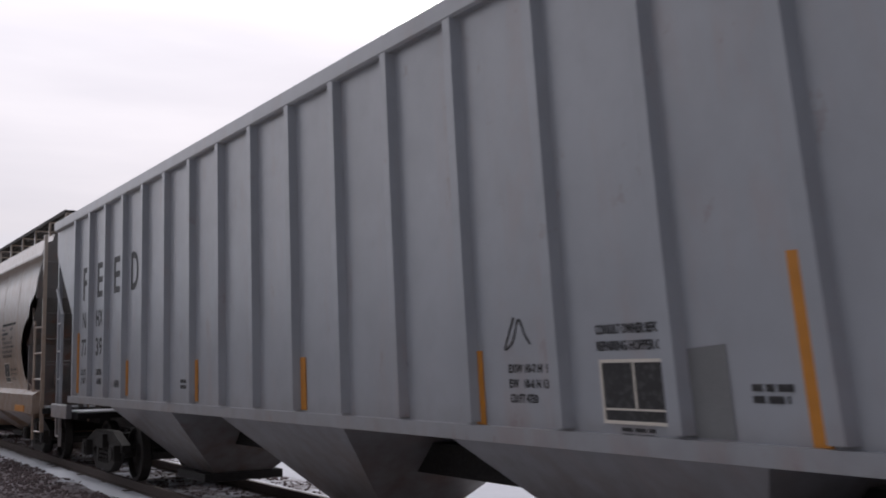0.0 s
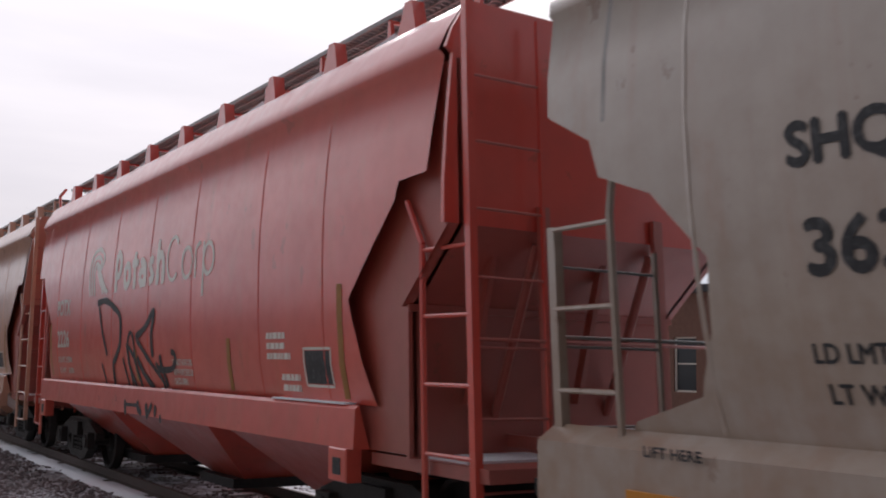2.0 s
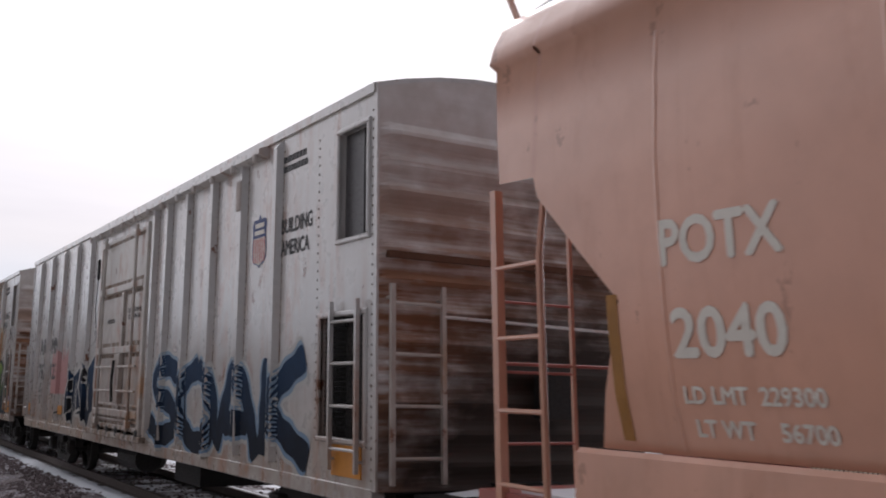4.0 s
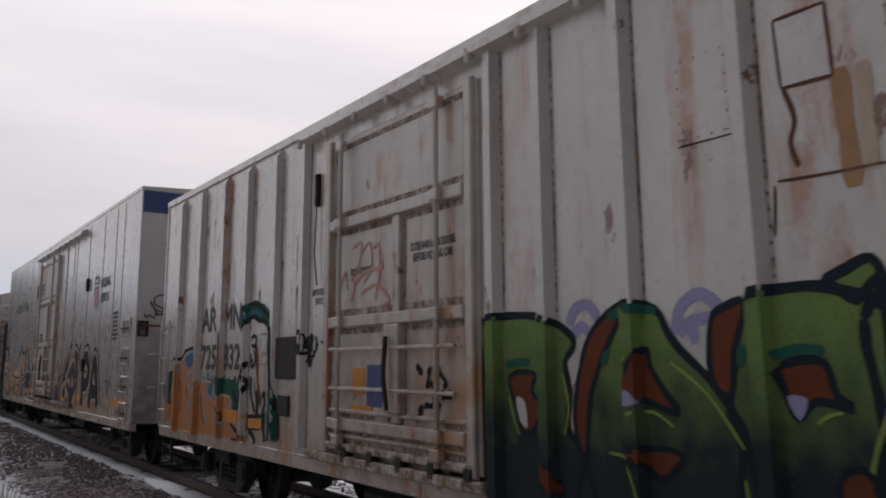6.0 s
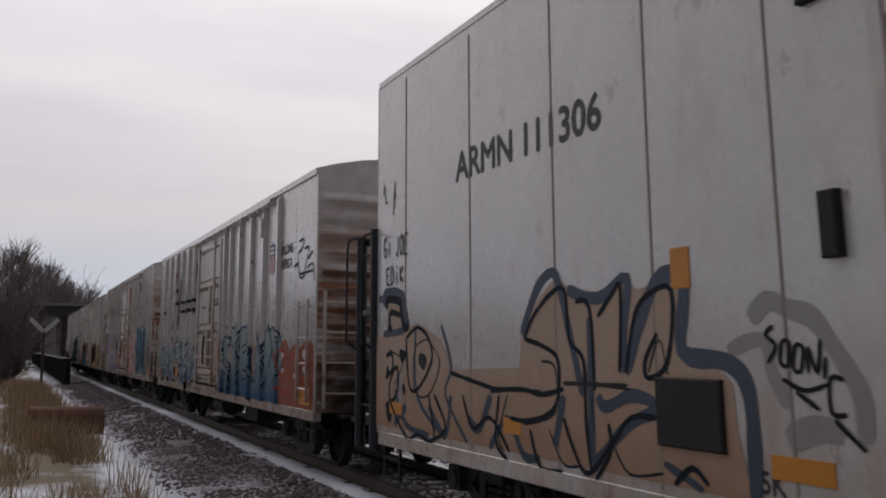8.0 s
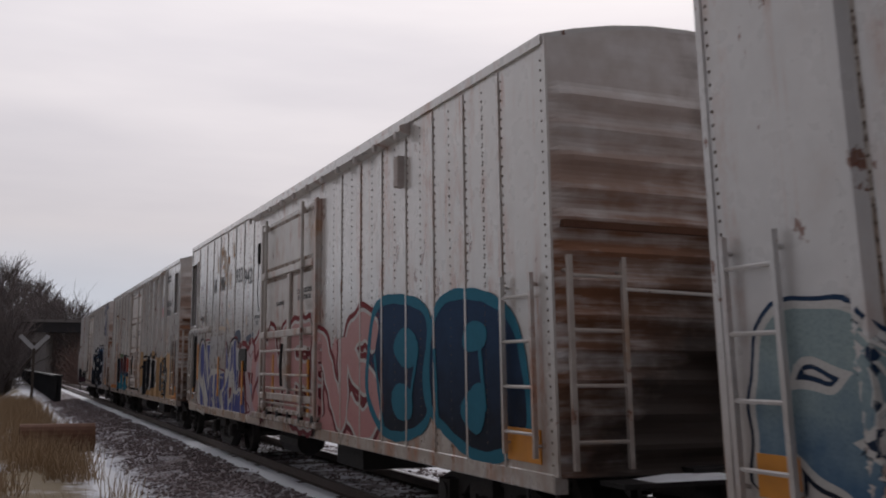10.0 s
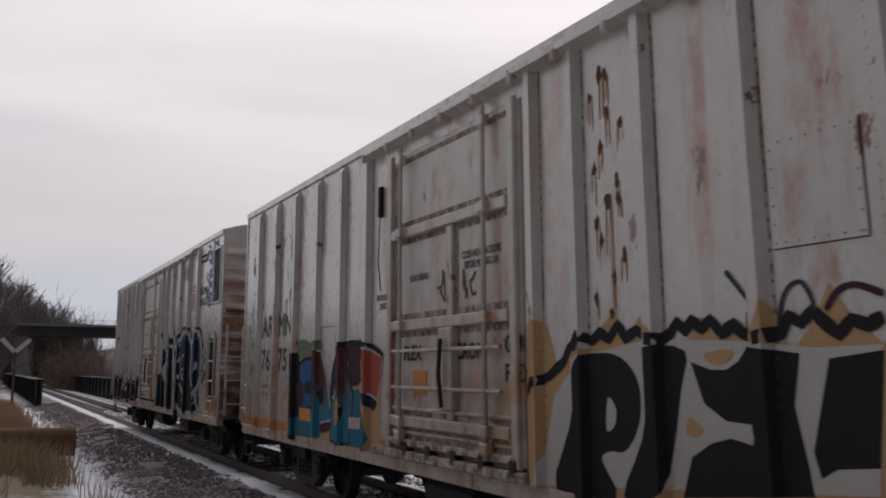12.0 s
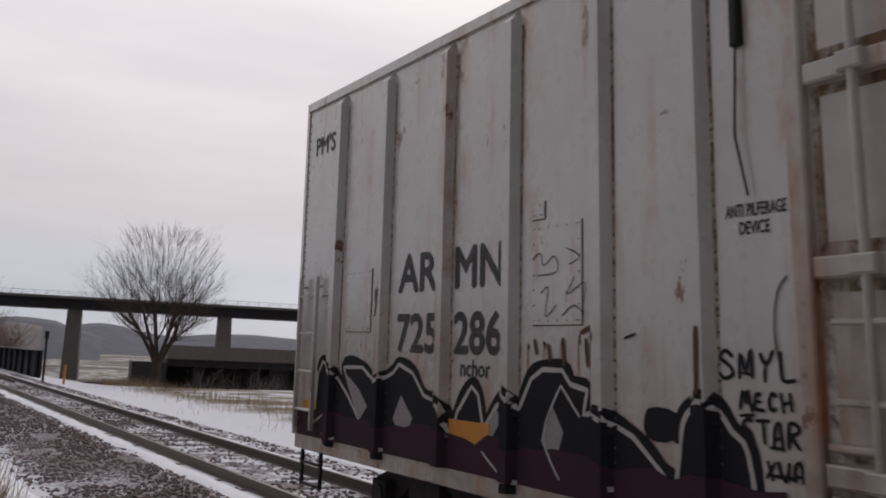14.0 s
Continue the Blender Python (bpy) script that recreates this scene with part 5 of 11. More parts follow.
for w, run in ((0.05, [(9.78, 3.1), (9.42, 3.66)]), (0.11, [(9.42, 3.66), (9.24, 3.1)]), (0.04, [(9.62, 3.27), (9.34, 3.27)]),
               (0.06, [(8.9, 3.38), (9.04, 3.45), (9.16, 3.32), (9.06, 3.2), (8.92, 3.24)]), (0.06, [(8.9, 3.46), (8.88, 3.05), (8.98, 2.94), (9.12, 2.97)]),
               (0.07, [(8.76, 3.1), (8.76, 3.46)]), (0.05, [(8.74, 3.38), (8.66, 3.46), (8.6, 3.44)]), (0.08, [(8.5, 3.1), (8.5, 3.46)]), (0.08, [(8.5, 3.55), (8.5, 3.63)]),
               (0.06, [(8.36, 3.46), (8.35, 3.18), (8.26, 3.11), (8.14, 3.18), (8.13, 3.46)]), (0.07, [(8.0, 3.1), (8.0, 3.46)]), (0.06, [(8.0, 3.38), (7.9, 3.45), (7.83, 3.38), (7.82, 3.1)]), (0.06, [(7.82, 3.38), (7.72, 3.45), (7.65, 3.38), (7.64, 3.1)])):
    part("company_name_shape", ribbon(curve_through(run, False, 4) if len(run) > 2 else run, w, cf_surf, 0.005), M_FADED, beige)
part("leaf_stroke", ribbon(curve_through([(9.62, 3.2), (9.5, 3.38), (9.3, 3.55), (9.15, 3.62)]), 0.06, cf_surf, 0.007), M_GREEN, beige)
part("green_line", ribbon([(9.8, 2.83), (7.75, 2.83)], 0.018, cf_surf, 0.005), M_GREEN, beige)
for tx, yy, zz, hh, ww, mt, bd in (("Wholesale", 8.86, 2.36, 0.3, 1.32, M_BLACK, 0.0), ("GROW", 6.88, 2.66, 0.38, 1.17, M_BLACK, 0.03), ("NG", 5.5, 2.66, 0.38, 0.74, M_BLACK, 0.03),
                                   ("together", 6.87, 2.2, 0.42, 2.1, M_GREEN, 0.0), ("SHQX", 12.25, 2.75, 0.28, 0.88, M_BLACK, 0.03), ("3631", 12.2, 2.25, 0.29, 0.72, M_BLACK, 0.03),
                                   ("LD LMT 229200", 12.25, 1.84, 0.1, 0.8, M_BLACK, 0.008), ("LT WT   56800", 12.2, 1.65, 0.1, 0.8, M_BLACK, 0.008), ("C", 10.92, 2.6, 0.1, 0.08, M_BLACK, 0.01),
                                   ("PLATE", 10.96, 2.76, 0.05, 0.16, M_BLACK, 0.004)):
    part("lettering", words(tx, yy, zz, hh, ww, bold=bd, surf=cf_surf, thick=0.005), mt, beige)
part("figure_stroke", ribbon(curve_through([(5.7, 2.64), (5.66, 3.0), (5.72, 3.2)]), 0.05, cf_surf), M_GREEN, beige)
for d in (-0.2, 0.18):
    part("figure_stroke", ribbon(curve_through([(5.7, 3.1), (5.7 - d * 0.6, 3.3), (5.7 - d, 3.6)]), 0.03, cf_surf), M_GREEN, beige)
part("figure_dot", filled([(5.68 + 0.05 * math.cos(a * 0.63), 3.42 + 0.05 * math.sin(a * 0.63)) for a in range(10)], cf_surf, 0.005, 0.01), M_GREEN, beige)
part("warning_writing", bars(7.85, 2.12, 1.15, 0.42, 5, surf=cf_surf, seed=21), M_REDTEXT, beige)
part("small_writing", bars(3.62, 2.9, 1.6, 0.09, 1, surf=cf_surf, seed=22), M_BLACK, beige)
part("small_writing", bars(3.62, 2.7, 0.85, 0.09, 1, surf=cf_surf, seed=25), M_BLACK, beige)
for tx, zz, ww in (("APPLIED                   06-2015", 2.735, 1.3), ("APPLIED                   06-2015", 2.535, 1.32), ("CAUTION. DO NOT USE STEAM,", 2.435, 1.22), ("BOILING WATER OR SHARP OBJECTS", 2.335, 1.5), ("TO CLEAN. ENTER CAR WITH", 2.235, 1.2), ("CLEAN SOFT SOLED SHOES.", 2.135, 1.15)):
    part("lettering", words(tx, 3.62, zz, 0.065, ww, bold=0.02, surf=cf_surf, thick=0.005), M_BLACK, beige)
for tx, zz, ww, dy in (("EXW 10-8 H 8-9", 1.84, 0.66, 0.0), ("EW   8-0 H15-1", 1.74, 0.64, 0.02), ("CU FT 4275", 1.64, 0.42, 0.08)):
    part("lettering", words(tx, 2.72 - dy, zz, 0.06, ww, bold=0.02, surf=cf_surf, thick=0.005), M_BLACK, beige)
part("lettering", words("LIFT HERE", 13.35, 1.32, 0.06, 0.42, -1.58, 0.02), M_BLACK, beige)
st = part("dark_stencil", filled([(3.45, 1.6), (3.45, 1.99), (2.9, 1.99), (2.9, 1.6)], cf_surf, 0.004, 0.05), M_BLACK, beige, "black inspection stencil in a pale border")
for run in ([(3.47, 1.58), (3.47, 2.01), (2.88, 2.01), (2.88, 1.58), (3.47, 1.58)], [(3.45, 1.7), (2.9, 1.7)], [(3.15, 1.7), (3.15, 1.99)]):
    part("border", ribbon(run, 0.018, cf_surf, 0.006), M_LETTERWHITE, st)
g = Geo()
for a, b, c, d in ((10.72, 11.05, 2.56, 2.575), (10.72, 11.05, 2.86, 2.875), (10.72, 10.735, 2.56, 2.875), (11.035, 11.05, 2.56, 2.875)):
    g.box(-1.56, -1.54, a, b, c, d)
part("plate_frame", g, M_BLACK, beige)
for yy, w, h in ((5.8, 0.12, 0.14), (5.6, 0.9, 0.14)):
    part("maker_mark_shape", Geo().box(-1.59, -1.57, yy - w, yy, 1.16, 1.16 + h), M_BLACK, beige)
for yy, w in ((1.58, 0.95), (13.5, 0.6), (10.4, 0.4), (7.0, 0.5), (4.2, 0.4)):
    part("reflector", Geo().cbox(-1.595, -1.575, yy - w, yy, 1.0, 1.13, 0.003), M_YELLOW, beige, "yellow reflective strip")
part("small_writing", bars(7.6, 1.3, 0.95, 0.12, 2, -1.58, 24), M_BLACK, beige)

# two potash hoppers
PO_PROFILE = [(-1.44, 1.46), (-1.51, 1.8), (-1.54, 2.2), (-1.55, 2.7), (-1.54, 3.2), (-1.50, 3.7), (-1.44, 4.22), (-1.50, 4.26), (-1.44, 4.42), (-1.30, 4.66), (-1.24, 4.68)]
PO_CUT = [(1.45, 1.13), (2.36, 1.46), (3.13, 0.67), (3.28, 0.62), (3.30, 0.2), (4.58, 0.0)]


G_SOOT = text_mat("matt_black_spray", (0.014, 0.013, 0.015))


def sill_face(y, z):
    return -1.575


def potash_hopper(name, u, mat, dark, label, marks, tag, wheel=None):
    car, sf = hopper(name, u, 13.95, PO_PROFILE, PO_CUT, mat, dark, label, (1.3, 12.95), ((2.0, 4.6), (5.1, 8.6), (9.1, 11.9)), seams=(1.95, 3.4, 5.4, 7.05, 8.75, 10.5, 12.1), sill_z=(1.1, 1.46), end_lines=(2.87, 0.62, 2.27), trail=3.3, wheel=wheel, end_mat=M_ORANGE_END if wheel else mat)
    walkway(car, -1.02, -0.4, 5.08, 0.1, 13.9, M_GREYDARK, mat, 1.45, 0.4)
    part("end_handrail", Geo().pipe([(-1.2, 13.9, 4.66), (-1.2, 14.05, 4.95), (-1.2, 13.6, 5.02)], 0.03), mat, car)
    for k in range(9):
        yy = 0.9 + k * 1.5
        part("walkway_saddle", Geo().prism_x([(yy, 4.68), (yy + 0.35, 4.68), (yy + 0.2, 5.02), (yy + 0.08, 5.02)], -1.18, -1.05), mat, car)
        part("saddle_snow", Geo().prism_x([(yy + 0.36, 4.685), (yy + 0.95, 4.685), (yy + 0.85, 4.76), (yy + 0.42, 4.8)], -1.16, -0.9), M_SNOW, car, "snow lodged below the walkway")
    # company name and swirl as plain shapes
    y0, z0 = 8.64, 2.78
    for kind, w, h in (("flag", 0.34, 0.58), ("ring", 0.36, 0.42), ("post", 0.22, 0.52), ("bowl", 0.34, 0.42), ("wave", 0.28, 0.42), ("arch", 0.34, 0.6), ("open", 0.5, 0.6), ("ring", 0.42, 0.42), ("hook", 0.2, 0.42), ("ring", 0.38, 0.42)):
        thin = 0.055 if kind == "open" or y0 < 6.2 else 0.12
        a, b, c, m_ = y0 - thin / 2, y0 - w + thin / 2, z0 + thin / 2, z0 + h / 2
        yc, ry, rz = (a + b) / 2, (a - b) / 2, h / 2 - thin / 2
        runs = {"ring": [[(yc + ry * math.cos(q * 0.698), m_ + rz * math.sin(q * 0.698)) for q in range(10)]], "flag": [[(a, z0), (a, z0 + h - thin / 2), (b + 0.08, z0 + h - thin / 2), (b, z0 + h * 0.7), (b + 0.08, z0 + h * 0.42), (a, z0 + h * 0.42)]],
                "post": [[(yc, z0), (yc, z0 + h)], [(a + 0.08, z0 + 0.36), (b - 0.1, z0 + 0.36)]], "bowl": [[(yc + ry * math.cos(q * 0.698), z0 + 0.15 + 0.09 * math.sin(q * 0.698)) for q in range(10)], [(b, z0), (b, z0 + 0.28), (yc, z0 + h - thin / 2), (a - 0.03, z0 + h - 0.1)]], "wave": [[(b, z0 + h - 0.06), (a, z0 + h * 0.72), (b, z0 + h * 0.3), (a, z0 + 0.06)]], "arch": [[(a, z0), (a, z0 + h)], [(a, z0 + 0.3), (yc, z0 + 0.4), (b, z0 + 0.28), (b, z0)]],
                "open": [[(yc - ry * math.cos(0.7 + q * 0.6), m_ + rz * math.sin(0.7 + q * 0.6)) for q in range(9)]], "hook": [[(a, z0), (a, z0 + h * 0.8), (b, z0 + h)]]}[kind]
        for run in runs:
            part("company_name_shape", ribbon(curve_through(run, False, 4) if len(run) > 2 else run, thin, sf, 0.005), M_LETTERWHITE, car)
        if kind == "ring" and y0 < 5.2:
            part("company_name_shape", ribbon([(a, z0 - 0.22), (a, z0 + h)], thin, sf, 0.005), M_LETTERWHITE, car)
        y0 -= w + (0.07 if thin > 0.1 else 0.06)
    for k in range(3):
        d = 0.13 * k
        pts = curve_through([(10.0 - d * 1.1, 2.78), (10.08 - d, 3.1), (10.0 - d, 3.42 - d * 0.5), (9.6, 3.5 - d), (9.32 + d, 3.35 - d * 0.4), (9.42 + d, 3.2), (9.6, 3.14 + d * 0.3), (9.35 - d * 0.6, 2.9), (9.28 - d, 2.8)])
        part("swirl_emblem", ribbon(pts, 0.07, sf), M_LETTERWHITE, car)
    for tx, yy, zz, hh, ww in (("POTX", 12.1, 2.53, 0.28, 0.9), (marks, 12.06, 2.0, 0.29, 0.82), ("LD LMT  229300", 12.02, 1.75, 0.1, 0.95), ("LT WT    56700", 11.97, 1.57, 0.1, 0.92)):
        part("lettering", words(tx, yy, zz, hh, ww, bold=0.02, surf=sf, thick=0.005), M_LETTERWHITE, car)
    if tag:
        for tx, zz in (("DO NOT MOVE CAR", 1.75), ("WITH HATCHES OR", 1.63), ("GATES OPEN", 1.52)):
            part("lettering", words(tx, 6.08, zz, 0.08, 0.7 if len(tx) > 11 else 0.46, bold=0.01, surf=sf, thick=0.005), M_LETTERWHITE, car)
        for pts, w in (([(9.52, 2.65), (9.08, 2.68), (8.67, 2.58), (8.30, 2.41), (8.28, 2.09), (8.48, 1.87), (8.68, 1.73), (8.73, 1.45)], 0.1),
                       ([(9.41, 2.59), (9.21, 2.23), (8.97, 1.87)], 0.08),
                       ([(9.29, 1.76), (9.16, 1.42)], 0.06),
                       ([(7.98, 2.04), (7.91, 1.86), (7.85, 1.65), (7.60, 1.36)], 0.09),
                       ([(7.80, 2.20), (7.94, 2.04), (7.82, 1.95), (7.63, 1.86), (7.68, 2.11), (7.80, 2.20)], 0.06),
                       ([(8.17, 1.84), (8.03, 1.45)], 0.07),
                       ([(7.91, 1.86), (7.83, 1.43)], 0.07),
                       ([(7.66, 1.94), (7.54, 1.65), (7.41, 1.43)], 0.09),
                       ([(7.51, 1.85), (7.25, 1.61), (6.86, 1.41)], 0.11),
                       ([(7.57, 2.11), (7.11, 2.25), (6.78, 2.45), (6.88, 2.12), (6.84, 1.85)], 0.1),
                       ([(7.53, 2.09), (7.15, 1.89), (6.77, 1.69), (6.54, 1.55), (6.44, 1.39)], 0.08),
                       ([(6.56, 1.88), (6.49, 1.69), (6.37, 1.48)], 0.1),
                       ([(6.73, 1.77), (6.58, 1.69), (6.43, 1.69), (6.12, 1.71), (5.97, 1.80), (5.99, 1.89), (6.12, 1.92)], 0.08),
                       ([(6.68, 1.66), (6.51, 1.73)], 0.08),
                       ([(9.65, 1.38), (7.88, 1.37), (6.81, 1.35), (6.39, 1.36)], 0.06)):
            part("spray_tag_stroke", ribbon(curve_through(pts, False, 5) if len(pts) > 2 else pts, w, sf, 0.008), G_SOOT, car, "black spray paint")
        for pts, w in (([(7.78, 1.27), (7.72, 1.07)], 0.1),
                       ([(7.75, 1.21), (7.16, 1.22)], 0.05),
                       ([(7.22, 1.28), (7.17, 1.17), (7.02, 1.12)], 0.1),
                       ([(6.86, 1.26), (6.78, 1.10), (6.61, 1.26)], 0.1),
                       ([(6.48, 1.25), (6.47, 1.11)], 0.1),
                       ([(6.28, 1.14), (6.24, 1.04)], 0.09),
                       ([(9.09, 1.28), (9.07, 1.21)], 0.03),
                       ([(8.19, 1.29), (8.19, 1.23)], 0.03)):
            part("spray_tag_stroke", ribbon(pts, w, sill_face, 0.006), G_SOOT, car)
    for tx, yy, zz, n in ((0.55, 3.2, 2.1, 3), (0.45, 2.9, 1.7, 2)):
        part("small_writing", bars(yy, zz, tx, 0.1 * n, n, surf=sf, seed=int(yy * 10)), M_LETTERWHITE, car)
    st = part("dark_stencil", filled([(2.35, 1.62), (2.35, 1.92), (1.85, 1.92), (1.85, 1.62)], sf, 0.004, 0.05), M_BLACK, car, "black inspection stencil in a pale border")
    part("border", ribbon([(2.37, 1.6), (2.37, 1.94), (1.83, 1.94), (1.83, 1.6), (2.37, 1.6)], 0.025, sf, 0.005), M_LETTERWHITE, st)
    for yy, za, zb in ((1.62, 1.5, 2.5), (4.23, 1.50, 2.06), (7.6, 1.52, 1.95), (12.55, 1.52, 2.4)):
        part("reflector", filled([(yy - 0.05, za), (yy - 0.05, zb), (yy + 0.05, zb), (yy + 0.05, za)], sf, 0.004, 0.05), M_YELLOW_DULL, car, "dull yellow upright strip")
    part("sill_snow", Geo().box(-1.55, -1.42, 1.5, 3.0, 1.46, 1.475), M_SNOW, car, "line of snow on the sill")
    for yy in (1.55, 12.6):
        b = part("jacking_pad", Geo().cbox(-1.6, -1.45, yy - 0.16, yy + 0.16, 0.82, 1.1), mat, car)
        part("pad_hole", Geo().box(-1.605, -1.59, yy - 0.07, yy + 0.07, 0.88, 1.02), M_BLACK, b)
    return car


potash_hopper("potash_hopper", 37.05, M_RED, M_REDDARK, "red round-sided hopper car with white lettering and a black spray tag", "2226", True)
potash_hopper("potash_hopper", 52.24, M_ORANGE, M_REDDARK, "faded orange round-sided hopper car with snow on its sill", "2040", False, (-0.08, 0.02, 2.45))


def tall_reefer(name, u, length):
    """A smooth-sided, excess-height refrigerator car."""
    car = thing(name, "tall smooth white refrigerator car with blue-topped ends", "railway car", "cars of the train")
    x, z0, top = -SIDE, 0.85, 5.16
    mat = M_CLEAN
    part("side_wall", Geo().box(x, x + 0.08, 0, length, z0, top), mat, car)
    part("far_side_wall", Geo().box(-x - 0.08, -x, 0, length, z0, top), mat, car)
    part("roof", Geo().prism_y([(-SIDE - 0.01, top - 0.02), (-SIDE - 0.01, top + 0.05), (0, top + 0.12), (SIDE + 0.01, top + 0.05), (SIDE + 0.01, top - 0.02)], 0, length), mat, car)
    for y, s in ((0, -1), (length, 1)):
        e = part("end_wall", Geo().box(-SIDE, SIDE, min(y, y + s * 0.05), max(y, y + s * 0.05), z0, top), M_CLEANEND, car)
        part("blue_band", Geo().box(-SIDE + 0.02, SIDE - 0.02, min(y, y + s * 0.056), max(y, y + s * 0.056), 4.72, top - 0.03), M_BLUE, e, "blue excess-height band")
        for xx in (-0.9, 0.9):
            part("end_stake", Geo().box(xx - 0.06, xx + 0.06, min(y, y + s * 0.14), max(y, y + s * 0.14), z0, 2.6), mat, e)
        coupler(car, y, s)
    wx, wz = -0.41, 2.12
    w_ = part("brake_wheel", ring_mesh(wx, -0.3, wz, 0.3, 0.024, 24), M_RUST, car, "rusty hand brake wheel")
    part("wheel_dish", Geo().tube((wx, -0.27, wz), (wx, -0.22, wz), 0.3 * 0.66, 0.3 * 0.5, n=18), M_RUST, w_, "dished rusty wheel centre")
    for k in range(7):
        a = 2 * math.pi * k / 7
        part("spoke", Geo().tube((wx, -0.28, wz), (wx + 0.3 * math.cos(a), -0.3, wz + 0.3 * math.sin(a)), 0.02, n=5), M_RUST, w_)
    part("hub", Geo().tube((wx, -0.02, wz), (wx, -0.33, wz), 0.05, n=10), M_STEEL, w_)
    part("brake_box", Geo().cbox(wx - 0.42, wx + 0.1, -0.22, -0.05, wz - 0.55, wz - 0.15), M_STEEL, car)
    part("gear_drum", Geo().tube((wx - 0.5, -0.16, wz - 0.5), (wx - 0.5, -0.16, wz + 0.12), 0.1, n=12), M_CLEANEND, car, "white cylinder beside the brake wheel")
    part("brake_chain", Geo().pipe([(wx - 0.05, -0.2, wz - 0.4), (wx - 0.02, -0.2, wz - 1.2), (wx + 0.05, -0.15, 0.95)], 0.03), M_RUST, car, "rusty brake chain")
    part("grab_rail", Geo().tube((-1.4, -0.14, 2.62), (1.4, -0.14, 2.58), 0.02), M_RUST, car)
    for xx in (-1.4, -0.6, 0.5):
        part("rail_bracket", Geo().cbox(xx - 0.04, xx + 0.04, -0.16, -0.05, 2.55, 2.66), M_RUST, car)
    part("corner_bracket", Geo().box(-1.5, -1.32, -0.12, -0.05, 2.42, 2.44).box(-1.5, -1.32, -0.12, -0.05, 2.68, 2.7).box(-1.5, -1.47, -0.12, -0.05, 2.44, 2.68).box(-1.35, -1.32, -0.12, -0.05, 2.44, 2.68), M_STEEL, car)
    for zz in (1.5, 2.1):
        part("end_rung", Geo().tube((-1.3, -0.14, zz), (-0.72, -0.14, zz), 0.018), mat, car)
    # ladder pockets at the leading corner and the trailing corner
    for y0 in (0.36,):
        for zz in (2.6, 2.05, 1.52, 1.03):
            f = Geo()
            for a, b, c, d in ((y0 - 0.05, y0 + 0.62, zz + 0.11, zz + 0.17), (y0 - 0.05, y0 + 0.62, zz - 0.17, zz - 0.11), (y0 - 0.05, y0, zz - 0.11, zz + 0.11), (y0 + 0.57, y0 + 0.62, zz - 0.11, zz + 0.11)):
                f.cbox(x - 0.035, x, a, b, c, d)
            p = part("step_pocket", f, mat, car)
            part("pocket_back", Geo().box(x - 0.006, x, y0, y0 + 0.57, zz - 0.11, zz + 0.11), M_GREYDARK, p)
            part("grab_bar", Geo().tube((x - 0.05, y0 - 0.03, zz - 0.02), (x - 0.05, y0 + 0.6, zz - 0.02), 0.018), M_RUST, p)
    for yy in (1.35, 2.1, 3.35, 5.0, 6.6, 7.95, 13.2, 14.5, 15.9, 17.6, 19.4):
        part("panel_seam", Geo().cbox(x - 0.006, x + 0.01, yy - 0.012, yy + 0.012, z0 + 0.05, top - 0.1, 0.002), M_SEAM, car)
    plug_door(car, 9.0, 12.35, 1.05, 4.75, x, M_DOOR, (1.4, 2.45, 3.62), label="tall white plug door with rust-stained lock rods")
    door_track(car, 5.5, 12.9, 5.0, x, mat)
    tall = part("end_post", Geo().tube((x + 0.02, length + 0.11, 0.62), (x + 0.02, length + 0.11, 3.35), 0.085, n=12), M_NAVYSTEEL, car, "round blue-black end post with a hoop handle")
    part("second_post", Geo().tube((x + 0.02, length + 0.72, 0.62), (x + 0.02, length + 0.72, 3.3), 0.07, n=12), M_NAVYSTEEL, tall)
    for yy in (length + 0.11, length + 0.72):
        part("hoop", Geo().pipe([(x - 0.05, yy, 3.3), (x - 0.16, yy, 3.26), (x - 0.18, yy, 3.1), (x - 0.18, yy, 1.95), (x - 0.05, yy, 1.85)], 0.016), M_NAVYSTEEL, tall)
    for zz, rr_ in ((1.15, 0.018), (2.3, 0.05), (3.05, 0.018)):
        part("tie_bar", Geo().tube((x + 0.02, length + 0.17, zz), (x + 0.02, length + 0.66, zz), rr_), M_NAVYSTEEL, tall)
    part("hanger", Geo().box(x + 0.08, x + 0.2, length, length + 0.72, 3.2, 3.28), M_STEEL, tall)
    part("door_sill", Geo().cbox(x - 0.1, x + 0.02, 6.0, 12.8, 0.9, 1.0), M_ENDS, car)
    sill_and_steps(car, 0, length, z0, mat)
    shield(car, 3.92, 3.48, 0.8, x)
    part("slogan", words("BUILDING", 3.48, 3.52, 0.21, 1.0, x, 0.01), M_BLACK, car)
    part("slogan", words("AMERICA", 3.46, 3.2, 0.21, 0.9, x, 0.01), M_BLACK, car)
    part("lettering", words("ARMN 111306", 17.95, 3.56, 0.32, 2.85, x, 0.012), M_BLACK, car)
    part("end_lettering", on_end(words("EXCESS HEIGHT CAR", 0, 4.2, 0.17, 1.9), 0, -0.95, -0.05), M_BLACK, car)
    part("end_writing", on_end(bars(0, 3.98, 1.0, 0.34, 6, seed=35), 0, -0.6, -0.05), M_BLACK, car)
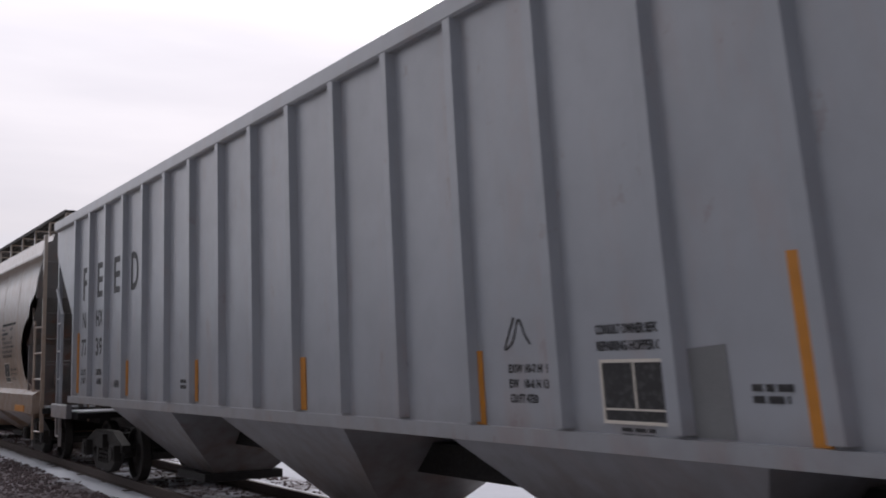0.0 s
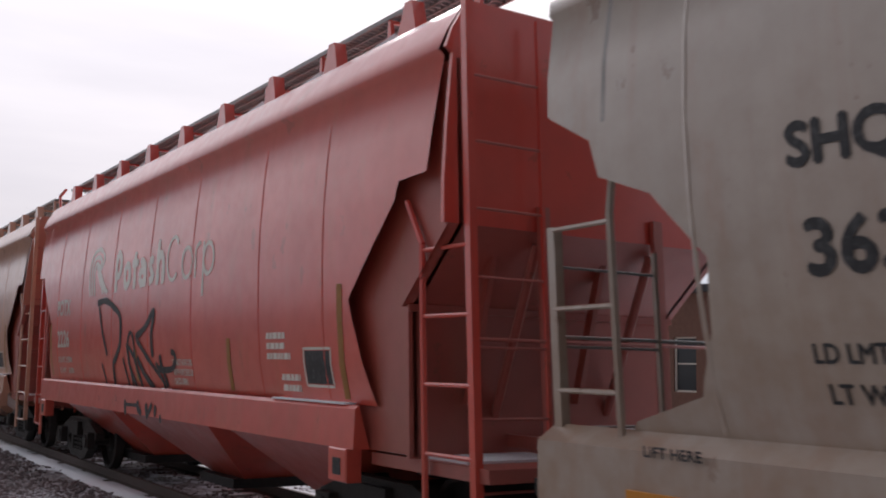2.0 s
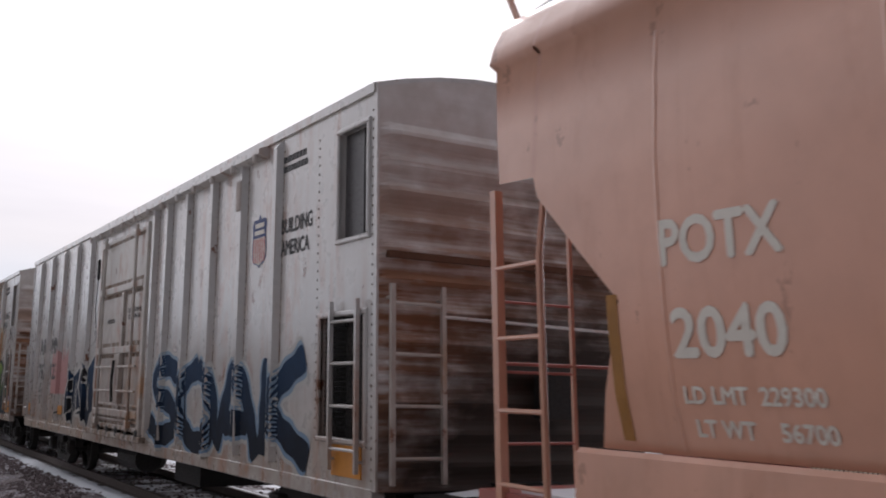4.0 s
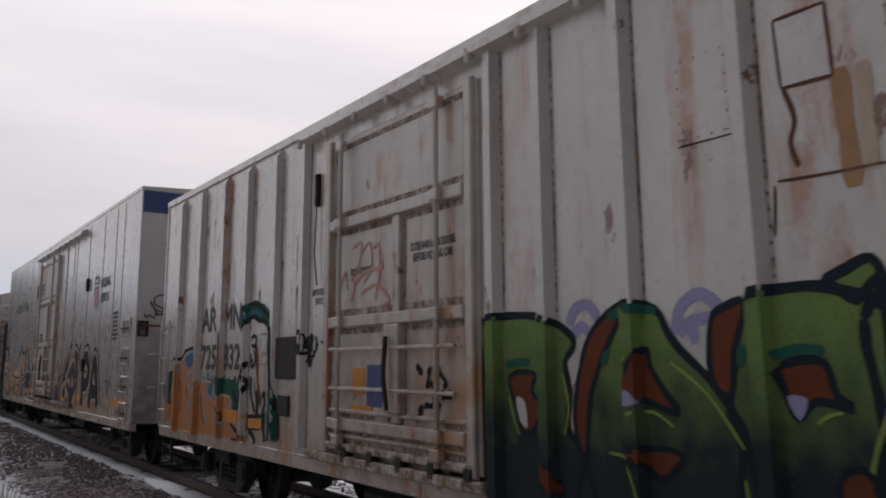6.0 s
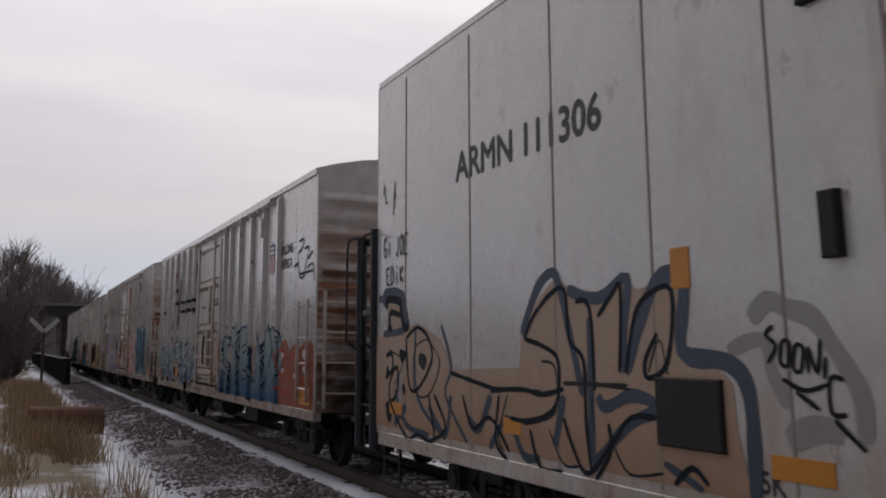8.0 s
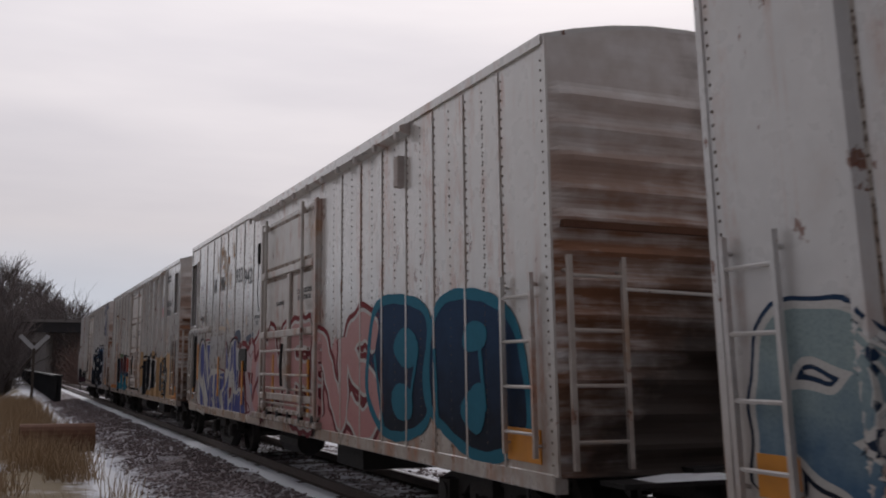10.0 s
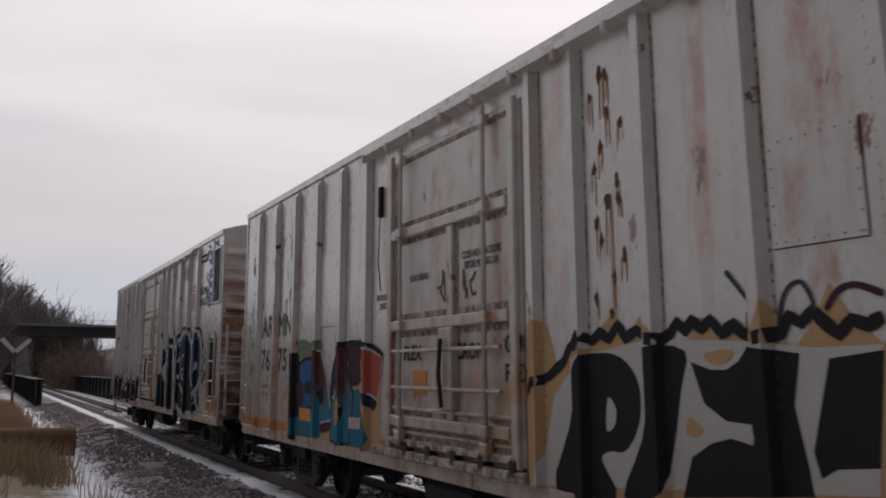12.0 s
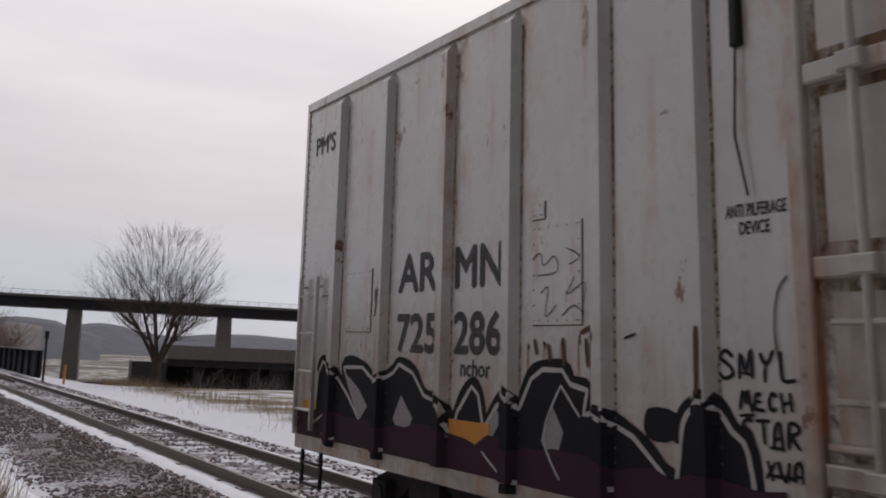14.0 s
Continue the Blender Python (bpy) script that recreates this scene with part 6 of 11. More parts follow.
    for run in ([(-1.39, 2.83), (-1.35, 2.76), (-1.30, 2.82), (-1.23, 2.77), (-1.18, 2.85), (-1.24, 2.98), (-1.29, 3.07), (-1.22, 2.94), (-1.10, 2.88)],
                [(-1.02, 3.21), (-1.20, 3.15), (-1.21, 3.02), (-1.07, 2.95), (-1.01, 2.88), (-1.11, 2.82), (-1.20, 2.87)],
                [(-1.08, 2.84), (-1.00, 3.15), (-0.94, 3.26), (-0.77, 3.02), (-0.69, 3.03), (-0.88, 3.36)],
                [(-0.66, 3.55), (-0.77, 3.49), (-0.74, 3.34), (-0.54, 3.24), (-0.39, 3.21), (-0.26, 3.39), (-0.41, 3.52), (-0.61, 3.57), (-0.72, 3.48)],
                [(-0.76, 3.10), (-0.61, 3.07), (-0.40, 3.15), (-0.18, 3.15), (-0.04, 2.96), (-0.04, 2.76), (0.08, 2.70), (0.08, 2.85)]):
        g = ribbon(curve_through(run, False, 5), 0.03, flat_side)
        g.v = [(b, -0.055, c) for a, b, c in g.v]
        part("end_tag", g, M_TAGBROWN, car, "brown looping pen tag")
    part("small_writing", bars(2.0, 2.95, 0.55, 0.6, 7, x, 31), M_BLACK, car)
    part("notice", words("SEAL", 10.1, 1.95, 0.09, 0.25, x - 0.04, 0.008), M_BLACK, car)
    for tx, yy, zz, w in (("CLOSE AND LOCK", 12.05, 4.1, 0.75), ("DOORS BEFORE", 12.05, 3.98, 0.65), ("MOVING CAR", 12.0, 3.86, 0.55)):
        part("notice", words(tx, yy, zz, 0.085, w, x - 0.037, 0.008), M_BLACK, car)
    part("small_writing", bars(10.7, 3.3, 0.6, 0.2, 2, x - 0.036, 33), M_BLACK, car)
    part("small_writing", bars(11.9, 2.75, 0.6, 0.3, 3, x - 0.036, 34), M_BLACK, car)
    for yy, zz, hh in ((4.9, 3.55, 0.28), (4.9, 1.75, 0.28), (12.8, 3.84, 0.36), (12.75, 2.35, 0.38)):
        part("vent_grille", Geo().cbox(x - 0.06, x, yy - 0.07, yy + 0.07, zz, zz + hh), M_STEEL, car)
    part("reefer_intake", Geo().cbox(x - 0.04, x, 13.79, 14.49, 1.2, 1.66), M_STEEL, car, "dark square machinery intake")
    part("placard", Geo().cbox(x - 0.008, x, 14.07, 14.28, 2.26, 2.54, 0.002), M_YELLOW, car, "orange placard with black bars")
    for yy, w in ((1.75, 1.0), (5.6, 0.5), (16.9, 0.35), (13.4, 0.5), (19.9, 0.4)):
        part("reflector", Geo().cbox(x - 0.008, x, yy - w, yy, 1.1, 1.24, 0.002), M_YELLOW, car, "orange reflective strip")
    # black exhaust stacks at the trailing end
    for xx, yy, h in ((-1.2, length + 0.5, 3.5), (-0.75, length + 1.6, 3.55)):
        part("end_upright", Geo().tube((xx, yy, 0.93), (xx, yy, h), 0.08, n=12), M_NAVYSTEEL, car, "black steel end upright")
    for zz in (1.3, 2.35, 2.75, 3.3):
        part("end_rail", Geo().tube((-1.2, length + 0.5, zz), (-0.75, length + 1.6, zz), 0.028), M_STEEL, car)
        part("end_rail", Geo().tube((-1.2, length + 0.5, zz), (1.2, length + 0.5, zz), 0.028), M_STEEL, car)
    part("machine_cabinet", Geo().cbox(-0.9, 1.2, length + 0.15, length + 1.5, 0.95, 2.1), M_STEEL, car, "black machinery cabinet on the end platform")
    part("trail_platform", Geo().box(-1.3, 1.3, length, length + 1.75, 0.86, 0.93), M_STEEL, car)
    running_gear(car, (2.4, length - 2.4))
    TRAIN.append((car, u))
    return car


M_NAVYSTEEL = plain("blue_black_steel", (0.018, 0.02, 0.03), 0.45, 0.2, 0.3, 5)
M_TAGBROWN = plain("brown_marker_ink", (0.10, 0.065, 0.055), 0.7, 0, 0.2, 6)
M_SEAM = plain("dirty_joint_sealant", (0.28, 0.24, 0.2), 0.8, 0, 0.3, 6)
RIBS_N, RIBS_F = (2.3, 3.38, 4.45, 5.5, 6.42, 7.1), (11.05, 11.95, 13.02, 14.02, 15.16, 16.25)
c5 = reefer("refrigerator_car", 67.95, 17.45, ("ARMN", "762123", ("135200", "84800")), label="weathered white refrigerator car with black and blue graffiti", ribs_far=(11.3, 12.5, 13.75, 15.0, 16.3), marks_y=(16.05, 14.75))
c6 = reefer("refrigerator_car", 87.6, 17.3, ("ARMN", "725832", None), mat=M_WHITE2, marks_y=(15.06, 14.0), label="rust-streaked white refrigerator car with green bubble graffiti")
c7 = tall_reefer("refrigerator_car", 107.0, 20.35)
c8 = reefer("refrigerator_car", 130.15, 17.45, ("ARMN", "765128", None), label="white refrigerator car with blue and red graffiti along its foot", upper=False)
SEAMS9 = (0.9, 1.7, 2.5, 3.3, 4.1, 4.9, 5.7, 10.25, 11.0, 11.8, 12.58, 13.37, 14.13, 14.89, 15.66, 16.6)
c9 = reefer("refrigerator_car", 149.72, 17.6, None, mat=M_WHITE2, unit_end="far", rib_style="seam", ribs_near=SEAMS9[:7], ribs_far=SEAMS9[8:], door=(6.65, 10.1), shields=False, top=4.66,
            label="riveted white refrigerator car with rust and blue lettering graffiti")
for tx, yy, zz, ww in (("AR", 14.78, 3.37, 0.34), ("MN", 14.02, 3.36, 0.42), ("933", 12.5, 3.40, 0.6), ("942", 11.74, 3.32, 0.66)):
    part("lettering", words(tx, yy, zz, 0.3, ww, -SIDE, 0.012), M_BLACK, c9)
part("guard_beam", Geo().cbox(-SIDE - 0.06, -SIDE, 14.95, 17.5, 2.55, 2.65), M_WHITE2, c9)
part("brace", Geo().prism_x([(16.74, 3.4), (16.68, 3.4), (16.0, 2.66), (16.06, 2.66)], -SIDE - 0.025, -SIDE), M_WHITE2, c9)
c10 = reefer("refrigerator_car", 169.2, 17.4, ("ARMN", "761751", ("134700", "85300")), mat=M_WHITE2, label="rust-pocked white refrigerator car with black block graffiti", ribs_far=(11.12, 12.07, 13.1, 14.2, 15.27, 16.35), marks_y=(16.18, 15.17))
c11 = reefer("refrigerator_car", 188.62, 17.25, ("ARMN", "725286", None), marks_y=(14.88, 13.87), label="last white refrigerator car with black and blue graffiti")

# ---- the surroundings ----


def plate_girders():
    """A railway bridge of two black plate girders beside the track."""
    for x0 in (2.95, 8.9):
        b = thing("plate_girder", "black steel plate girder of a railway bridge", "bridge", "bridge girders")
        part("web", Geo().box(x0, x0 + 0.1, 64, 175, -1.2, 1.2), M_GIRDER, b)
        part("top_flange", Geo().box(x0 - 0.22, x0 + 0.32, 64, 175, 1.2, 1.26), M_GIRDER, b, "flange with a line of snow")
        part("bottom_flange", Geo().box(x0 - 0.22, x0 + 0.32, 64, 175, -1.28, -1.2), M_GIRDER, b)
        for k in range(38):
            y = 64 + k * 3.0
            part("stiffener", Geo().box(x0 - 0.16, x0 + 0.26, y, y + 0.08, -1.2, 1.2), M_GIRDER, b)
    d = thing("bridge_deck", "open timber deck of the railway bridge", "bridge")
    part("deck", Geo().box(3.2, 8.9, 64, 176, -0.75, -0.42), M_TIE, d)


def road_bridge():
    """High road bridge across the valley on tapered concrete piers."""
    b = thing("road_bridge", "long dark road bridge on grey concrete piers", "bridge")
    c = Vector((44.0, 195.0, 0))
    along = Vector((0.974, -0.225, 0))
    turn = math.atan2(along.y, along.x)
    b.matrix_world = pose(c.x, c.y, 0, 0, 0, math.degrees(turn))
    part("girder", Geo().box(-150, 190, -4, 4, 8.0, 9.8), M_DECK, b)
    part("deck", Geo().box(-150, 190, -5, 5, 9.8, 10.25), M_CONCRETE, b)
    for k in range(8):
        x = -120.5 + k * 27.35
        p = Geo().frustum((x - 1.15, x + 1.15, -3, 3), 8.0, (x - 1.5, x + 1.5, -3.2, 3.2), -5)
        part("pier", p, M_CONCRETE, b)
    r = part("railing", Geo().box(-150, 190, -4.95, -4.9, 11.0, 11.06).box(-150, 190, -4.95, -4.9, 10.6, 10.64), M_CONCRETE, b)
    g = Geo()
    for k in range(170):
        g.box(-150 + 2 * k, -149.92 + 2 * k, -4.96, -4.88, 10.25, 11.0)
    part("railing_posts", g, M_CONCRETE, b)
    # low road bridge in front of it
    b = thing("low_bridge", "low grey concrete road bridge on dark piles", "bridge")
    b.matrix_world = pose(40, 92, 0, 0, 0, -10)
    part("parapet", Geo().box(-16, 60, -3, 3, 0.75, 2.0), M_CONCRETE, b)
    part("beam", Geo().box(-16, 60, -2.7, 2.7, 0.1, 0.75), M_DECK, b)
    for k in range(10):
        part("pile", Geo().frustum((-13.5 + 7 * k, -12.5 + 7 * k, -2, 2), 0.1, (-13.5 + 7 * k, -12.5 + 7 * k, -2, 2), -5), M_DECK, b)
    # dark sheet fills the space under the deck in place of shade
    part("underdeck_shade", Geo().box(-16, 60, 2.0, 2.4, -5, 0.1), M_DECK, b, "dark sheet standing for the shade under the deck")
    part("abutment", Geo().box(-19, -16, -3, 3, -5, 0.4), M_DECK, b)


def limbs(g, p, d, length, r, level, rnd, spread, n_child):
    """Grows one tapered limb and its children."""
    segs = 3
    for k in range(segs):
        q = p + d * (length / segs)
        r1 = r * (1 - 0.22)
        g.tube(p, q, r, r1, n=6 if level < 2 else (4 if level < 4 else 3))
        d = (d + Vector((rnd.gauss(0, 0.1), rnd.gauss(0, 0.1), rnd.gauss(0.03, 0.07)))).normalized()
        if level < 5 and (k > 0 or level > 0):
            for _ in range(n_child if level < 4 else n_child + 1):
                side = Vector((rnd.gauss(0, 1), rnd.gauss(0, 1), rnd.gauss(0.25, 0.5))).normalized()
                limbs(g, q, (d * (1 - spread) + side * spread).normalized(), length * rnd.uniform(0.52, 0.78), r1 * 0.55, level + 1, rnd, spread, n_child)
                if level > 3:
                    break
        p, r = q, r1


def bare_tree(x, y, z, height, seed, name="bare_tree", label="leafless tree with a dense twiggy crown", n_child=2):
    t = thing(name, label, "tree")
    t.matrix_world = pose(x, y, z)
    rnd = random.Random(seed)
    g = Geo()
    h0 = height * 0.2
    g.tube((0, 0, -0.4), (0, 0, h0), height * 0.028, height * 0.022, n=8)
    part("trunk", g, M_BARK, t)
    g = Geo()
    for k in range(6):
        a = k * 1.05 + rnd.uniform(-0.3, 0.3)
        d = Vector((math.cos(a) * 0.5, math.sin(a) * 0.5, 1.0)).normalized()
        limbs(g, Vector((0, 0, h0 * rnd.uniform(0.7, 1.0))), d, height * 0.30, height * 0.012, 1, rnd, 0.42, n_child)
    part("crown", g, M_BARK, t)
    return t


def brush(name, x0, x1, y0, y1, z, h, count, seed, label, mat, spread=0.3, r=0.03):
    """A thicket of thin bare stems."""
    rnd, g = random.Random(seed), Geo()
    for _ in range(count):
        x, y = rnd.uniform(x0, x1), rnd.uniform(y0, y1)
        hh = h * rnd.uniform(0.55, 1.1) * (0.6 + 0.4 * math.sin(3.1 * (x - x0) / (x1 - x0)))
        p = Vector((x, y, z))
        d = Vector((rnd.gauss(0, spread), rnd.gauss(0, spread), 1)).normalized()
        for k in range(3):
            q = p + d * hh / 3
            g.tube(p, q, r * (1 - k * 0.28), r * (0.72 - k * 0.28), n=3)
            for _ in range(2 + k):
                s = (d + Vector((rnd.gauss(0, 0.6), rnd.gauss(0, 0.6), rnd.gauss(0.1, 0.3)))).normalized()
                e = p + (q - p) * rnd.random()
                m = e + s * hh * 0.28
                g.tube(e, m, r * 0.45, r * 0.2, n=3)
                s2 = (s + Vector((rnd.gauss(0, 0.6), rnd.gauss(0, 0.6), rnd.gauss(0.2, 0.3)))).normalized()
                g.tube(m, m + s2 * hh * 0.16, r * 0.25, r * 0.1, n=3)
            p = q
            d = (d + Vector((rnd.gauss(0, 0.15), rnd.gauss(0, 0.15), 0.05))).normalized()
    return lone(name, g, mat, label, "woods", "stuff")


def twiggy_crowns(name, trees, mat, label, seed, count=300, r=0.045):
    """Fine outer twigs of bare trees standing close together: short forked sprays filling rounded crowns."""
    rnd, g = random.Random(seed), Geo()
    for x, y, z, h, w in trees:
        for _ in range(count):
            a, k, t = rnd.uniform(0, 6.283), rnd.random() ** 0.5, rnd.random()
            rr = w * k * math.sin(math.pi * (0.12 + 0.8 * t)) ** 0.7
            p = Vector((x + rr * math.cos(a), y + rr * math.sin(a), z + h * (0.25 + 0.7 * t)))
            d = Vector((math.cos(a) * 0.5 * k, math.sin(a) * 0.5 * k, 1.0 - 0.4 * k)).normalized()
            length = h * rnd.uniform(0.06, 0.11)
            q = p + d * length
            g.tube(p, q, r, r * 0.66, n=3)
            for _ in range(3):
                e = (d + Vector((rnd.gauss(0, 0.45), rnd.gauss(0, 0.45), rnd.gauss(0.1, 0.25)))).normalized()
                f = p + (q - p) * rnd.uniform(0.3, 1.0)
                g.tube(f, f + e * length * rnd.uniform(0.5, 0.9), r * 0.58, r * 0.22, n=3)
    return lone(name, g, mat, label, "woods", "stuff")


def hills():
    """Low ridges round the valley, and an added unseen bank that blocks low sky."""
    # the last entry stands out of view, added to dim the cars' lower sides
    for name, r0, r1, a0, a1, h, seed, mat, lab in (("wooded_hill", 215, 330, -50, 8, 20, 3, M_WOODS, "dark wooded hillside of bare trees"), ("far_hill", 700, 1000, -60, 130, 17, 5, M_HILL, "low hazy hills along the horizon"),
                                                  ("wooded_ridge", 420, 560, 2, 11, 14, 9, M_HILL, "hazy bare ridge behind the bridge"), ("unseen_blocking_bank", 34, 70, 95, 310, 13, 12, M_WOODS, "unseen slope added behind the onlooker to block low sky")):
        n = int((a1 - a0) * 2) + 2
        v = []
        for i in range(n):
            a = radians(a0 + (a1 - a0) * i / (n - 1))
            e = min(1, 4 * min(i, n - 1 - i) / n)
            hh = h * (0.35 + 0.65 * e) * (0.85 + 0.5 * noise.noise((i * 0.13, seed, 0)))
            for r, z in ((r0, -6), (r0 + (r1 - r0) * 0.4, hh * 0.75), (r0 + (r1 - r0) * 0.7, hh), (r1, -6)):
                v.append((math.sin(a) * r, math.cos(a) * r, z))
        f = [(j * 4 + i, j * 4 + i + 1, j * 4 + i + 5, j * 4 + i + 4) for j in range(n - 1) for i in range(3)]
        lone(name, Geo().add(v, f), mat, lab, "hill", "structure", smooth=True)


def grass():
    rnd, g = random.Random(5), Geo()
    for _ in range(6500):
        y = rnd.uniform(9, 62)
        x = rnd.uniform(-9, 1.75 - 0.25 * rnd.random()) if rnd.random() < 0.75 else rnd.gauss(0.9, 0.5)
        if x > 1.9 or noise.noise((x * 0.6, y * 0.35, 8.0)) < -0.05:
            continue
        for _ in range(6):
            bx, by = x + rnd.gauss(0, 0.09), y + rnd.gauss(0, 0.09)
            h = rnd.uniform(0.25, 0.75)
            dx, dy = rnd.gauss(0, 0.16), rnd.gauss(0, 0.16)
            w = 0.006
            g.add([(bx - w, by, GROUND_Z), (bx + w, by, GROUND_Z), (bx + dx * 0.5 + w * 0.7, by + dy * 0.5, GROUND_Z + h * 0.65), (bx + dx * 0.5 - w * 0.7, by + dy * 0.5, GROUND_Z + h * 0.65), (bx + dx, by + dy, GROUND_Z + h)],
                  [(0, 1, 2, 3), (3, 2, 4)])
    for _ in range(900):
        y, x = rnd.uniform(24, 62), 13 + rnd.gauss(0, 1.0)
        z = GROUND_Z - 0.6
        for _ in range(5):
            bx, by = x + rnd.gauss(0, 0.2), y + rnd.gauss(0, 0.2)
            h, dx, w = rnd.uniform(0.5, 1.1), rnd.gauss(0, 0.2), 0.014
            g.add([(bx - w, by, z), (bx + w, by, z), (bx + dx, by, z + h)], [(0, 1, 2)])
    lone("dry_grass", g, M_GRASS, "tufts of dry straw-coloured grass in snow", "grass", "stuff")


def small_things():
    p = thing("steel_pipe", "short rusty steel pipe lying in dry grass", "pipe")
    n = 20
    v = []
    for x in (0.45, 2.2):
        for r in (0.37, 0.34):
            v += [(x, 27.2 + r * math.cos(2 * math.pi * k / n), GROUND_Z + 0.36 + r * math.sin(2 * math.pi * k / n)) for k in range(n)]
    f = []
    for k in range(n):
        j = (k + 1) % n
        f += [(k, j, 2 * n + j, 2 * n + k), (n + j, n + k, 3 * n + k, 3 * n + j), (j, k, n + k, n + j), (2 * n + k, 2 * n + j, 3 * n + j, 3 * n + k)]
    part("shell", Geo().add(v, f), M_RUST, p, smooth=False)
    part("inside_soil", Geo().box(0.5, 2.15, 26.95, 27.45, GROUND_Z, GROUND_Z + 0.08), M_TIE, p)
    s = thing("crossbuck_sign", "white crossbuck railway sign on a post", "sign")
    s.matrix_world = pose(1.45, 58, GROUND_Z)
    part("post", Geo().box(-0.07, 0.07, -0.07, 0.07, -0.6, 3.4), M_TIE, s)
    for k in (-1, 1):
        b = part("blade", Geo().box(0.04, 1.0, -0.02, 0.02, -0.11, 0.11), M_SIGNBACK, s, "pale sign blade")
        b.matrix_local = pose(0, -0.1 - 0.02 * k, 3.05, 0, -90 + 45 * k, 0)
    for x, y, h, mt, lab in ((9.0, 55.0, 1.25, M_YELLOW, "yellow marker post beside the track"), (8.2, 56.5, 2.6, M_STEEL, "thin dark signal post")):
        s = thing("marker_post" if mt is M_YELLOW else "signal_post", lab, "post")
        s.matrix_world = pose(x, y, GROUND_Z - 0.3)
        part("shaft", Geo().tube((0, 0, -0.3), (0, 0, h), 0.06, n=8), mt, s)
        part("cap", Geo().box(-0.1, 0.1, -0.04, 0.04, h - 0.02, h + (0.05 if mt is M_YELLOW else 0.4)), mt, s)
    f_ = thing("wire_fence", "thin dark wire fence across the snow", "fence")
    for k in range(16):
        part("post", Geo().tube((13.5 + 1.8 * k, 52 + 0.6 * k, -2.4), (13.5 + 1.8 * k, 52 + 0.6 * k, -0.2), 0.05), M_STEEL, f_)
    for z in (-0.4, -0.9, -1.4):
        part("wire", Geo().tube((13.5, 52, z), (40.5, 61, z), 0.015, n=4), M_STEEL, f_)
    b = thing("barrier_rail", "low dark guard rail beside the road", "barrier")
    part("rail", Geo().box(10.5, 15.5, 66, 66.1, -1.0, -0.6), M_STEEL, b)
    for k in range(3):
        part("post", Geo().box(11 + 2 * k, 11.1 + 2 * k, 66.1, 66.2, -3, -0.6), M_STEEL, b)


def brick_building():
    b = thing("brick_building", "brown brick trackside building with tall windows", "building")
    x0, x1, y0, y1, z0, z1 = 30.5, 31.5, 24.8, 36.0, -0.6, 4.95
    holes = [(y0 + 0.9 + 2.2 * k, y0 + 2.1 + 2.2 * k, 1.0, 3.2) for k in range(5)]
    part("wall", Geo().holed_wall(x0, x0 + 0.3, y0, y1, z0, z1, holes), M_BRICK, b)
    part("side_wall", Geo().box(x0 + 0.3, x1, y0, y0 + 0.3, z0, z1).box(x0 + 0.3, x1, y1 - 0.3, y1, z0, z1).box(x1 - 0.3, x1, y0 + 0.3, y1 - 0.3, z0, z1), M_BRICK, b)
    part("roof", Geo().box(x0 - 0.25, x1 + 0.25, y0 - 0.25, y1 + 0.25, z1, z1 + 0.3), M_DECK, b)
    for h in holes:
        w = part("window", Geo().box(x0 + 0.14, x0 + 0.16, *h), M_GLASS, b)
        g = Geo()
        for a, c, d, e in ((h[0], h[1], h[2], h[2] + 0.07), (h[0], h[1], h[3] - 0.07, h[3]), (h[0], h[0] + 0.07, h[2], h[3]), (h[1] - 0.07, h[1], h[2], h[3]), (h[0], h[1], 2.1, 2.15)):
            g.box(x0 + 0.08, x0 + 0.14, a, c, d, e)
        part("frame", g, M_LETTERWHITE, w)
    f_ = thing("picket_fence", "dark iron picket fence in snow", "fence")
    g = Geo()
    for k in range(90):
        g.box(24.0, 24.03, 8 + 0.15 * k, 8.03 + 0.15 * k, -0.4, 0.8)
    part("pickets", g, M_STEEL, f_)
    part("rail", Geo().box(23.99, 24.04, 8, 21.5, 0.65, 0.7).box(23.99, 24.04, 8, 21.5, -0.2, -0.15), M_STEEL, f_)


plate_girders()
road_bridge()
hills()
bare_tree(15.0, 60.5, -1.2, 12.0, 4)
twiggy_crowns("tree_twigs", [(15.0, 60.5, 0.2, 8.6, 3.7)], M_BARK, "fine outer twigs of a leafless tree", 41, 480, 0.011)
bare_tree(45.0, 112, -4, 7, 8, label="small leafless tree far off", n_child=1)
for i, (x, y, h) in enumerate(((-7, 110, 19), (-3, 116, 18), (0.5, 113, 17), (5.8, 228, 28), (10.5, 232, 25), (15.2, 236, 21), (20.0, 239, 17), (2.6, 236, 30), (-11, 112, 19))):
    bare_tree(x, y, -3, h, 20 + i, label="leafless tree on the wooded hillside", n_child=1)
rt = random.Random(77)
CROWNS = [(-9.0 + 0.85 * k + rt.uniform(-0.4, 0.4), 114 + rt.uniform(-5, 9), -3.5, (15.6 if k < 11 else 15.6 - 0.62 * (k - 10)) * rt.uniform(0.88, 1.05), rt.uniform(1.6, 2.6)) for k in range(24)]
# the nearer crowns stand before the road bridge, the rest behind it
NEAR_CROWNS = [c for c in CROWNS if c[0] < 1.4]
FAR_CROWNS = [(x * 1.9, y * 1.9, -5.0, h * 1.72, w * 1.9) for x, y, z, h, w in CROWNS if x >= 1.4]
twiggy_crowns("bare_woods", NEAR_CROWNS, M_TWIGS, "dense grey-brown crowns of leafless woods on the bank", 31)
twiggy_crowns("far_woods", FAR_CROWNS, M_TWIGS, "grey-brown leafless woods behind the road bridge", 32, 300, 0.085)
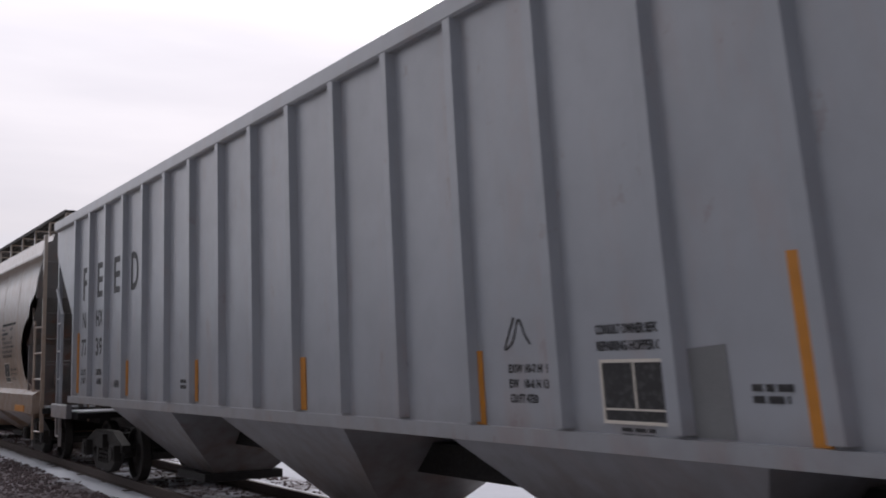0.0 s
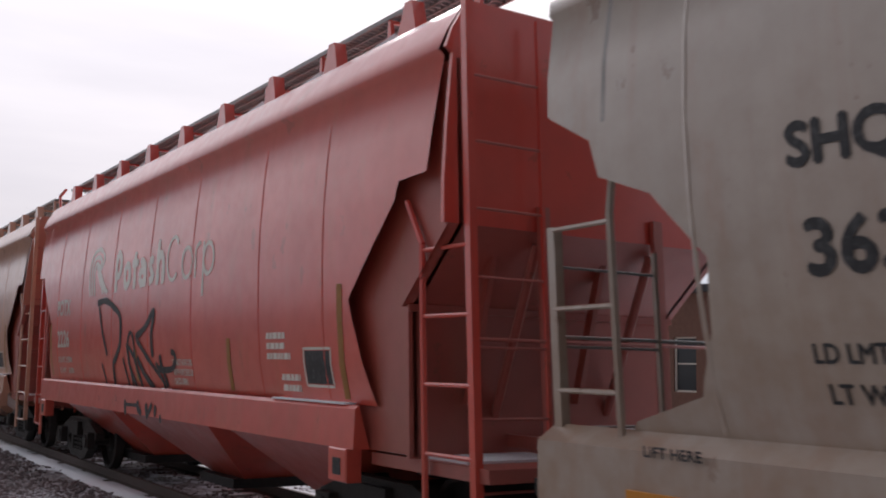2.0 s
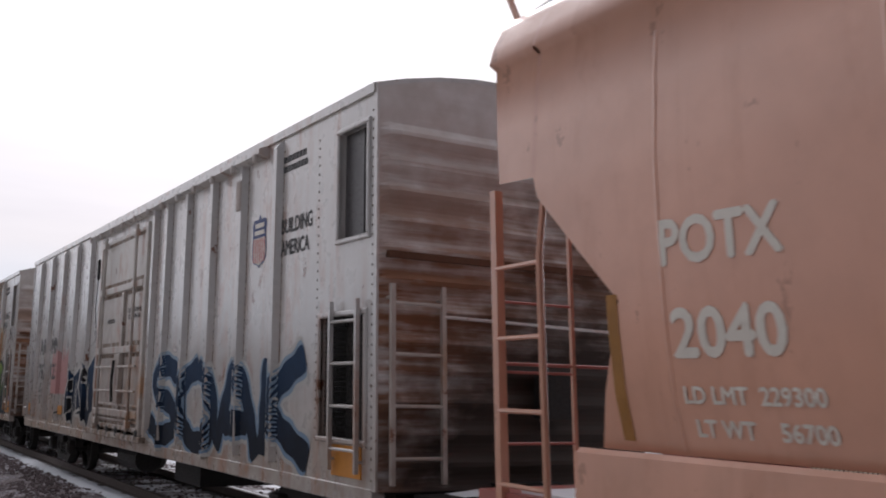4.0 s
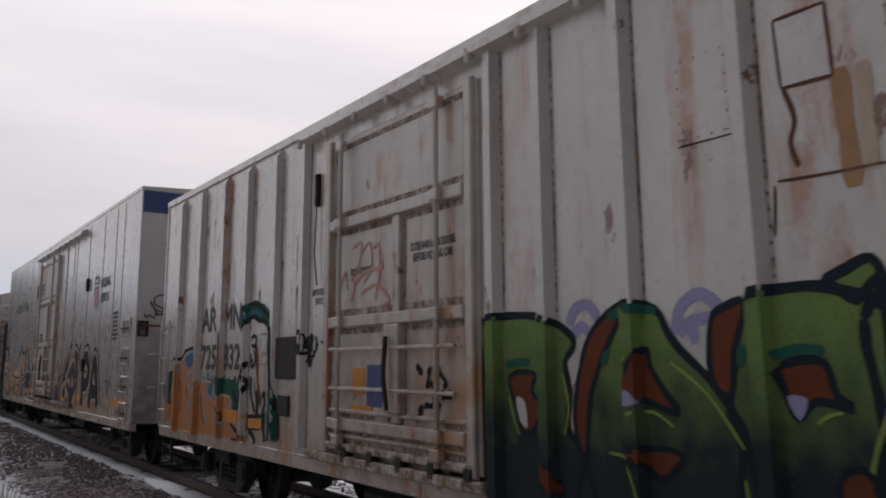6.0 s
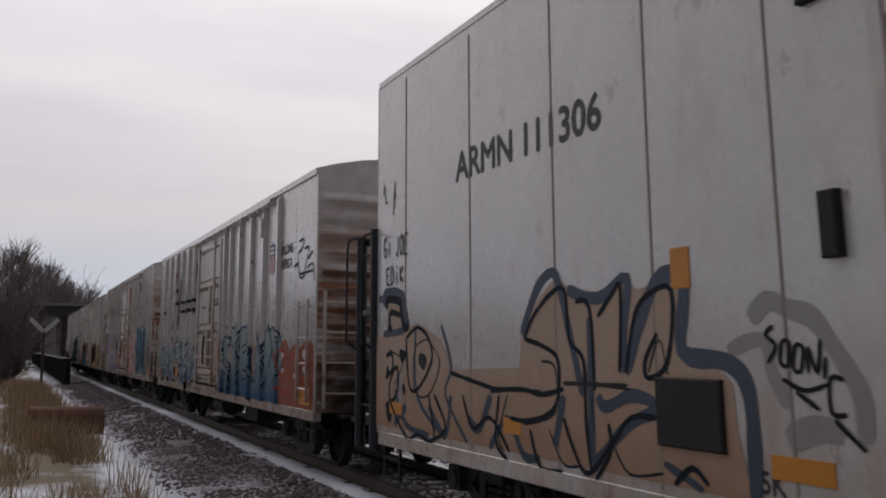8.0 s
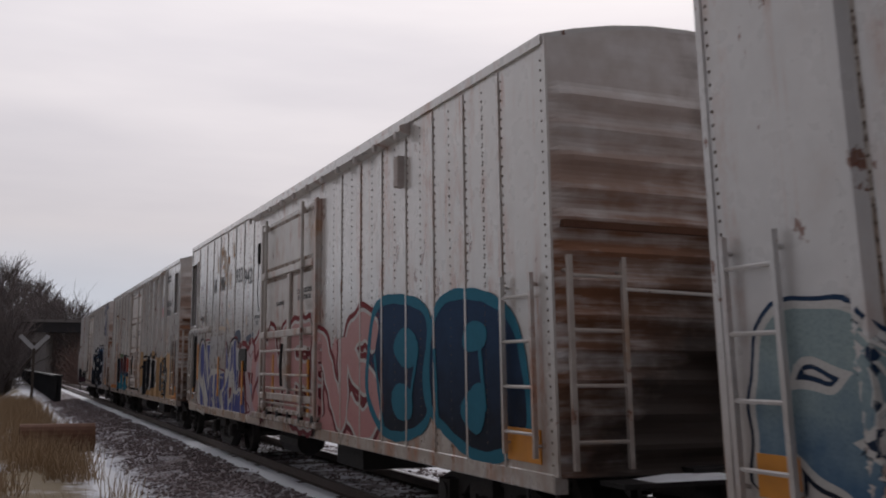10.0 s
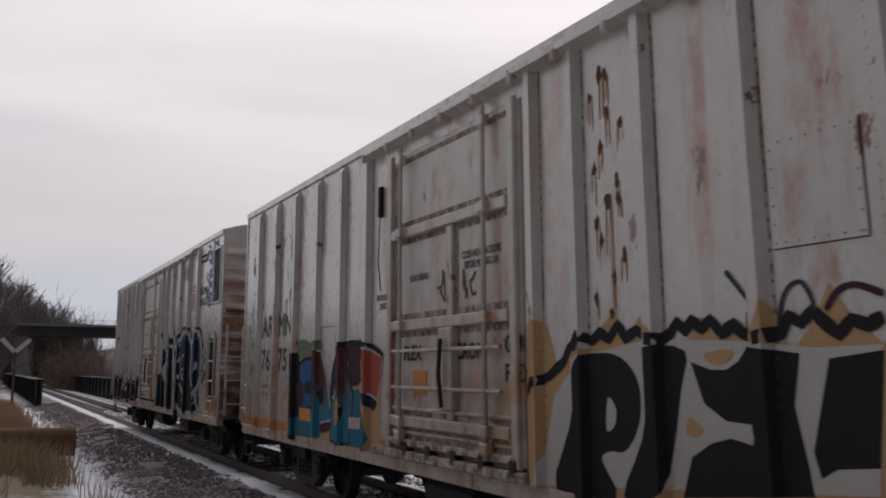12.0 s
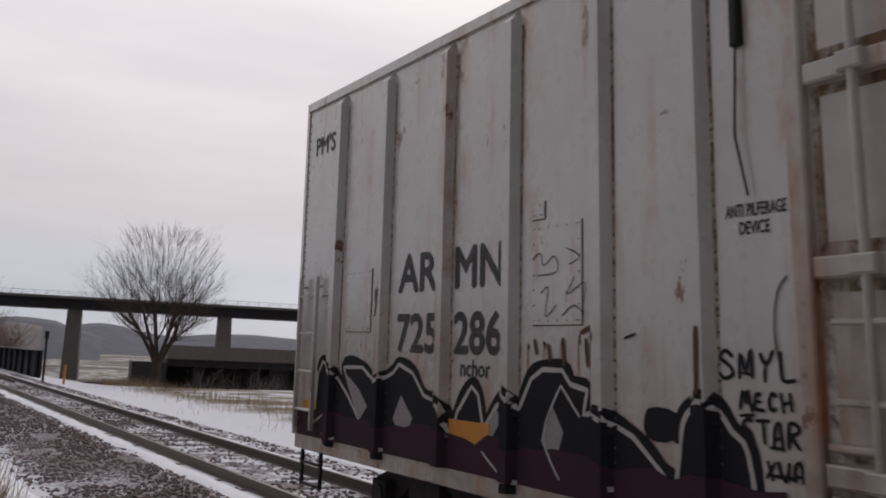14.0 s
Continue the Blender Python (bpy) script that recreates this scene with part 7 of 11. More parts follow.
brush("brush_thicket", -30, 1.4, 108, 128, -3.5, 11.0, 850, 3, "dense thicket of bare brown brush on the bank", M_WOODS, 0.2, 0.08)
brush("far_thicket", 1.0, 19, 206, 240, -5.0, 17.0, 420, 4, "bare brown thicket behind the road bridge", M_WOODS, 0.2, 0.15)
brush("slope_brush", 15, 19, 70, 84, -3.5, 2.6, 160, 17, "dark tangled brush on a snowy slope", M_WOODS, 0.4, 0.04)
brush("brown_bush", 6.6, 12.8, 112, 122, -3.5, 7.0, 420, 6, "brown leafless bush under the bridge", M_RUSTBUSH, 0.3, 0.06)
brush("low_brush", 16, 40, 66, 84, -3.5, 3.2, 260, 7, "low dark brush below the road bridge", M_WOODS, 0.35, 0.05)
grass()
small_things()
brick_building()

# ---- graffiti, painted on the sides of the cars ----
POSTS = RIBS_N + RIBS_F
POSTS2 = RIBS_N + (11.3, 12.5, 13.75, 15.0, 16.3)


def piece(car, surf, y_left, y_right, z0, z1, n, fill, line, inner=None, rim=None, shine=None, style="bubble", seed=1, w_line=0.06, lean=0.0):
    """Lettered spray work: n fat letter bodies, each with outline, counters and highlights."""
    r = random.Random(seed)
    step = (y_left - y_right) / n
    for i in range(n):
        yc = y_left - step * (i + 0.5)
        hw, h = step * r.uniform(0.52, 0.62), (z1 - z0) * r.uniform(0.82, 1.05)
        zb = z0 + r.uniform(-0.03, 0.06)
        pts = []
        if style == "bubble":
            m = 9
            for k in range(m):
                a = 2 * math.pi * k / m + 0.3
                e = (abs(math.cos(a)) ** 3 + abs(math.sin(a)) ** 3) ** (-1 / 3)
                q = e * r.uniform(0.82, 1.08)
                zz = zb + h / 2 + q * math.sin(a) * h / 2
                pts.append((yc + q * math.cos(a) * hw - lean * (zz - zb), max(z0, zz)))
            out = curve_through(pts, True, 6)
        else:
            m = 11
            for k in range(m):
                a = 2 * math.pi * k / m + r.uniform(-0.12, 0.12)
                q = r.uniform(0.98, 1.25) if k % 2 == 0 else r.uniform(0.55, 0.8)
                e = (abs(math.cos(a)) ** 4 + abs(math.sin(a)) ** 4) ** (-1 / 4)
                zz = zb + h / 2 + q * e * math.sin(a) * h / 2
                pts.append((yc + q * e * math.cos(a) * hw - lean * (zz - zb), min(max(z0 - 0.02, zz), z1 + 0.25)))
            out = pts + [pts[0]]
        layer = 0.0008 * (i % 3)
        body = part("graffiti_letter", filled(out[:-1], surf, 0.004 + layer), fill, car, "spray-painted letter")
        if rim:
            part("rim", ribbon(out, w_line * 2.6, surf, 0.0035 + layer), rim, body)
        part("outline", ribbon(out, w_line, surf, 0.0085 + layer), line, body)
        for k in range(2):
            cy, cz = yc + r.uniform(-0.3, 0.3) * hw, zb + h * (0.3 + 0.4 * k) + r.uniform(-0.08, 0.08)
            a0 = r.uniform(0, 6)
            c_pts = [(cy + hw * r.uniform(0.12, 0.34) * math.cos(a0 + 6.283 * j / 5), cz + h * r.uniform(0.06, 0.17) * math.sin(a0 + 6.283 * j / 5)) for j in range(5)]
            c_out = curve_through(c_pts, True, 5) if style == "bubble" else c_pts + [c_pts[0]]
            if inner:
                part("counter", filled(c_out[:-1], surf, 0.0095 + layer), inner, body)
            part("counter_line", ribbon(c_out, w_line * 0.6, surf, 0.011 + layer), line, body)
        for k in range(2):
            ya = yc + r.uniform(-0.7, 0.7) * hw
            part("inner_line", ribbon([(ya, zb + h * r.uniform(0.05, 0.3)), (ya + r.uniform(-0.4, 0.4) * hw, zb + h * r.uniform(0.5, 0.85))], w_line * 0.6, surf, 0.0115 + layer), line, body)
        if shine:
            j0 = r.randrange(len(out) // 2)
            arc = [(yc + (p[0] - yc) * 0.8, zb + h / 2 + (p[1] - zb - h / 2) * 0.84) for p in out[j0:j0 + max(4, len(out) // 3)]]
            part("highlight", ribbon(arc, w_line * 0.45, surf, 0.012 + layer), shine, body)


GLYPHS = {
    "S": [[(0.9, 0.85), (0.5, 1.0), (0.12, 0.8), (0.3, 0.56), (0.75, 0.42), (0.85, 0.15), (0.45, 0.0), (0.05, 0.15)]],
    "E": [[(0.9, 1.0), (0.15, 0.95), (0.12, 0.5), (0.15, 0.05), (0.95, 0.0)], [(0.15, 0.52), (0.75, 0.5)]],
    "K": [[(0.1, 0.0), (0.15, 1.0)], [(0.9, 1.0), (0.2, 0.5), (0.95, 0.0)]],
    "P": [[(0.12, 0.0), (0.12, 0.95), (0.65, 1.0), (0.92, 0.75), (0.65, 0.48), (0.2, 0.48)]],
    "A": [[(0.02, 0.0), (0.3, 0.7), (0.5, 1.0), (0.7, 0.7), (0.98, 0.0)], [(0.25, 0.35), (0.8, 0.35)]],
    "D": [[(0.12, 0.0), (0.12, 0.98), (0.6, 0.95), (0.92, 0.5), (0.6, 0.05), (0.12, 0.02)]],
    "F": [[(0.12, 0.0), (0.14, 0.95), (0.95, 1.02)], [(0.14, 0.52), (0.75, 0.55)]],
    "O": [[(0.5, 1.0), (0.1, 0.75), (0.08, 0.25), (0.5, 0.0), (0.92, 0.25), (0.9, 0.75), (0.5, 1.0)]],
    "N": [[(0.08, 0.0), (0.12, 1.0), (0.85, 0.05), (0.92, 1.02)]],
    "U": [[(0.1, 1.0), (0.1, 0.3), (0.5, 0.0), (0.9, 0.3), (0.92, 1.0)]],
    "M": [[(0.02, 0.0), (0.15, 1.0), (0.5, 0.35), (0.85, 1.05), (0.98, 0.0)]],
    "I": [[(0.5, 0.0), (0.5, 0.75)], [(0.42, 1.02), (0.6, 1.05)]],
    "L": [[(0.15, 1.0), (0.12, 0.05), (0.95, 0.0)]],
    "R": [[(0.1, 0.0), (0.12, 0.95), (0.65, 1.0), (0.88, 0.75), (0.6, 0.5), (0.2, 0.48), (0.95, 0.0)]],
    "C": [[(0.92, 0.85), (0.5, 1.0), (0.1, 0.7), (0.1, 0.25), (0.5, 0.0), (0.95, 0.15)]],
    "T": [[(0.0, 0.95), (1.0, 1.0)], [(0.5, 0.95), (0.48, 0.0)]],
}


def wild(car, surf, text, y_left, y_right, z0, z1, w, layers, seed=1, lean=0.0, overlap=0.1, shadow=None, rows=None):
    """Spray letters from fat strokes; layers run from the outer halo to the inner fill: (extra width, material)."""
    r = random.Random(seed)
    n = len(text)
    step = (y_left - y_right) / n
    strokes = []
    for i, ch in enumerate(text):
        cw, dz, hs = step * (1 + overlap) - w * 0.5, r.uniform(-0.04, 0.05), r.uniform(0.92, 1.08)
        group_ = []
        for st in GLYPHS[ch]:
            pts = [(y_left - step * i - w * 0.3 - (a + r.uniform(-0.04, 0.04)) * cw - lean * b, z0 + w * 0.4 + dz + (b + r.uniform(-0.03, 0.03)) * (z1 - z0 - w * 0.8) * hs) for a, b in st]
            group_.append(curve_through(pts, False, 5) if len(pts) > 2 else pts)
        strokes.append(group_)
    bodies = []
    for i, group_ in enumerate(strokes):
        g = Geo()
        for st in group_:
            q = ribbon(st, w + layers[0][0], surf, 0.0040)
            g.add(q.v, q.f)
        bodies.append(part("graffiti_letter", g, layers[0][1], car, "spray-painted letter with layered outlines"))
    if shadow:
        for i, group_ in enumerate(strokes):
            for st in group_:
                part("drop_shadow", ribbon([(a + 0.11, b - 0.03) for a, b in st], w, surf, 0.0046), shadow, bodies[i])
    for k, (extra, mat) in enumerate(layers[1:]):
        for i, group_ in enumerate(strokes):
            g = Geo()
            for st in group_:
                q = ribbon(st, w + extra, surf, 0.0052 + 0.0012 * k + 0.0003 * (i % 2))
                g.add(q.v, q.f)
            part("letter_layer", g, mat, bodies[i])


def field(car, surf, y_left, y_right, z0, z1, mat, seed, label="", rough_edge=0.12, lift=0.003):
    """A sprayed ground with an uneven upper edge."""
    top = [(y_left - (y_left - y_right) * k / 40, z1 + rough_edge * 2 * noise.noise((k * 0.45, seed, 0.0)) + rough_edge * noise.noise((k * 1.3, seed, 3.0))) for k in range(41)]
    return part("painted_ground", filled(top + [(y_right, z0), (y_left, z0)], surf, lift, 0.04), mat, car, label)


def tag(car, surf, y, z, size, seed, mat=M_BLACK, n=6, w=0.022):
    """A quick unreadable pen tag."""
    r = random.Random(seed)
    for k in range(n):
        yc = y - k * size * 0.62
        pts = [(yc + r.uniform(-0.4, 0.4) * size, z + r.uniform(0, 1) * size) for _ in range(r.randint(3, 5))]
        part("pen_stroke", ribbon(curve_through(pts, False, 5), w, surf, 0.006), mat, car)


def tag_words(car, text, y, z, h, surf_x=-SIDE, w=None):
    part("pen_tag", words(text, y, z, h, w, surf_x, 0.012), M_BLACK, car)


def plate_patch(car, y0, y1, z0, z1, mat, label="riveted repair plate", frame=True):
    p = part("repair_plate", Geo().cbox(-SIDE - 0.012, -SIDE, y0, y1, z0, z1, 0.003), mat, car, label)
    part("plate_rivets", rivets([(y0 + 0.025, z0 + 0.03, z1), (y1 - 0.025, z0 + 0.03, z1), (z0 + 0.03, y0 + 0.05, y1, "h"), (z1 - 0.03, y0 + 0.05, y1, "h")], -SIDE - 0.012, 0.009, 0.11), M_RUST, p, kind="stuff")
    # rust-brown strips below and beside the plate, drawn as its shadow
    g = Geo()
    for a, b, c, d in ((y0 - 0.008, y1 + 0.008, z0 - 0.012, z0), (y0 - 0.012, y0, z0, z1)):
        g.box(-SIDE - 0.004, -SIDE, a + 0.003, b - 0.003, c + 0.006, d)
    part("painted_plate_shadow", g, M_RUST, p)


def rust_run(car, surf, y, z_top, length, w, seed, mat=None):
    """A run of rust below a chip, widening and fading into thin trails."""
    r = random.Random(seed)
    chip = [(y + w * 0.3 * r.uniform(0.35, 1.3) * math.cos(k * 0.45), z_top + w * 0.55 * r.uniform(0.35, 1.3) * math.sin(k * 0.45)) for k in range(14)]
    c = part("rust_chip", filled(chip, surf, 0.0032, 0.012), M_RUST, car)
    for k in range(3):
        ya = y + r.uniform(-0.35, 0.35) * w
        part("rust_trail", ribbon([(ya, z_top), (ya + r.uniform(-0.01, 0.01), z_top - length * r.uniform(0.4, 1.0))], w * r.uniform(0.06, 0.16), surf, 0.0031), mat or M_RUSTRUN, c)


M_RUSTRUN = plain("orange_rust_run", (0.40, 0.23, 0.12), 0.8, 0, 0.4, 7)
M_RUSTPALE = plain("pale_rust_wash", (0.52, 0.42, 0.32), 0.7, 0, 0.25, 7)
G_BLACK = spray("spray_black", (0.012, 0.012, 0.014), (0.02, 0.02, 0.024))
G_OFFWHITE = spray("spray_offwhite", (0.42, 0.40, 0.37), (0.55, 0.54, 0.52))
G_LIME = spray("spray_green_fade", (0.017, 0.027, 0.029), (0.16, 0.24, 0.07), 1.35, 2.15)
G_NIGHT = spray("spray_night_blue", (0.007, 0.008, 0.011), (0.014, 0.022, 0.04), 1.3, 2.6)
G_PEACH = spray("spray_peach", (0.36, 0.23, 0.15), (0.48, 0.36, 0.28), 0.9, 1.8)
G_CLOUD = spray("spray_grey_mist", (0.28, 0.26, 0.25), (0.38, 0.37, 0.36))
G_INK = spray("spray_blue_black", (0.008, 0.012, 0.018), (0.014, 0.022, 0.032))
G_DUSK = spray("spray_dusky_grey", (0.02, 0.02, 0.028), (0.05, 0.055, 0.075))
G_PINKPALE = spray("spray_pale_pink", (0.36, 0.25, 0.27), (0.5, 0.43, 0.43))
G_BLUE2 = spray("spray_bright_blue", (0.02, 0.08, 0.2), (0.03, 0.12, 0.3))
G_SAGE = spray("spray_sage", (0.12, 0.16, 0.1), (0.16, 0.2, 0.13))
G_BROWN = spray("spray_redbrown", (0.10, 0.025, 0.012), (0.16, 0.05, 0.02))
G_LILAC = spray("spray_lilac", (0.26, 0.24, 0.42), (0.34, 0.32, 0.5))
G_TAN = spray("spray_tan", (0.42, 0.26, 0.13), (0.5, 0.33, 0.18))
G_TANPALE = spray("spray_pale_tan", (0.38, 0.27, 0.17), (0.45, 0.35, 0.25))
G_TEAL = spray("spray_teal", (0.02, 0.12, 0.17), (0.03, 0.17, 0.25))
G_CORAL = spray("spray_coral", (0.33, 0.08, 0.05), (0.4, 0.09, 0.06))
G_ORANGE = spray("spray_orange", (0.42, 0.17, 0.06), (0.45, 0.22, 0.12))
G_BLUE = spray("spray_blue", (0.05, 0.06, 0.2), (0.09, 0.1, 0.26))
G_NAVY = spray("spray_navy", (0.008, 0.012, 0.022), (0.02, 0.05, 0.11), 1.2, 2.3)
G_SKY = spray("spray_pale_blue", (0.16, 0.24, 0.34), (0.28, 0.36, 0.44))
G_STEEL = spray("spray_blue_fade", (0.035, 0.09, 0.17), (0.26, 0.33, 0.33), 1.0, 1.9)
G_PINK = spray("spray_pink", (0.42, 0.2, 0.19), (0.5, 0.3, 0.29))
G_DARKRED = spray("spray_dark_red", (0.12, 0.02, 0.025), (0.2, 0.035, 0.04))
G_MAROON = spray("spray_maroon", (0.045, 0.018, 0.028), (0.06, 0.025, 0.04))
G_HILITE = spray("spray_yellow_green", (0.16, 0.2, 0.04), (0.3, 0.36, 0.1))
G_TEALGREY = spray("spray_grey_blue", (0.06, 0.075, 0.1), (0.11, 0.13, 0.17))
G_SILVER = spray("spray_silver", (0.3, 0.3, 0.32), (0.42, 0.42, 0.44))
G_SKYNAVY = spray("spray_mid_blue", (0.04, 0.08, 0.15), (0.07, 0.15, 0.28))
G_TEALRED = spray("spray_teal_to_maroon", (0.03, 0.17, 0.24), (0.1, 0.03, 0.03), 1.35, 1.75)
G_DEEPGREEN = spray("spray_deep_green", (0.015, 0.07, 0.05), (0.02, 0.11, 0.08))
G_RED = spray("spray_faded_red", (0.26, 0.09, 0.06), (0.36, 0.16, 0.11))
S1, S2 = posts_surface(POSTS), posts_surface(POSTS2)
S10 = posts_surface(RIBS_N + (11.12, 12.07, 13.1, 14.2, 15.27, 16.35))

# car with navy letters
field(c5, S2, 14.6, 13.0, 1.55, 2.35, G_PINK, 2, "faded pink blots", 0.2)
piece(c5, S2, 13.0, 9.0 + 1.6, 0.95, 2.2, 2, G_NAVY, G_OFFWHITE, G_BLACK, style="spike", seed=51)
wild(c5, S2, "SOAK", 7.1, 1.4, 0.95, 2.2, 0.3, ((0.2, G_OFFWHITE), (0.1, G_SKY), (0.0, G_NAVY)), 52)
tag(c5, S2, 13.9, 1.05, 0.32, 53, n=4, w=0.03)
plate_patch(c5, 16.55, 17.05, 1.32, 1.82, M_WHITE2)

# car with green bubble letters
for k, (ya, w, za, zb, mt) in enumerate(((3.17, 0.2, 2.0, 4.4, 0), (3.12, 0.09, 1.7, 4.4, 1), (3.22, 0.05, 1.9, 4.35, 1), (3.2, 0.03, 2.2, 4.3, 2), (3.1, 0.025, 2.9, 4.4, 2), (2.22, 0.15, 2.2, 3.2, 0), (2.2, 0.06, 2.3, 3.1, 1), (2.27, 0.025, 2.5, 3.15, 2), (2.05, 0.04, 2.3, 4.3, 0))):
    part("rust_stripe", ribbon([(ya, zb), (ya + 0.01, (za + zb) / 2), (ya, za)], w, S1, 0.003 + 0.0003 * k), (M_RUSTPALE, M_RUSTRUN, M_RUST)[mt], c6, "upright rust run down the side")
field(c6, S1, 2.2, 0.9, 0.95, 1.5, G_LILAC, 4, "lilac sprayed ground", 0.3)
field(c6, S1, 7.85, 1.0, 0.93, 1.12, G_BLACK, 6, "", 0.1, 0.0034)
field(c6, S1, 7.6, 1.2, 0.94, 1.3, G_LIME, 61, "dark green sprayed ground", 0.15, 0.0037)
for k in range(5, 9):
    part("highlight", ribbon(curve_through([(7.5 - 0.72 * k, 1.25), (7.42 - 0.72 * k, 1.5), (7.25 - 0.72 * k, 1.7 + 0.06 * (k % 3))]), 0.03, S1, 0.0085), G_HILITE, c6)
field(c6, S1, 14.9, 13.0, 1.2, 1.72, G_DEEPGREEN, 68, "green sprayed ground", 0.08, 0.0036)
field(c6, S1, 16.6, 13.4, 0.95, 1.25, G_TAN, 8, "", 0.15, 0.0034)
part("dark_panel", Geo().cbox(-SIDE - 0.03, -SIDE, 11.2, 11.9, 1.74, 2.22), M_STEEL, c6, "dark open panel")
part("dark_panel", Geo().cbox(-SIDE - 0.03, -SIDE, 11.45, 11.78, 1.32, 1.55), M_STEEL, c6)
tag(c6, S1, 11.0, 1.95, 0.25, 67, G_BLACK, 4, 0.03)
plate_patch(c6, 4.55, 5.0, 3.2, 3.75, M_WHITE2)
tag(c6, lambda y, z: -SIDE - 0.036, 9.9, 2.5, 0.35, 65, M_REDTEXT, 3, 0.03)
tag(c6, S1, 17.1, 2.2, 0.4, 66, G_BLACK, 2, 0.012)

# tall car
field(c7, flat_side, 5.6, 3.2, 0.88, 1.45, G_TANPALE, 71, "", 0.1, 0.0042)
wild(c7, flat_side, "PA", 5.1, 3.15, 0.85, 2.12, 0.3, ((0.34, G_BLACK), (0.26, G_BLACK), (0.2, G_TANPALE), (0.07, G_OFFWHITE), (0.02, G_BLACK)), 71, overlap=0.05)
tag(c7, flat_side, 20.0, 3.4, 0.5, 75, n=2, w=0.03)
tag(c7, flat_side, 2.6, 1.35, 0.28, 76, n=4, w=0.03)
tag_words(c7, "25K", 13.6, 1.0, 0.14)
for k, (ya, w, za, soft) in enumerate(((8.02, 0.09, 3.6, 0), (7.98, 0.05, 2.7, 1), (8.08, 0.05, 3.1, 1), (7.02, 0.07, 4.0, 1), (6.98, 0.03, 3.5, 1), (8.13, 0.02, 2.4, 1))):
    part("rust_stripe", ribbon([(ya, 5.05), (ya - 0.01, (5.05 + za) / 2), (ya, za)], w, flat_side, 0.003 + 0.0002 * k), M_RUSTPALE if soft else M_RUSTRUN, c7, "rust run below the roof")

# car with the blue foot
field(c8, S1, 7.2, 2.2, 0.93, 1.35, G_STEEL, 81, "blue sprayed ground", 0.12)
wild(c8, S1, "STEUMP", 7.2, 2.2, 0.95, 2.15, 0.34, ((0.09, G_NAVY), (0.08, G_NAVY), (0.0, G_STEEL)), 81, overlap=0.2)
field(c8, S1, 2.2, 0.05, 0.93, 1.6, G_RED, 82, "faded red sprayed ground", 0.2)
piece(c8, S1, 2.2, 0.1, 1.3, 2.0, 3, G_RED, G_CORAL, G_OFFWHITE, style="bubble", seed=83, w_line=0.03)
wild(c8, S1, "RUSTED", 17.2, 10.9, 0.95, 2.0, 0.3, ((0.16, G_NAVY), (0.1, G_OFFWHITE), (0.0, G_STEEL)), 84)
tag(c8, S1, 14.5, 3.0, 0.5, 86, n=5, w=0.04)

# riveted car with blue and pink letters
S9 = flat_side
part("repaint_patch", filled([(15.0, 1.75), (15.0, 2.42), (13.4, 2.42), (13.4, 1.75)], S9, 0.014), M_CLEAN, c9, "fresh white repaint patch")
field(c9, S9, 11.2, 4.2, 0.93, 2.0, G_PINK, 94, "pink sprayed ground", 0.25)
wild(c9, lambda y, z: -SIDE - (0.04 if 6.6 < y < 10.15 else 0), "OMENS", 11.0, 4.2, 0.95, 2.35, 0.36, ((0.26, G_DARKRED), (0.1, G_OFFWHITE), (0.0, G_PINK)), 95, overlap=0.1)
piece(c9, S9, 4.6, 0.6, 0.95, 2.5, 2, G_NAVY, G_TEAL, G_TEAL, style="bubble", seed=96, w_line=0.12)
tag_words(c9, "ZEN", 16.2, 2.78, 0.14)
tag(c9, S9, 15.7, 2.75, 0.35, 97, n=2, w=0.03)
for yy, za in ((16.25, 1.5), (13.85, 1.2), (11.55, 1.1), (9.2, 1.2), (7.1, 1.1)):
    part("reflector", Geo().cbox(-SIDE - 0.06, -SIDE - 0.045, yy - 0.05, yy + 0.05, za, za + 0.8, 0.003), M_YELLOW, c9, "upright orange reflective strip")
part("reefer_intake", Geo().cbox(-SIDE - 0.03, -SIDE, 11.37, 11.94, 1.71, 2.13), M_STEEL, c9, "dark machinery intake")

# car with black block letters
field(c10, S10, 7.25, 0.9, 0.93, 2.1, G_TAN, 101, "tan sprayed ground", 0.25)
zig = [(7.17, 1.65), (7.14, 1.74), (6.91, 1.81), (6.69, 1.92), (6.60, 2.03), (6.43, 2.04), (6.39, 2.12), (6.28, 2.07), (6.16, 2.13), (6.05, 2.08), (5.93, 2.18), (5.84, 2.08), (5.70, 2.13), (5.57, 2.07), (5.41, 2.06), (5.32, 2.10), (5.25, 2.17), (5.17, 2.11), (5.10, 2.17), (5.00, 2.12), (4.91, 2.17), (4.81, 2.08), (4.70, 2.13), (4.61, 2.07), (4.47, 2.04), (4.30, 2.07), (4.23, 2.16), (4.14, 2.12), (4.05, 2.18), (3.96, 2.11), (3.87, 2.05), (3.78, 2.12), (3.67, 2.09), (3.57, 2.13)]
part("black_jagged_edge", ribbon(zig, 0.085, S10, 0.009), G_BLACK, c10, "black jagged sprayed edge")
field(c10, S10, 14.6, 10.7, 0.93, 1.6, G_TAN, 102, "tan sprayed ground", 0.2)
part("orange_foot", filled([(17.35, 0.94), (17.35, 1.08), (10.5, 1.08), (10.5, 0.94)], S10, 0.0028), G_ORANGE, c10, "orange foot stripe")
part("orange_foot", filled([(1.2, 0.94), (1.2, 1.12), (0.1, 1.12), (0.1, 0.94)], S10, 0.0028), G_ORANGE, c10)
for tx, yy, zz in (("FLEX", 9.9, 1.95), ("CRON", 8.6, 1.95), ("GEK", 7.6, 2.0), ("FLEX", 7.6, 1.75)):
    tag_words(c10, tx, yy, zz, 0.16, -SIDE - 0.04)
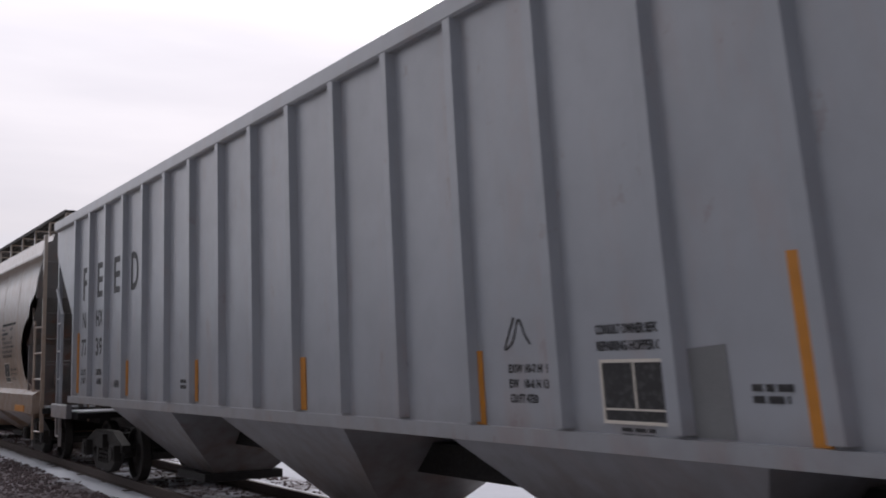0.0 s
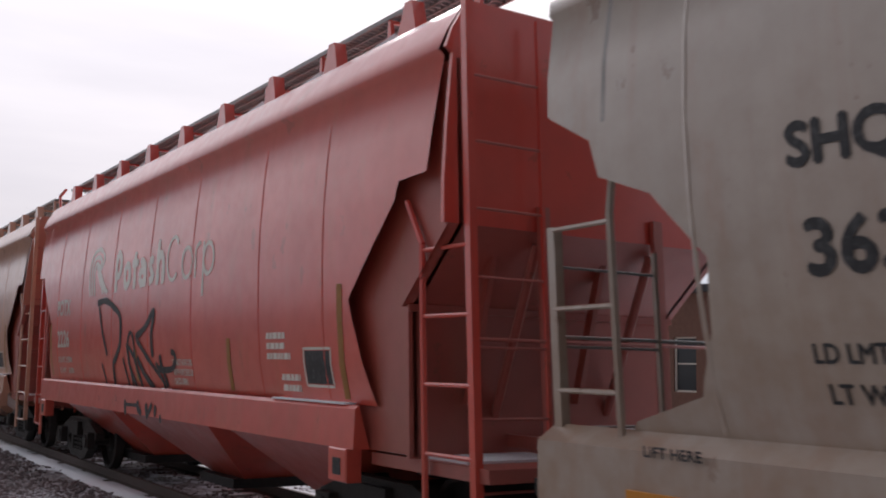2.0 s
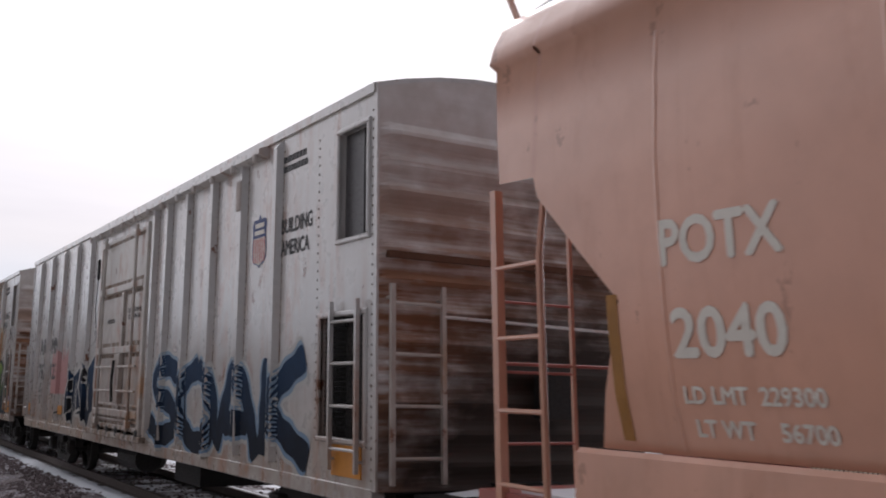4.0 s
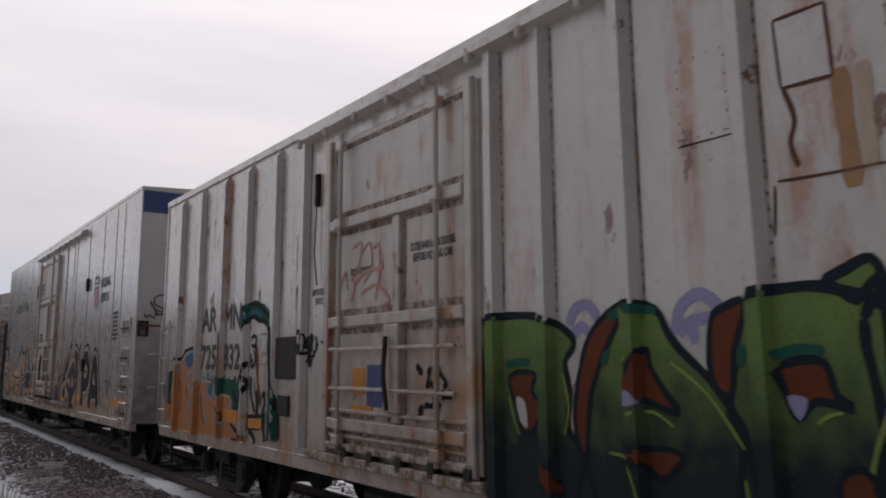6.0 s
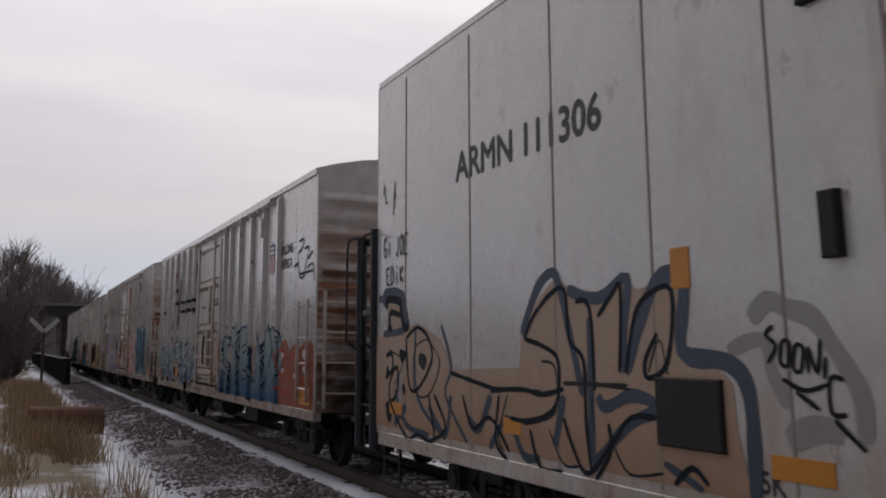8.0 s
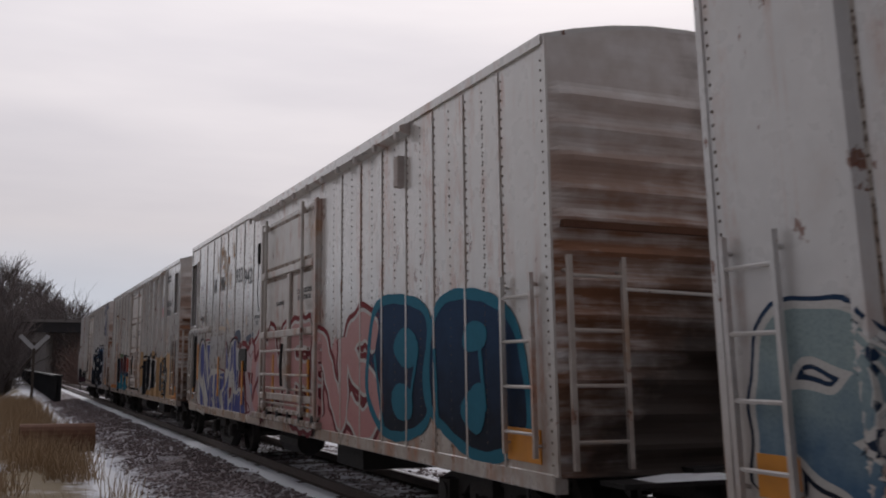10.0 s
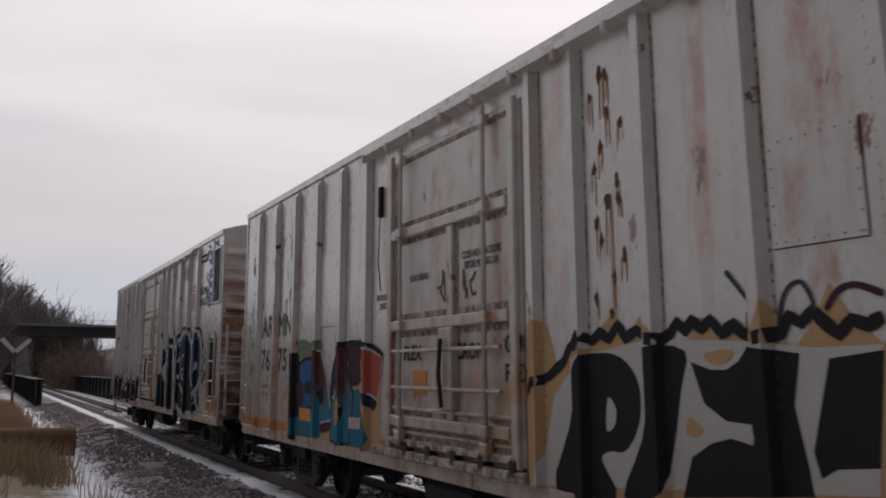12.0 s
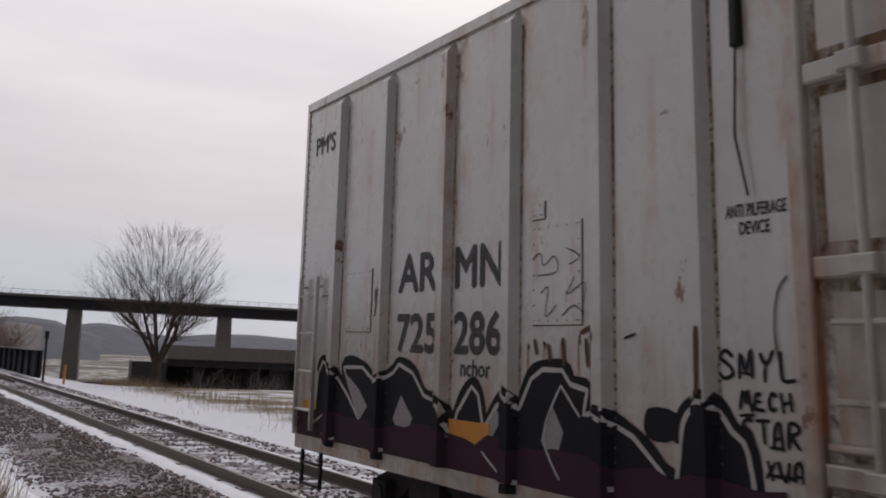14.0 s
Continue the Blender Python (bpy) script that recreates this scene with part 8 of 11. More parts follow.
tag(c10, lambda y, z: -SIDE - 0.036, 8.9, 2.5, 0.35, 106, n=4, w=0.03)
plate_patch(c10, 12.2, 12.98, 2.42, 3.42, M_WHITE)
plate_patch(c10, 12.17, 12.38, 2.1, 2.36, M_WHITE)
plate_patch(c10, 11.27, 11.78, 2.22, 3.14, M_WHITE)
plate_patch(c10, 3.6, 4.3, 2.55, 3.2, M_WHITE)
for k in range(16):
    rust_run(c10, S10, 14.42 + 0.1 * math.sin(k * 2.1) + (0.65 if k % 3 == 0 else 0), 4.1 - 0.08 * k, 0.5, 0.09, 200 + k)
rust_run(c10, S10, 6.0, 3.1, 1.0, 0.15, 240)
rust_run(c10, S10, 6.05, 4.1, 0.6, 0.16, 241)
for k in range(14):
    rust_run(c10, S10, 6.0 + 0.2 * math.sin(k * 1.7), 2.25 + 0.14 * k, 0.3, 0.11, 242 + k)
part("dark_stencil", Geo().cbox(-SIDE - 0.006, -SIDE, 1.75, 2.15, 1.35, 1.75, 0.002), M_BLACK, c10, "black inspection stencil")

# last car
field(c11, S1, 7.2, 1.9, 0.93, 1.25, G_BLACK, 111, "", 0.12)
field(c11, S1, 7.1, 1.95, 0.94, 1.7, G_NAVY, 112, "dark blue sprayed ground", 0.15, 0.0036)
tag(c11, S1, 1.75, 1.5, 0.35, 115, G_BLACK, 3, 0.04)
tag(c11, S1, 1.5, 3.2, 0.35, 116, M_BLUE, 5, 0.05)
tag(c11, S1, 1.5, 3.6, 0.35, 117, M_BLUE, 4, 0.05)
tag(c11, S1, 1.6, 4.05, 0.3, 118, M_BLUE, 4, 0.045)
tag(c11, S1, 0.9, 4.25, 0.22, 119, M_BLUE, 4, 0.05)
field(c11, S1, 17.15, 10.5, 0.93, 1.2, G_MAROON, 120, "dark maroon sprayed foot", 0.06, 0.0125)
SCRIPT = dict(GLYPHS, Y=[[(0.1, 1.0), (0.5, 0.5), (0.9, 1.05)], [(0.5, 0.5), (0.4, -0.1)]], H=[[(0.1, 1.0), (0.12, 0.0)], [(0.1, 0.5), (0.85, 0.55)], [(0.9, 1.05), (0.82, 0.0)]], X=[[(0.1, 1.0), (0.9, 0.0)], [(0.9, 1.0), (0.1, 0.05)]],
              G=[[(0.9, 0.85), (0.5, 1.0), (0.1, 0.6), (0.3, 0.05), (0.85, 0.1), (0.85, 0.45), (0.5, 0.45)]], J=[[(0.7, 1.0), (0.7, 0.2), (0.4, 0.0), (0.1, 0.2)]])


def scrawl(car, surf, text, y, z, h, w, seed, pen=0.03, mat=None):
    """A word written freehand with a fat marker."""
    r = random.Random(seed)
    step = w / len(text)
    for i, ch in enumerate(text):
        for st in SCRIPT.get(ch, ()):
            pts = [(y - step * (i + 0.78 * a) + r.uniform(-0.012, 0.012), z + h * b + r.uniform(-0.012, 0.012)) for a, b in st]
            part("pen_stroke", ribbon(curve_through(pts, False, 4) if len(pts) > 2 else pts, pen, surf, 0.0065), mat or G_BLACK, car)


scrawl(c11, S1, "SMYL", 10.94, 1.76, 0.14, 0.57, 700, 0.024)
scrawl(c11, S1, "MECH", 10.79, 1.59, 0.1, 0.37, 701, 0.024)
scrawl(c11, S1, "STAR", 10.78, 1.42, 0.12, 0.4, 702, 0.024)
scrawl(c11, S1, "XUA", 10.64, 1.25, 0.1, 0.27, 703, 0.024)
tag_words(c11, "PM'S", 17.0, 3.95, 0.22)
tag_words(c11, "nchor", 13.75, 1.66, 0.14)
plate_patch(c11, 12.17, 12.75, 2.06, 2.78, M_WHITE)
plate_patch(c11, 15.43, 16.0, 2.02, 2.62, M_WHITE)
plate_patch(c11, 12.6, 12.75, 2.82, 2.95, M_WHITE)
plate_patch(c11, 16.35, 16.6, 2.4, 2.65, M_WHITE)
plate_patch(c11, 4.6, 5.35, 3.2, 3.75, M_WHITE2)
scrawl(c7, flat_side, "GI JOE", 20.15, 2.95, 0.24, 0.85, 720, 0.025)
scrawl(c7, flat_side, "EDIK", 20.05, 2.62, 0.2, 0.62, 721, 0.025)
scrawl(c6, S1, "OJI", 0.95, 2.85, 0.26, 0.5, 722, 0.03)
for k in range(5):
    rust_run(c11, S1, 12.0 + 0.2 * k, 1.98 - 0.02 * k, 0.4, 0.06, 260 + k)
rust_run(c11, S1, 15.3, 2.35, 0.5, 0.08, 270)
for k in range(8):
    rust_run(c11, S1, 3.6 + 0.09 * k, 4.2 - 0.06 * (k % 4), 0.3, 0.1, 280 + k)
rr = random.Random(9)
for k in range(16):
    rust_run(c6, S1, rr.uniform(11.2, 17.0), rr.uniform(2.6, 4.3), rr.uniform(0.2, 0.9), rr.uniform(0.04, 0.1), 300 + k)
for k in range(22):
    rust_run(c10, S10, rr.choice((16.9, 16.6, 15.4, 15.2, 14.6)) + rr.uniform(-0.15, 0.15), rr.uniform(2.7, 4.2), rr.uniform(0.1, 0.4), rr.uniform(0.05, 0.11), 400 + k)
for k in range(12):
    rust_run(c9, S9, rr.uniform(10.6, 16.5), rr.uniform(2.6, 4.3), rr.uniform(0.1, 0.5), rr.uniform(0.04, 0.09), 330 + k)
tag(c11, lambda y, z: -SIDE - 0.036, 9.6, 2.9, 0.22, 121, n=6, w=0.015)
tag(c11, lambda y, z: -SIDE - 0.036, 8.2, 3.0, 0.25, 122, n=3, w=0.015)
tag(c11, lambda y, z: -SIDE - 0.036, 8.6, 1.5, 0.45, 123, n=4, w=0.03)
tag(c11, S1, 7.3, 1.6, 0.3, 124, n=2, w=0.035)

# placards and scribbles on the doors
DOOR_FACE = lambda y, z: -SIDE - 0.036


def placard(car, y0, y1, z0, z1, mat, label):
    part("placard", Geo().cbox(-SIDE - 0.044, -SIDE - 0.035, min(y0, y1), max(y0, y1), z0, z1, 0.002), mat, car, label)


placard(c6, 9.67, 9.38, 1.62, 1.87, M_YELLOW, "faded yellow placard on the door")
placard(c6, 9.33, 8.99, 1.51, 1.9, M_BLUE, "dark blue placard on the door")
placard(c6, 9.69, 9.22, 1.42, 1.52, M_YELLOW, "orange reflective strip on the door")
placard(c11, 9.4, 9.13, 1.66, 1.85, M_YELLOW, "faded yellow placard on the door")
placard(c11, 9.29, 8.81, 1.4, 1.51, M_YELLOW, "orange reflective strip on the door")
placard(c11, 7.89, 7.63, 1.39, 1.5, M_YELLOW, "orange reflective strip on the door")
placard(c7, 10.26, 9.8, 1.25, 1.36, M_YELLOW, "faded orange strip on the door")
placard(c10, 9.65, 9.3, 1.6, 1.85, M_YELLOW, "faded yellow placard on the door")
tag(c6, DOOR_FACE, 8.25, 1.45, 0.24, 501, G_BLACK, 4, 0.05)
tag(c6, DOOR_FACE, 8.25, 1.7, 0.2, 502, G_BLACK, 4, 0.045)
tag(c6, S1, 9.3, 1.16, 0.11, 503, G_BLACK, 8, 0.02)
tag(c11, DOOR_FACE, 7.95, 1.5, 0.3, 504, G_TEALGREY, 3, 0.03)
tag(c11, DOOR_FACE, 9.45, 1.5, 0.15, 505, G_BLACK, 5, 0.02)
for tx, yy, zz, hh, ww in (("OPEN", 10.88, 2.18, 0.09, 0.2), ("CLOSE", 10.64, 2.18, 0.09, 0.24), ("SEAL", 10.05, 1.53, 0.1, 0.3), ("WARNING", 11.31, 1.32, 0.07, 0.36), ("STANDARD CAR", 11.57, 1.61, 0.055, 0.4), ("SEAL ONLY", 11.5, 1.53, 0.055, 0.28), ("NO LUBE REQUIRED", 11.72, 1.9, 0.05, 0.48), ("DOOR EQUIPPED WITH", 11.72, 1.83, 0.05, 0.54), ("SELF LUBRICATING FITTINGS", 11.72, 1.76, 0.05, 0.75)):
    part("notice", words(tx, yy, zz, hh, ww, -SIDE - 0.037, 0.006), M_BLACK, c7)

# ---- lettering drawn shape by shape ----


def blot(car, surf, pts, fill, lift=0.006, line=None, w=0.05, label="", smooth=True):
    """One sprayed shape, softly rounded, with an outline of its own where it has one."""
    loop = curve_through(pts, True, 3) if smooth else pts + [pts[0]]
    b = part("graffiti_shape", filled(loop[:-1], surf, lift, 0.07), fill, car, label)
    if line:
        part("outline", ribbon(loop, w, surf, lift + 0.0012), line, b)
    return b


def dab(car, surf, pts, mat, w=0.05, lift=0.009):
    part("spray_stroke", ribbon(curve_through(pts, False, 4) if len(pts) > 2 else pts, w, surf, lift), mat, car)


# green letters
blot(c6, S1, [(7.45, 2.17), (7.10, 2.26), (6.50, 2.24), (6.17, 2.11), (6.13, 2.02), (6.23, 1.92), (6.19, 1.73), (6.22, 1.47), (6.08, 1.33), (6.04, 0.94), (7.40, 0.94), (7.37, 1.66), (7.40, 1.93)], G_LIME, 0.0060, G_INK, 0.06, label="green bubble letter fading dark below")
blot(c6, S1, [(7.46, 2.10), (7.37, 2.17), (7.29, 1.93), (7.31, 1.49), (7.42, 1.47), (7.49, 1.71)], G_BROWN, 0.0085, G_INK, 0.03)
blot(c6, S1, [(6.92, 1.82), (6.59, 1.84), (6.64, 1.72), (6.53, 1.61), (6.62, 1.45), (6.75, 1.42), (6.84, 1.60)], G_BROWN, 0.0085, G_INK, 0.04)
blot(c6, S1, [(6.84, 1.66), (6.73, 1.64), (6.70, 1.46), (6.79, 1.50)], G_OFFWHITE, 0.0105)
blot(c6, S1, [(5.59, 2.26), (5.30, 2.24), (5.19, 2.09), (5.08, 1.98), (4.87, 1.82), (4.68, 1.61), (4.62, 1.47), (4.66, 0.94), (6.04, 0.94), (6.02, 1.34), (6.02, 1.70), (5.85, 1.99)], G_LIME, 0.0064, G_INK, 0.06, label="green bubble letter fading dark below")
blot(c6, S1, [(6.06, 1.88), (5.93, 2.11), (5.71, 2.25), (5.59, 2.26), (5.79, 1.99), (5.96, 1.70), (6.02, 1.34), (6.08, 1.33), (6.14, 1.55)], G_BROWN, 0.0090, G_INK, 0.045)
blot(c6, S1, [(5.46, 1.95), (5.38, 1.99), (5.36, 1.89), (5.25, 1.75), (5.14, 1.62), (5.48, 1.71), (5.56, 1.78)], G_BROWN, 0.0090, G_INK, 0.045)
blot(c6, S1, [(5.53, 1.75), (5.43, 1.67), (5.57, 1.65)], G_LILAC, 0.0112)
blot(c6, S1, [(4.56, 2.24), (4.24, 2.30), (3.96, 2.28), (3.84, 2.21), (3.68, 2.23), (3.84, 0.94), (4.66, 0.94), (4.65, 1.44), (4.73, 1.61), (4.67, 1.92)], G_LIME, 0.0068, G_INK, 0.065, label="green bubble letter fading dark below")
blot(c6, S1, [(4.83, 2.14), (4.72, 2.22), (4.56, 2.24), (4.66, 1.98), (4.71, 1.73), (4.85, 1.82)], G_BROWN, 0.0092, G_INK, 0.05)
blot(c6, S1, [(4.35, 1.89), (4.15, 1.93), (4.05, 1.89), (4.01, 1.75), (3.92, 1.69), (4.14, 1.72), (4.26, 1.63), (4.33, 1.77)], G_BROWN, 0.0092, G_INK, 0.05)
blot(c6, S1, [(4.32, 1.74), (4.19, 1.73), (4.25, 1.62)], G_LILAC, 0.0115)
blot(c6, S1, [(4.03, 2.30), (3.88, 2.37), (3.73, 2.41), (3.67, 2.28), (3.69, 2.18), (3.80, 2.24)], G_LIME, 0.0066, G_INK, 0.06)
blot(c6, S1, [(5.65, 1.35), (5.39, 1.40), (5.19, 1.40), (5.13, 1.35), (5.31, 1.23), (5.45, 1.31)], G_BROWN, 0.0090, G_INK, 0.04)
blot(c6, S1, [(4.04, 1.34), (3.85, 1.37), (3.84, 0.94), (4.03, 0.94)], G_BROWN, 0.0090, G_INK, 0.04)
blot(c6, S1, [(6.53, 1.22), (6.40, 1.20), (6.28, 1.06), (6.41, 1.04)], G_BROWN, 0.0090, G_INK, 0.03)
dab(c6, S1, [(6.26, 1.85), (6.20, 1.62), (6.26, 1.43)], G_HILITE, 0.022, 0.0118)
dab(c6, S1, [(5.18, 1.92), (4.88, 1.73), (4.64, 1.45)], G_HILITE, 0.022, 0.0118)
dab(c6, S1, [(5.79, 1.35), (5.55, 1.29), (5.42, 0.94)], G_HILITE, 0.022, 0.0118)
dab(c6, S1, [(6.93, 1.68), (6.87, 1.51), (6.80, 1.40)], G_HILITE, 0.022, 0.0118)
dab(c6, S1, [(5.57, 1.59), (5.36, 1.62), (5.18, 1.54)], G_HILITE, 0.022, 0.0118)
dab(c6, S1, [(4.14, 1.61), (4.07, 1.65), (3.98, 1.67)], G_HILITE, 0.022, 0.0118)
dab(c6, S1, [(5.63, 1.71), (5.60, 1.85), (5.51, 1.95)], G_HILITE, 0.022, 0.0118)
dab(c6, S1, [(4.65, 1.29), (4.62, 0.94)], G_HILITE, 0.022, 0.0118)
dab(c6, S1, [(4.38, 1.95), (4.21, 1.98), (4.06, 1.97)], G_DEEPGREEN, 0.06, 0.0116)
dab(c6, S1, [(5.82, 1.90), (5.76, 1.99)], G_DEEPGREEN, 0.06, 0.0116)
dab(c6, S1, [(6.96, 1.90), (6.77, 1.92), (6.66, 1.92)], G_DEEPGREEN, 0.06, 0.0116)
dab(c6, S1, [(4.63, 1.89), (4.60, 2.01)], G_DEEPGREEN, 0.06, 0.0116)
dab(c6, S1, [(5.74, 2.21), (5.51, 2.25), (5.28, 2.23)], G_DEEPGREEN, 0.06, 0.0116)
dab(c6, S1, [(6.18, 2.17), (6.11, 2.27), (5.97, 2.30), (5.86, 2.21)], G_LILAC, 0.085, 0.0048)
dab(c6, S1, [(5.13, 2.08), (5.08, 2.23), (4.91, 2.31), (4.75, 2.22)], G_LILAC, 0.085, 0.0048)
dab(c6, S1, [(5.10, 2.08), (4.98, 2.15), (4.79, 2.17)], G_LILAC, 0.085, 0.0048)
dab(c6, S1, [(6.18, 2.07), (6.04, 2.15), (5.96, 2.11)], G_LILAC, 0.085, 0.0048)
dab(c6, S1, [(4.99, 2.16), (4.96, 2.02)], G_LILAC, 0.085, 0.0048)
blot(c6, S1, [(6.18, 2.07), (6.01, 2.18), (5.93, 2.11), (6.06, 1.88), (6.20, 1.73)], G_OFFWHITE, 0.0042)
blot(c6, S1, [(5.11, 2.05), (4.91, 2.24), (4.79, 2.17), (4.86, 1.86), (5.06, 1.98)], G_OFFWHITE, 0.0042)
# dark and tan letters on the tall car
blot(c7, flat_side, [(7.75, 1.60), (7.70, 1.80), (7.35, 2.04), (6.93, 2.30), (6.71, 2.43), (6.55, 2.33), (6.48, 2.11), (6.22, 2.14), (6.23, 2.32), (6.11, 2.40), (5.92, 2.37), (5.62, 2.28), (5.50, 2.30), (5.36, 2.34), (5.56, 0.94), (7.70, 0.94), (7.63, 1.34), (7.75, 1.44)], G_BLACK, 0.0052, label="dark letters outlined in tan and black")
blot(c7, flat_side, [(7.67, 1.60), (7.63, 1.76), (7.29, 2.00), (6.85, 2.26), (6.71, 2.30), (6.59, 2.21), (6.52, 2.00), (6.41, 2.06), (6.23, 2.07), (6.10, 2.00), (6.17, 2.22), (6.14, 2.31), (6.01, 2.33), (5.63, 2.21), (5.57, 2.06), (5.48, 2.20), (5.38, 2.22), (5.56, 0.94), (7.64, 0.94), (7.60, 1.41)], G_TANPALE, 0.0062)
blot(c7, flat_side, [(7.62, 1.60), (7.49, 1.78), (7.24, 1.96), (6.89, 2.17), (6.72, 2.22), (6.76, 2.04), (6.95, 1.73), (7.08, 1.76), (7.31, 1.61), (7.11, 1.56), (7.51, 1.45), (7.61, 1.51)], G_DUSK, 0.0074, smooth=False)
blot(c7, flat_side, [(6.96, 1.64), (6.81, 1.75), (6.46, 1.90), (6.60, 1.60), (7.00, 1.53)], G_MAROON, 0.0074, smooth=False)
blot(c7, flat_side, [(6.54, 1.89), (6.42, 1.96), (6.24, 1.99), (6.07, 1.91), (5.97, 1.75), (5.93, 1.62), (5.94, 1.46), (5.77, 1.55), (5.88, 1.42), (5.79, 1.39), (5.94, 1.22), (6.10, 1.17), (6.20, 0.94), (6.42, 0.94), (6.52, 1.28), (6.61, 1.33), (6.60, 1.60), (6.45, 1.86)], G_DUSK, 0.0074, smooth=False)
dab(c7, flat_side, [(6.36, 1.37), (6.40, 1.48), (6.33, 1.58), (6.18, 1.62)], G_TANPALE, 0.05, 0.0092)
blot(c7, flat_side, [(6.31, 1.39), (6.32, 1.50), (6.21, 1.56), (6.11, 1.53), (6.07, 1.40)], G_TANPALE, 0.0092)
blot(c7, flat_side, [(6.09, 2.23), (6.02, 2.24), (5.65, 2.15), (5.60, 1.80), (5.55, 1.58), (5.59, 0.94), (5.72, 0.94), (5.72, 1.33), (5.76, 1.39), (5.85, 1.42), (5.71, 1.58), (5.89, 1.54), (5.92, 1.68), (5.98, 1.89), (6.06, 2.05)], G_DUSK, 0.0078, smooth=False)
blot(c7, flat_side, [(6.08, 2.22), (5.65, 2.13), (5.63, 2.02), (5.93, 2.06), (6.05, 2.09)], G_MAROON, 0.0090)
blot(c7, flat_side, [(5.52, 2.12), (5.39, 2.17), (5.48, 1.58), (5.51, 1.75)], G_DUSK, 0.0078, smooth=False)
blot(c7, flat_side, [(7.57, 1.29), (7.19, 1.43), (7.19, 1.22), (7.25, 0.94), (7.66, 0.94)], G_DUSK, 0.0078, smooth=False)
blot(c7, flat_side, [(7.09, 1.50), (6.75, 1.43), (6.52, 1.27), (6.44, 0.94), (6.61, 0.94), (6.72, 1.24), (7.08, 1.36)], G_DUSK, 0.0078, smooth=False)
blot(c7, flat_side, [(7.03, 1.10), (6.89, 1.13), (6.78, 0.94), (7.06, 0.94)], G_BLACK, 0.0078)
blot(c7, flat_side, [(8.72, 1.35), (8.48, 1.36), (7.95, 1.06), (7.74, 0.99), (7.67, 0.94), (8.66, 0.94)], G_BLACK, 0.0050)
dab(c7, flat_side, [(8.61, 1.30), (8.38, 0.94)], G_TANPALE, 0.025, 0.0075)
dab(c7, flat_side, [(8.57, 1.32), (8.06, 1.05), (7.79, 0.94), (7.75, 0.94)], G_TANPALE, 0.025, 0.0075)
blot(c7, flat_side, [(8.42, 1.20), (8.13, 1.02), (8.15, 0.94), (8.30, 0.94)], G_MAROON, 0.0068)
blot(c7, flat_side, [(7.75, 1.13), (7.29, 1.10), (7.31, 1.01), (7.76, 1.03)], M_YELLOW, 0.0105, label="faded orange reflective patch", smooth=False)
dab(c7, flat_side, [(8.43, 1.92), (8.36, 1.71), (8.26, 1.74)], G_BLACK, 0.028, 0.008)
dab(c7, flat_side, [(8.26, 1.86), (8.25, 1.73), (8.15, 1.77), (8.16, 1.84), (8.28, 1.86)], G_BLACK, 0.028, 0.008)
dab(c7, flat_side, [(8.29, 1.63), (8.42, 1.58), (8.39, 1.49), (8.26, 1.54)], G_BLACK, 0.028, 0.008)
dab(c7, flat_side, [(8.26, 1.49), (8.25, 1.63), (8.17, 1.52), (8.15, 1.65)], G_BLACK, 0.028, 0.008)
dab(c7, flat_side, [(8.03, 1.65), (8.13, 1.62), (8.04, 1.57), (8.13, 1.52)], G_BLACK, 0.028, 0.008)
dab(c7, flat_side, [(8.29, 1.38), (8.20, 1.42), (8.25, 1.31), (8.13, 1.32)], G_BLACK, 0.028, 0.008)
dab(c7, flat_side, [(8.13, 1.34), (8.12, 1.41), (8.06, 1.29), (8.00, 1.46), (7.93, 1.18)], G_BLACK, 0.028, 0.008)
# blue letters and the pale pink letter of the riveted car
blot(c9, S9, [(16.36, 1.99), (16.24, 2.29), (15.89, 2.41), (15.64, 2.30), (15.47, 2.21), (15.52, 2.35), (15.31, 2.38), (14.95, 2.31), (14.84, 1.92), (13.55, 1.72), (13.31, 1.77), (13.36, 2.32), (13.02, 1.99), (12.87, 2.27), (12.62, 2.35), (12.25, 2.34), (12.18, 2.14), (11.98, 2.23), (11.96, 1.74), (12.05, 1.39), (11.41, 1.18), (11.37, 0.94), (16.38, 0.94)], G_OFFWHITE, 0.0050, G_DARKRED, 0.04, label="blue letters edged in white")
blot(c9, S9, [(16.17, 1.99), (16.10, 2.23), (15.90, 2.35), (15.70, 2.27), (15.47, 1.87), (15.02, 1.17), (15.15, 1.11), (15.76, 1.69), (15.84, 1.52), (16.06, 1.63)], G_BLUE, 0.0072, smooth=False)
blot(c9, S9, [(15.38, 2.26), (15.00, 2.26), (14.93, 1.70), (15.11, 1.54)], G_BLUE, 0.0072, smooth=False)
blot(c9, S9, [(16.22, 1.45), (15.92, 1.29), (15.56, 0.94), (15.43, 0.94), (16.01, 0.94)], G_BLUE, 0.0072, smooth=False)
blot(c9, S9, [(15.01, 1.54), (14.63, 1.63), (14.53, 1.20), (14.61, 0.94), (15.17, 0.94)], G_BLUE, 0.0072, smooth=False)
blot(c9, S9, [(14.39, 1.63), (13.96, 1.64), (13.93, 1.19), (13.61, 0.94), (14.33, 0.94), (14.44, 1.15)], G_BLUE, 0.0072, smooth=False)
blot(c9, S9, [(13.85, 1.64), (13.41, 1.67), (13.30, 1.50), (13.67, 1.30), (13.85, 1.33)], G_BLUE, 0.0072, smooth=False)
blot(c9, S9, [(13.58, 1.26), (13.27, 1.40), (13.06, 1.58), (12.94, 1.66), (13.04, 1.29), (12.99, 0.94), (13.42, 0.94)], G_BLUE, 0.0072, smooth=False)
blot(c9, S9, [(13.27, 2.22), (13.04, 1.86), (13.04, 1.73), (13.24, 1.77)], G_BLUE, 0.0072, smooth=False)
